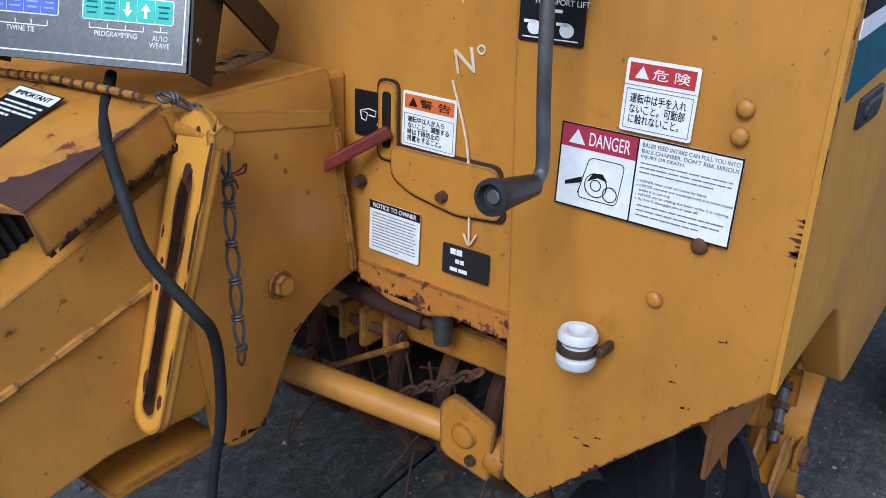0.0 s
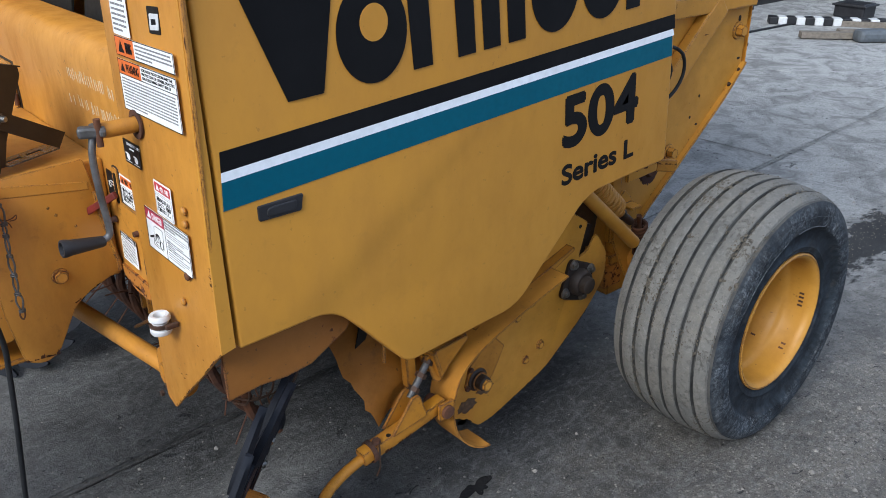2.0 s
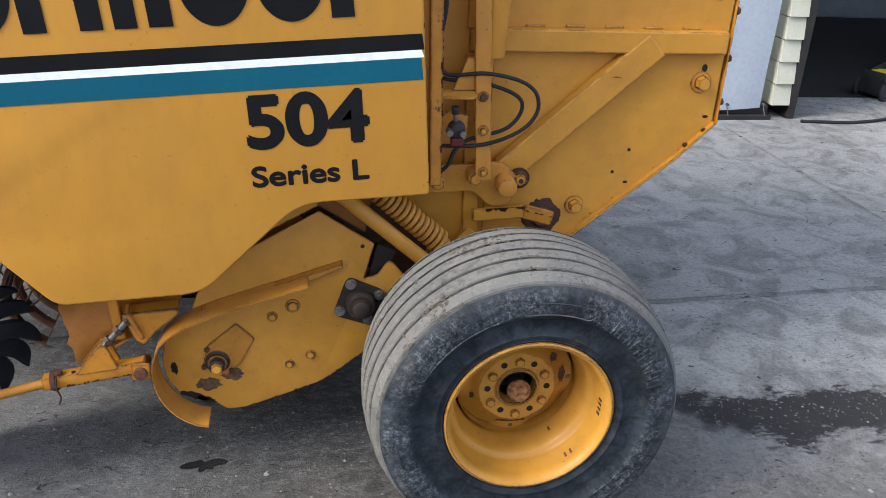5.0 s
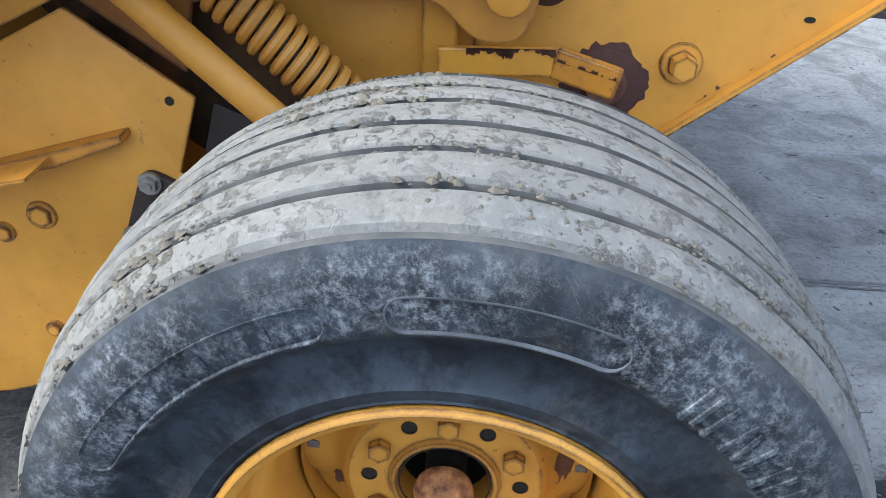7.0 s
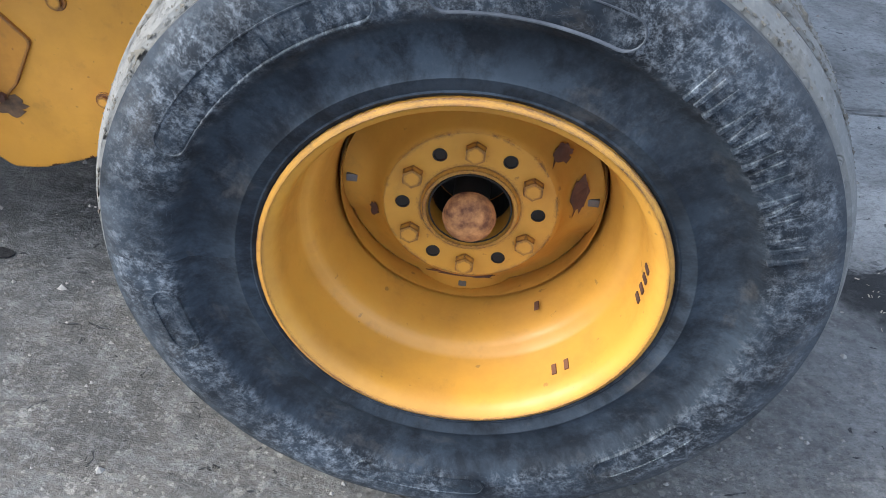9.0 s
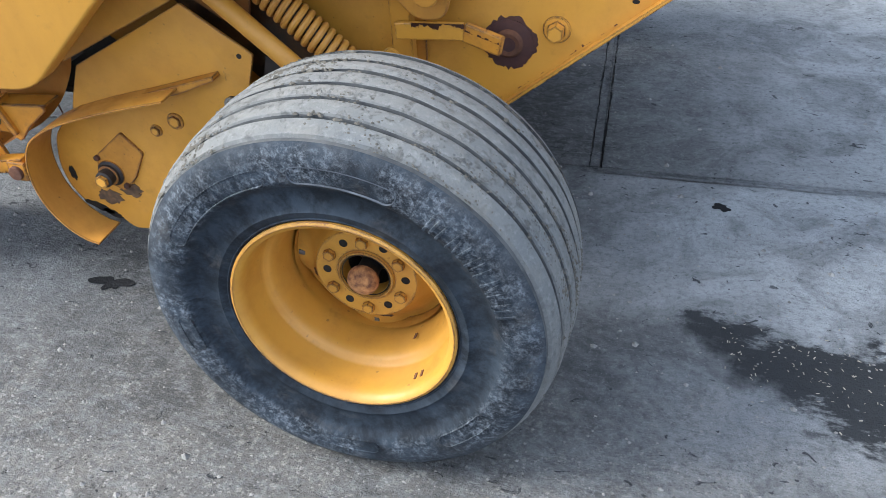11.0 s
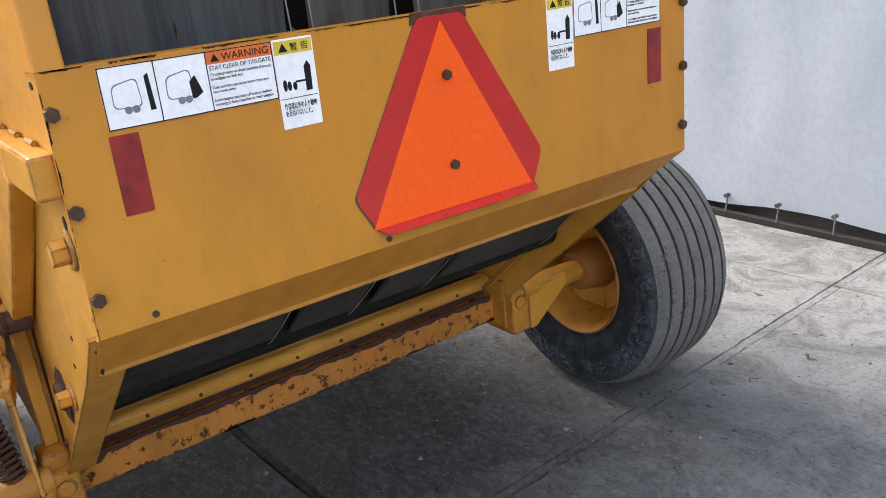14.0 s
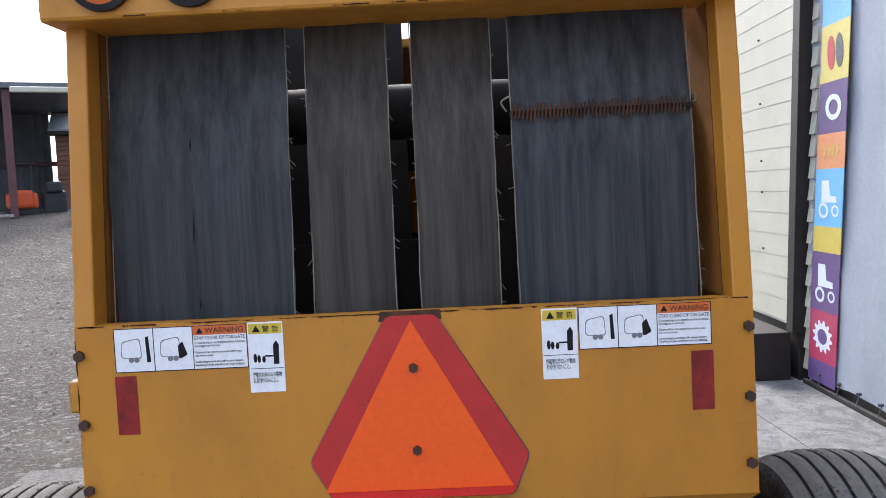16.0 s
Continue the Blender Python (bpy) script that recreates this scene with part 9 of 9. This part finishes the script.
# printed strip along the tarpaulin's end
tiles = [((0.05, 0.21), (0.13, 0.08, 0.22)), ((0.21, 0.57), (0.44, 0.05, 0.11)), ((0.57, 0.985), (0.14, 0.085, 0.21)), ((0.985, 1.163), (0.62, 0.50, 0.10)), ((1.163, 1.556), (0.16, 0.47, 0.76)), ((1.556, 1.79), (0.72, 0.30, 0.13)), ((1.79, 2.127), (0.13, 0.085, 0.20)), ((2.127, 2.497), (0.68, 0.57, 0.16)), ((2.497, 3.2), (0.16, 0.47, 0.76))]
banner = tagged(thing("printed_banner", "", ""), "colourful printed banner strip with farm symbols", "banner")
for i, ((z0, z1), col) in enumerate(tiles):
    mt = surface("banner_print_" + "abcdefghi"[i], col, tuple(c * 0.9 for c in col), 3, 0.45, 0, 40, 0.03)
    tile = part("banner_tile", slab([(-2.424 + 0.1435 * z0, z0), (-1.988 + 0.131 * z0, z0), (-1.988 + 0.131 * z1, z1), (-2.424 + 0.1435 * z1, z1)], "y", TY - 0.062, TY - 0.058), mt, banner)
    mb = face_pose((-2.385 + 0.14 * (z0 + z1) / 2, TY - 0.063, z0), (1, 0, 0), (0, 0, 1)) @ Matrix.Diagonal((1.35, 1, 1, 1))
    hh = z1 - z0
    if i == 1:
        pts = []
        for k in range(48):
            r = 0.115 if (k // 2) % 2 else 0.088
            pts.append((0.13 + r * math.cos(2 * math.pi * k / 48), hh / 2 + r * math.sin(2 * math.pi * k / 48)))
        part("gear_symbol", flat_shape(mb, pts, 0, 0.0012), M_TARP, tile)
        part("gear_hole", flat_shape(mb, ellipse(0.13, hh / 2, 0.055, 0.055, 20), 0.0013, 0.001), bpy.data.materials["banner_print_a"], tile)
    elif i in (2, 4):
        for cx, r in ((0.07, 0.055), (0.20, 0.04)):
            part("wheel_symbol", lathe([(r * 0.62, 0), (r, 0), (r, 0.0015), (r * 0.62, 0.0015)], 24, mb @ Matrix.Translation((cx, hh * 0.28, 0)), closed=True), M_TARP, tile)
        part("body_symbol", flat_shape(mb, [(0.05, hh * 0.42), (0.22, hh * 0.42), (0.22, hh * 0.52), (0.15, hh * 0.54), (0.14, hh * 0.80), (0.06, hh * 0.80)], 0, 0.0012), M_TARP, tile)
    elif i == 5:
        for k in range(4):
            part("ear_symbol", flat_shape(mb, [(0.05 + 0.045 * k, hh * 0.25), (0.09 + 0.045 * k, hh * 0.5), (0.05 + 0.045 * k, hh * 0.75), (0.07 + 0.045 * k, hh * 0.5)], 0, 0.0012), bpy.data.materials["banner_print_d"], tile)
    elif i == 6:
        part("ring_symbol", lathe([(0.05, 0), (0.085, 0), (0.085, 0.0015), (0.05, 0.0015)], 24, mb @ Matrix.Translation((0.14, hh * 0.5, 0)), closed=True), M_TARP, tile)
    elif i >= 7:
        part("leaf_symbol", flat_shape(mb, ellipse(0.09, hh * 0.5, 0.04, hh * 0.3, 16), 0, 0.0012), M_RED, tile)
        part("leaf_symbol", flat_shape(mb, ellipse(0.18, hh * 0.5, 0.04, hh * 0.3, 16), 0, 0.0012), M_SHED, tile)

# lower part of the building beyond the tarpaulin
leaf = tagged(part("wall_annex", slab([(-6.5, 0.40), (-2.62, 0.40), (-2.18, 4.4), (-6.5, 4.4)], "y", 3.50, 3.60, 0.004), M_SIDING), "cream lap-sided wall beyond the tarpaulin", "wall", kind="structure")
for k in range(24):
    z = 0.42 + 0.165 * k
    part("siding_board", slab([(3.4935, z), (3.497, z + 0.165), (3.50, z + 0.165), (3.50, z)], "x", -6.5, -2.67 + 0.11 * z), M_SIDING, leaf)
for z in (0.95, 1.4, 1.65, 2.1, 2.6):
    part("screw", rod((-3.1, 3.49, z), (-3.1, 3.478, z), 0.008, None, 8), M_DARKBOLT, leaf)
part("corner_trim", slab([(-2.67 + 0.04, 0.36), (-2.55 + 0.04, 0.36), (-2.11 + 0.04, 4.4), (-2.23 + 0.04, 4.4)], "y", 3.47, 3.60, 0.004), M_DARKTRIM, leaf)
part("plinth", box((-6.5, 3.52, -0.05), (-2.53, 3.60, 0.40), 0.004), M_DARKTRIM, leaf)
tagged(part("dark_box", box((-3.3, 3.16, 0.0), (-2.55, 3.47, 0.36), 0.008), M_DARKTRIM), "dark metal box at the foot of the door", "box")

# garage; the shade of its interior is put into the near-black colour
M_GARAGE = surface("garage_shade_dark", (0.022, 0.022, 0.024), (0.014, 0.014, 0.014), 2, 0.8, 0, 30, 0.1)
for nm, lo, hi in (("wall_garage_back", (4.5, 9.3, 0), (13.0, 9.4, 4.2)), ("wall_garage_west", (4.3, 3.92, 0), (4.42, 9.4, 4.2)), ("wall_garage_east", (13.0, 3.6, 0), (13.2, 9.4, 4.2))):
    tagged(part(nm, box(lo, hi, 0.0), M_GARAGE), "garage wall, interior shade in its near-black colour", "wall", kind="structure")
tagged(part("ceiling", box((4.3, 3.6, 4.2), (13.2, 9.4, 4.3), 0.0), M_GARAGE), "garage ceiling, interior shade in its near-black colour", "ceiling", kind="structure")
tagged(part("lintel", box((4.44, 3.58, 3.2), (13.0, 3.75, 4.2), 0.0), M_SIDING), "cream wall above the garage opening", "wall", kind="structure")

# slab added over the pale pavement, painted dark for the shade indoors
tagged(part("floor_garage", box((4.5, 4.15, -0.02), (13.0, 9.3, 0.004), 0.0), M_GARAGE), "garage floor, interior shade in its near-black colour", "floor", kind="structure")
M_WASHER = surface("yellow_plastic", (0.70, 0.56, 0.05), (0.62, 0.48, 0.04), 8, 0.4, 0, 60, 0.03)
pw = thing("pressure_washer", "yellow and black pressure washer on the garage floor", "washer")
wx, wy = 5.55, 4.15
part("body", slab(rounded([(-0.16, 0.10), (-0.19, 0.30), (-0.02, 0.30), (0.14, 0.28), (0.22, 0.12), (0.05, 0.08)], 0.04), "y", -0.13, 0.13, 0.02), M_WASHER, pw)
part("motor", slab(rounded([(-0.28, 0.05), (-0.28, 0.26), (-0.20, 0.31), (-0.14, 0.16), (0.2, 0.10), (0.24, 0.03), (-0.2, 0.02)], 0.03), "y", -0.15, 0.15, 0.02), M_BLACK, pw)
for y in (-0.17, 0.17):
    part("wheel", rod((-0.24, y - 0.02, 0.11), (-0.24, y + 0.02, 0.11), 0.11, None, 24, 0.01), M_BLACK, pw)
part("handle", tube([(0.0, -0.1, 0.28), (0.06, -0.1, 0.36), (0.06, 0.1, 0.36), (0.0, 0.1, 0.28)], 0.012, 8, 5), M_BLACK, pw)
pw.matrix_basis = pose(wx + 0.12, wy + 0.05, 0, 0, 0, 20) @ Matrix.Scale(0.7, 4)
for i, pts in enumerate((([(5.75, 4.1, 0.1), (6.0, 3.95, 0.02), (6.5, 4.05, 0.012), (6.9, 4.3, 0.012), (6.4, 4.5, 0.012), (5.9, 4.3, 0.012)]),
                         ([(4.5, 3.45, 0.012), (4.9, 3.42, 0.012), (5.3, 3.55, 0.012), (5.6, 3.8, 0.012), (6.2, 3.6, 0.012), (7.0, 3.3, 0.012), (8.5, 3.2, 0.012)]),
                         ([(5.8, 4.4, 0.012), (6.4, 4.7, 0.012), (7.2, 4.6, 0.012), (7.8, 4.9, 0.012), (7.0, 5.1, 0.012), (6.2, 4.9, 0.012)]))):
    tagged(part("garden_hose", tube(pts, 0.012, 8, 8), M_RUBBER, None, "", True), "dark hose lying on the floor", "hose")
# heap of scrap and a cardboard box, both coloured dark for the garage's shade
bm = box((6.9, 5.0, 0), (8.2, 5.6, 0.35), 0.02)
tagged(part("scrap_heap", join(bm, beam((6.0, 4.9, 0.05), (7.4, 5.3, 0.5), 0.05, 0.05)), M_DARKTRIM), "scrap heap in the garage, shade in its dark colour", "trestle")
tagged(part("cardboard_box", box((7.25, 5.0, 0.36), (7.55, 5.3, 0.52), 0.01), M_DARKTRIM), "small cardboard box on the scrap heap, darkened for shade", "box")
tagged(part("work_bench", box((5.2, 8.0, 0.0), (9.0, 8.8, 0.8), 0.02), M_SHED), "dark work bench at the back of the garage", "bench")

# clutter far behind the machine
rr = random.Random(7)
M_ZINC = surface("dull_zinc_sheet", (0.44, 0.45, 0.46), (0.34, 0.35, 0.36), 3, 0.5, 0.1, 40, 0.1)
tagged(part("sheet_metal", slab([(8.15, 1.94), (7.52, 1.54), (7.84, 1.52), (8.56, 1.95)], "z", 0.045, 0.055, 0.002), M_ZINC), "bent grey metal sheet lying on the yard", "sheet")
for p, q, w in (((7.55, 2.78, 0.04), (8.30, 2.02, 0.04), 0.10), ((8.0, 2.62, 0.03), (8.95, 1.55, 0.03), 0.12), ((7.60, 1.52, 0.03), (7.70, 0.55, 0.03), 0.08), ((8.42, 1.95, 0.05), (8.75, 1.45, 0.06), 0.09), ((8.5, 2.9, 0.03), (8.9, 2.25, 0.03), 0.08)):
    tagged(part("plank", beam(p, q, w, 0.06, 0.004), M_WOOD), "weathered plank on the yard", "plank", "planks on the yard")
tagged(part("bundle", beam((7.78, 2.34, 0.06), (8.06, 2.16, 0.06), 0.16, 0.12, 0.04), M_SHED), "grey bundle beside the planks on the yard", "bundle")
barrier = thing("striped_barrier", "long black and white striped kerb barrier", "barrier")
along = Vector((0.62, -0.77, 0)).normalized()
for k in range(28):
    p = Vector((8.1, 3.43, 0.04)) + along * 0.092 * k
    part("barrier_block", beam(p, p + along * 0.088, 0.14, 0.08, 0.010), M_WHITEPL if k % 2 else M_BLACK, barrier)
for x, y, h, mat, say in ((9.05, 2.85, 0.16, M_BLACK, "low black tub behind the striped barrier"), (9.45, 2.10, 0.28, M_SHED, "grey metal case behind the striped barrier")):
    tagged(part("tub", join(box((x, y, 0), (x + 0.3, y + 0.34, h), 0.02), box((x - 0.02, y - 0.02, h * 0.8), (x + 0.32, y + 0.36, h * 0.92), 0.006)), mat), say, "tub")
M_PALLET = surface("rusty_scrap", (0.17, 0.07, 0.04), (0.08, 0.04, 0.03), 5, 0.8, 0, 50, 0.3)
sc = thing("scrap_machine", "rusty machine part lying on the yard", "scrap")
part("frame", beam((12.2, 1.6, 0.25), (12.4, 3.4, 0.35), 0.2, 0.12), M_PALLET, sc)
part("arm", beam((12.2, 2.0, 0.3), (12.0, 2.6, 0.75), 0.1, 0.1), M_PALLET, sc)
part("skid", box((12.0, 1.8, 0.0), (12.6, 3.2, 0.2), 0.02), M_PALLET, sc)
for k, (x, y, sx, sy, h) in enumerate(((12.6, 4.2, 0.5, 0.6, 0.5), (12.0, 3.7, 0.4, 0.3, 0.25), (13.1, 2.6, 0.6, 0.5, 0.4))):
    tagged(part("crate", join(box((x, y, 0), (x + sx, y + sy, h), 0.01), box((x - 0.02, y - 0.02, h * 0.6), (x + sx + 0.02, y + sy + 0.02, h * 0.7), 0.004)), M_SHED), "grey storage crate on the yard", "crate", "crates on the yard")

# open shed across the yard with a fork lift
shed = thing("open_shed", "open steel shed with corrugated walls across the yard", "shed")
dirx = Vector((0.46, -0.89, 0)).normalized()


def yard(u, d, z):
    """u along the shed's front, d behind it."""
    base = Vector((-19.6, -9.9, 0)) + dirx * u + Vector((-0.89, -0.46, 0)) * d
    return (base.x, base.y, z)


def yard_box(u0, u1, d0, d1, z0, z1, bevel=0.01):
    bm = box((u0, d0, z0), (u1, d1, z1), bevel)
    m = Matrix((dirx, Vector((-0.89, -0.46, 0)), Vector((0, 0, 1)))).transposed().to_4x4()
    m.translation = (-18.6, -10.0, 1.35)
    bmesh.ops.transform(bm, matrix=m, verts=bm.verts)
    return bm


M_POST = surface("red_oxide_steel", (0.12, 0.045, 0.045), (0.08, 0.035, 0.035), 3, 0.6, 0, 40, 0.1)
bm = yard_box(-1.3, 9.0, 0.0, 7.0, 3.45, 3.6)
part("roof", bm, M_SHED, shed)
for u in (0.50, 5.5, 9.0):
    part("post", yard_box(u, u + 0.20, 0.1, 0.32, 0.0, 3.45), M_POST, shed)
part("back_wall", yard_box(-0.6, 9.0, 6.6, 6.8, 0.0, 3.45), M_SHED, shed)
for k in range(40):
    part("rib", yard_box(-0.6 + 0.22 * k, -0.55 + 0.22 * k, 6.52, 6.62, 0.0, 3.45), M_SHED, shed)
part("girt", yard_box(-1.3, 9.0, 6.4, 6.5, 1.7, 1.85), M_POST, shed)
fl = thing("fork_lift", "orange fork lift parked in the shed", "fork lift")
part("body", yard_box(0.0, 0.8, 0.8, 1.9, 0.28, 0.72, 0.08), M_ORANGE, fl)
part("chassis", yard_box(-0.02, 0.82, 0.85, 2.0, 0.1, 0.4, 0.04), M_BLACK, fl)
part("counterweight", yard_box(0.12, 0.72, 0.7, 1.0, 0.3, 0.80, 0.08), M_ORANGE, fl)
for u in (0.1, 0.65):
    part("roof_post", yard_box(u, u + 0.05, 1.2, 1.25, 0.7, 1.5), M_BLACK, fl)
part("cab_roof", yard_box(0.05, 0.75, 1.1, 1.8, 1.5, 1.56, 0.02), M_BLACK, fl)
tagged(part("parked_machine", join(yard_box(-0.72, -0.12, 0.8, 1.8, 0.0, 0.75, 0.08), yard_box(-0.62, -0.2, 0.7, 1.4, 0.7, 1.0, 0.06)), M_BLACK), "dark parked machine in the shed", "machine")
tagged(part("roof_gutter", yard_box(-1.3, 0.5, -0.3, -0.1, 3.30, 3.45, 0.03), M_SIDING), "pale roof edge of the shed", "roof", kind="structure")
ladder = thing("ladder", "pale aluminium ladder lying on the yard", "ladder")
for d in (-4.2, -3.9):
    part("stile", yard_box(0.6, 3.6, d, d + 0.05, 0.1, 0.16, 0.004), M_STEEL, ladder)
for k in range(9):
    part("rung", yard_box(0.75 + 0.32 * k, 0.80 + 0.32 * k, -4.2, -3.9, 0.11, 0.15, 0.003), M_STEEL, ladder)
# car battery with its cable
M_BATT = surface("white_battery_plastic", (0.72, 0.74, 0.78), (0.62, 0.65, 0.70), 14, 0.5, 0, 60, 0.05)
M_BATT_LID = surface("blue_grey_lid", (0.16, 0.20, 0.28), (0.10, 0.13, 0.19), 14, 0.5, 0, 60, 0.05)
case = thing("car_battery", "white car battery with a dark lid and handle on the ground", "battery")
part("body", box((-0.125, -0.085, 0.0), (0.125, 0.085, 0.165), 0.01), M_BATT, case)
part("lid", box((-0.128, -0.088, 0.166), (0.128, 0.088, 0.19), 0.008), M_BATT_LID, case)
part("cap_strip", box((-0.12, -0.03, 0.19), (0.02, 0.05, 0.21), 0.008), M_BATT, case)
part("label", box((-0.01, -0.0875, 0.03), (0.118, -0.0855, 0.14), 0.0), M_INK, case)
part("handle", tube([(0.03, -0.06, 0.19), (0.04, -0.06, 0.25), (0.04, 0.06, 0.25), (0.03, 0.06, 0.19)], 0.009, 8, 5), M_BLACK, case)
for x in (-0.09, 0.09):
    part("terminal", rod((x, 0.06, 0.19), (x, 0.06, 0.212), 0.01, 0.008, 12), M_STEEL, case)
case.matrix_basis = pose(-2.03, -1.27, -0.03, 0, 0, 66)
tagged(part("battery_cable", tube([(-2.19, -1.43, -0.022), (-1.98, -1.39, -0.022), (-1.68, -1.19, -0.022), (-1.53, -1.06, -0.022), (-1.26, -1.02, -0.022), (-1.02, -1.01, -0.022), (-1.01, -0.92, -0.022), (-1.15, -0.85, -0.022)], 0.007, 8, 8), M_RUBBER, None, "", True), "dark cable lying on the ground beside the battery", "cable")

# long building across the yard
bdir = Vector((0.34, -0.94, 0)).normalized()
bback = Vector((-0.94, -0.34, 0)).normalized()


def across(origin, s0, s1, d0, d1, z0, z1, bevel=0.0):
    """A box in the yard: s along the building (to the left from the machine), d away from it."""
    bm = box((s0, d0, z0), (s1, d1, z1), bevel)
    m = Matrix((bdir, bback, Vector((0, 0, 1)))).transposed().to_4x4()
    m.translation = origin
    bmesh.ops.transform(bm, matrix=m, verts=bm.verts)
    return bm


M_BROWN = surface("brown_siding", (0.20, 0.095, 0.055), (0.15, 0.072, 0.042), 1.5, 0.6, 0, 30, 0.1)
M_ROOF = surface("pale_roof_sheet", (0.27, 0.30, 0.30), (0.22, 0.25, 0.25), 1.0, 0.65, 0, 20, 0.1)
M_BLUE = surface("blue_wall_paint", (0.10, 0.26, 0.55), (0.08, 0.21, 0.46), 2, 0.6, 0, 30, 0.1)
BO = (-23.7, -9.2, 1.6)
hall = thing("workshop_building", "low workshop building with brown siding and a pale roof", "building")
part("wall", across(BO, 0.55, 2.4, 0.0, 6.0, 0.0, 2.3), M_BROWN, hall)
for k in range(15):
    part("siding_board", across(BO, 0.55, 2.4, -0.03, 0.0, 0.15 * k + 0.02, 0.15 * k + 0.14, 0.008), M_BROWN, hall)
part("wall", across(BO, -4.0, 0.55, 0.02, 6.0, 0.55, 2.3), M_TARP, hall)
part("wall_base", across(BO, -4.0, 0.55, 0.0, 6.0, 0.0, 0.55), M_BLUE, hall)
part("window", across(BO, -0.35, 0.05, -0.02, 0.02, 1.35, 1.75, 0.01), M_BLUE, hall)
part("pipe", tube([tuple(Vector(BO) + bdir * s + bback * d + Vector((0, 0, z))) for s, d, z in ((0.62, -0.2, 1.3), (0.62, -0.2, 1.9), (0.45, -0.2, 2.0), (-0.6, -0.2, 2.0))], 0.07, 10, 4), M_TARP, hall, "", True)
part("eave", across(BO, -4.2, 2.6, -0.4, 0.1, 2.3, 2.42, 0.02), M_DARKTRIM, hall)
bm = across(BO, -4.2, 2.6, 0.0, 3.4, 0.0, 0.08)
for v in bm.verts:
    v.co.z += 2.42 + 0.42 * (v.co - Vector(BO)).dot(bback)
part("roof", bm, M_ROOF, hall)
for j in range(2):
    PO = Vector((-17.7, -7.57, 1.28)) + bdir * (0.02 + 0.70 * j)
    for k in range(6):
        pal = tagged(new("pallet"), "weathered wooden pallet in a stack", "pallet", "stacked pallets")
        for q in range(3):
            part("block", across(PO, -0.33 + 0.28 * q, -0.23 + 0.28 * q, 0.0, 0.9, 0.17 * k, 0.17 * k + 0.10, 0.01), M_WOOD, pal)
        for q in range(4):
            part("board", across(PO, -0.34, 0.34, 0.02 + 0.24 * q, 0.14 + 0.24 * q, 0.17 * k + 0.102, 0.17 * k + 0.125, 0.004), M_WOOD, pal)
RO = Vector((-12.45, -4.85, 0.74))
M_REDP = surface("red_machine_paint", (0.42, 0.055, 0.045), (0.34, 0.045, 0.038), 2, 0.45, 0, 40, 0.05)
rb = thing("red_baler", "red and black round baler parked across the yard", "baler")
part("side_panel", across(RO, -0.35, 0.30, 0.0, 1.9, 0.55, 2.2, 0.06), M_REDP, rb)
part("panel_edge", across(RO, -0.42, -0.34, -0.06, 1.9, 0.5, 2.25, 0.02), M_GREYSTEEL, rb)
part("rear_frame", across(RO, -1.7, -0.42, 0.05, 1.9, 0.7, 2.5, 0.05), M_BLACK, rb)
part("cross_bar", across(RO, -1.7, -0.42, -0.03, 0.05, 1.65, 1.72, 0.01), M_GREYSTEEL, rb)
part("lamp", rod(RO + bdir * -0.55 - bback * 0.02 + Vector((0, 0, 1.2)), RO + bdir * -0.55 - bback * 0.06 + Vector((0, 0, 1.2)), 0.06, None, 16), M_LABEL, rb)
for sx_ in (0.05, -0.9):
    part("wheel", rod(RO + bdir * sx_ + bback * 0.9 + Vector((0, 0, 0.3)), RO + bdir * (sx_ - 0.28) + bback * 0.9 + Vector((0, 0, 0.3)), 0.34, None, 24, 0.03), M_BLACK, rb)
part("drawbar", beam(RO + bdir * -0.9 + Vector((0, 0, 0.85)), RO + bdir * -1.05 - bback * 0.3 + Vector((0, 0, 0.1)), 0.12, 0.08), M_GREYSTEEL, rb)
part("axle", across(RO, -1.4, 0.1, 0.8, 0.95, 0.35, 0.6, 0.02), M_BLACK, rb)
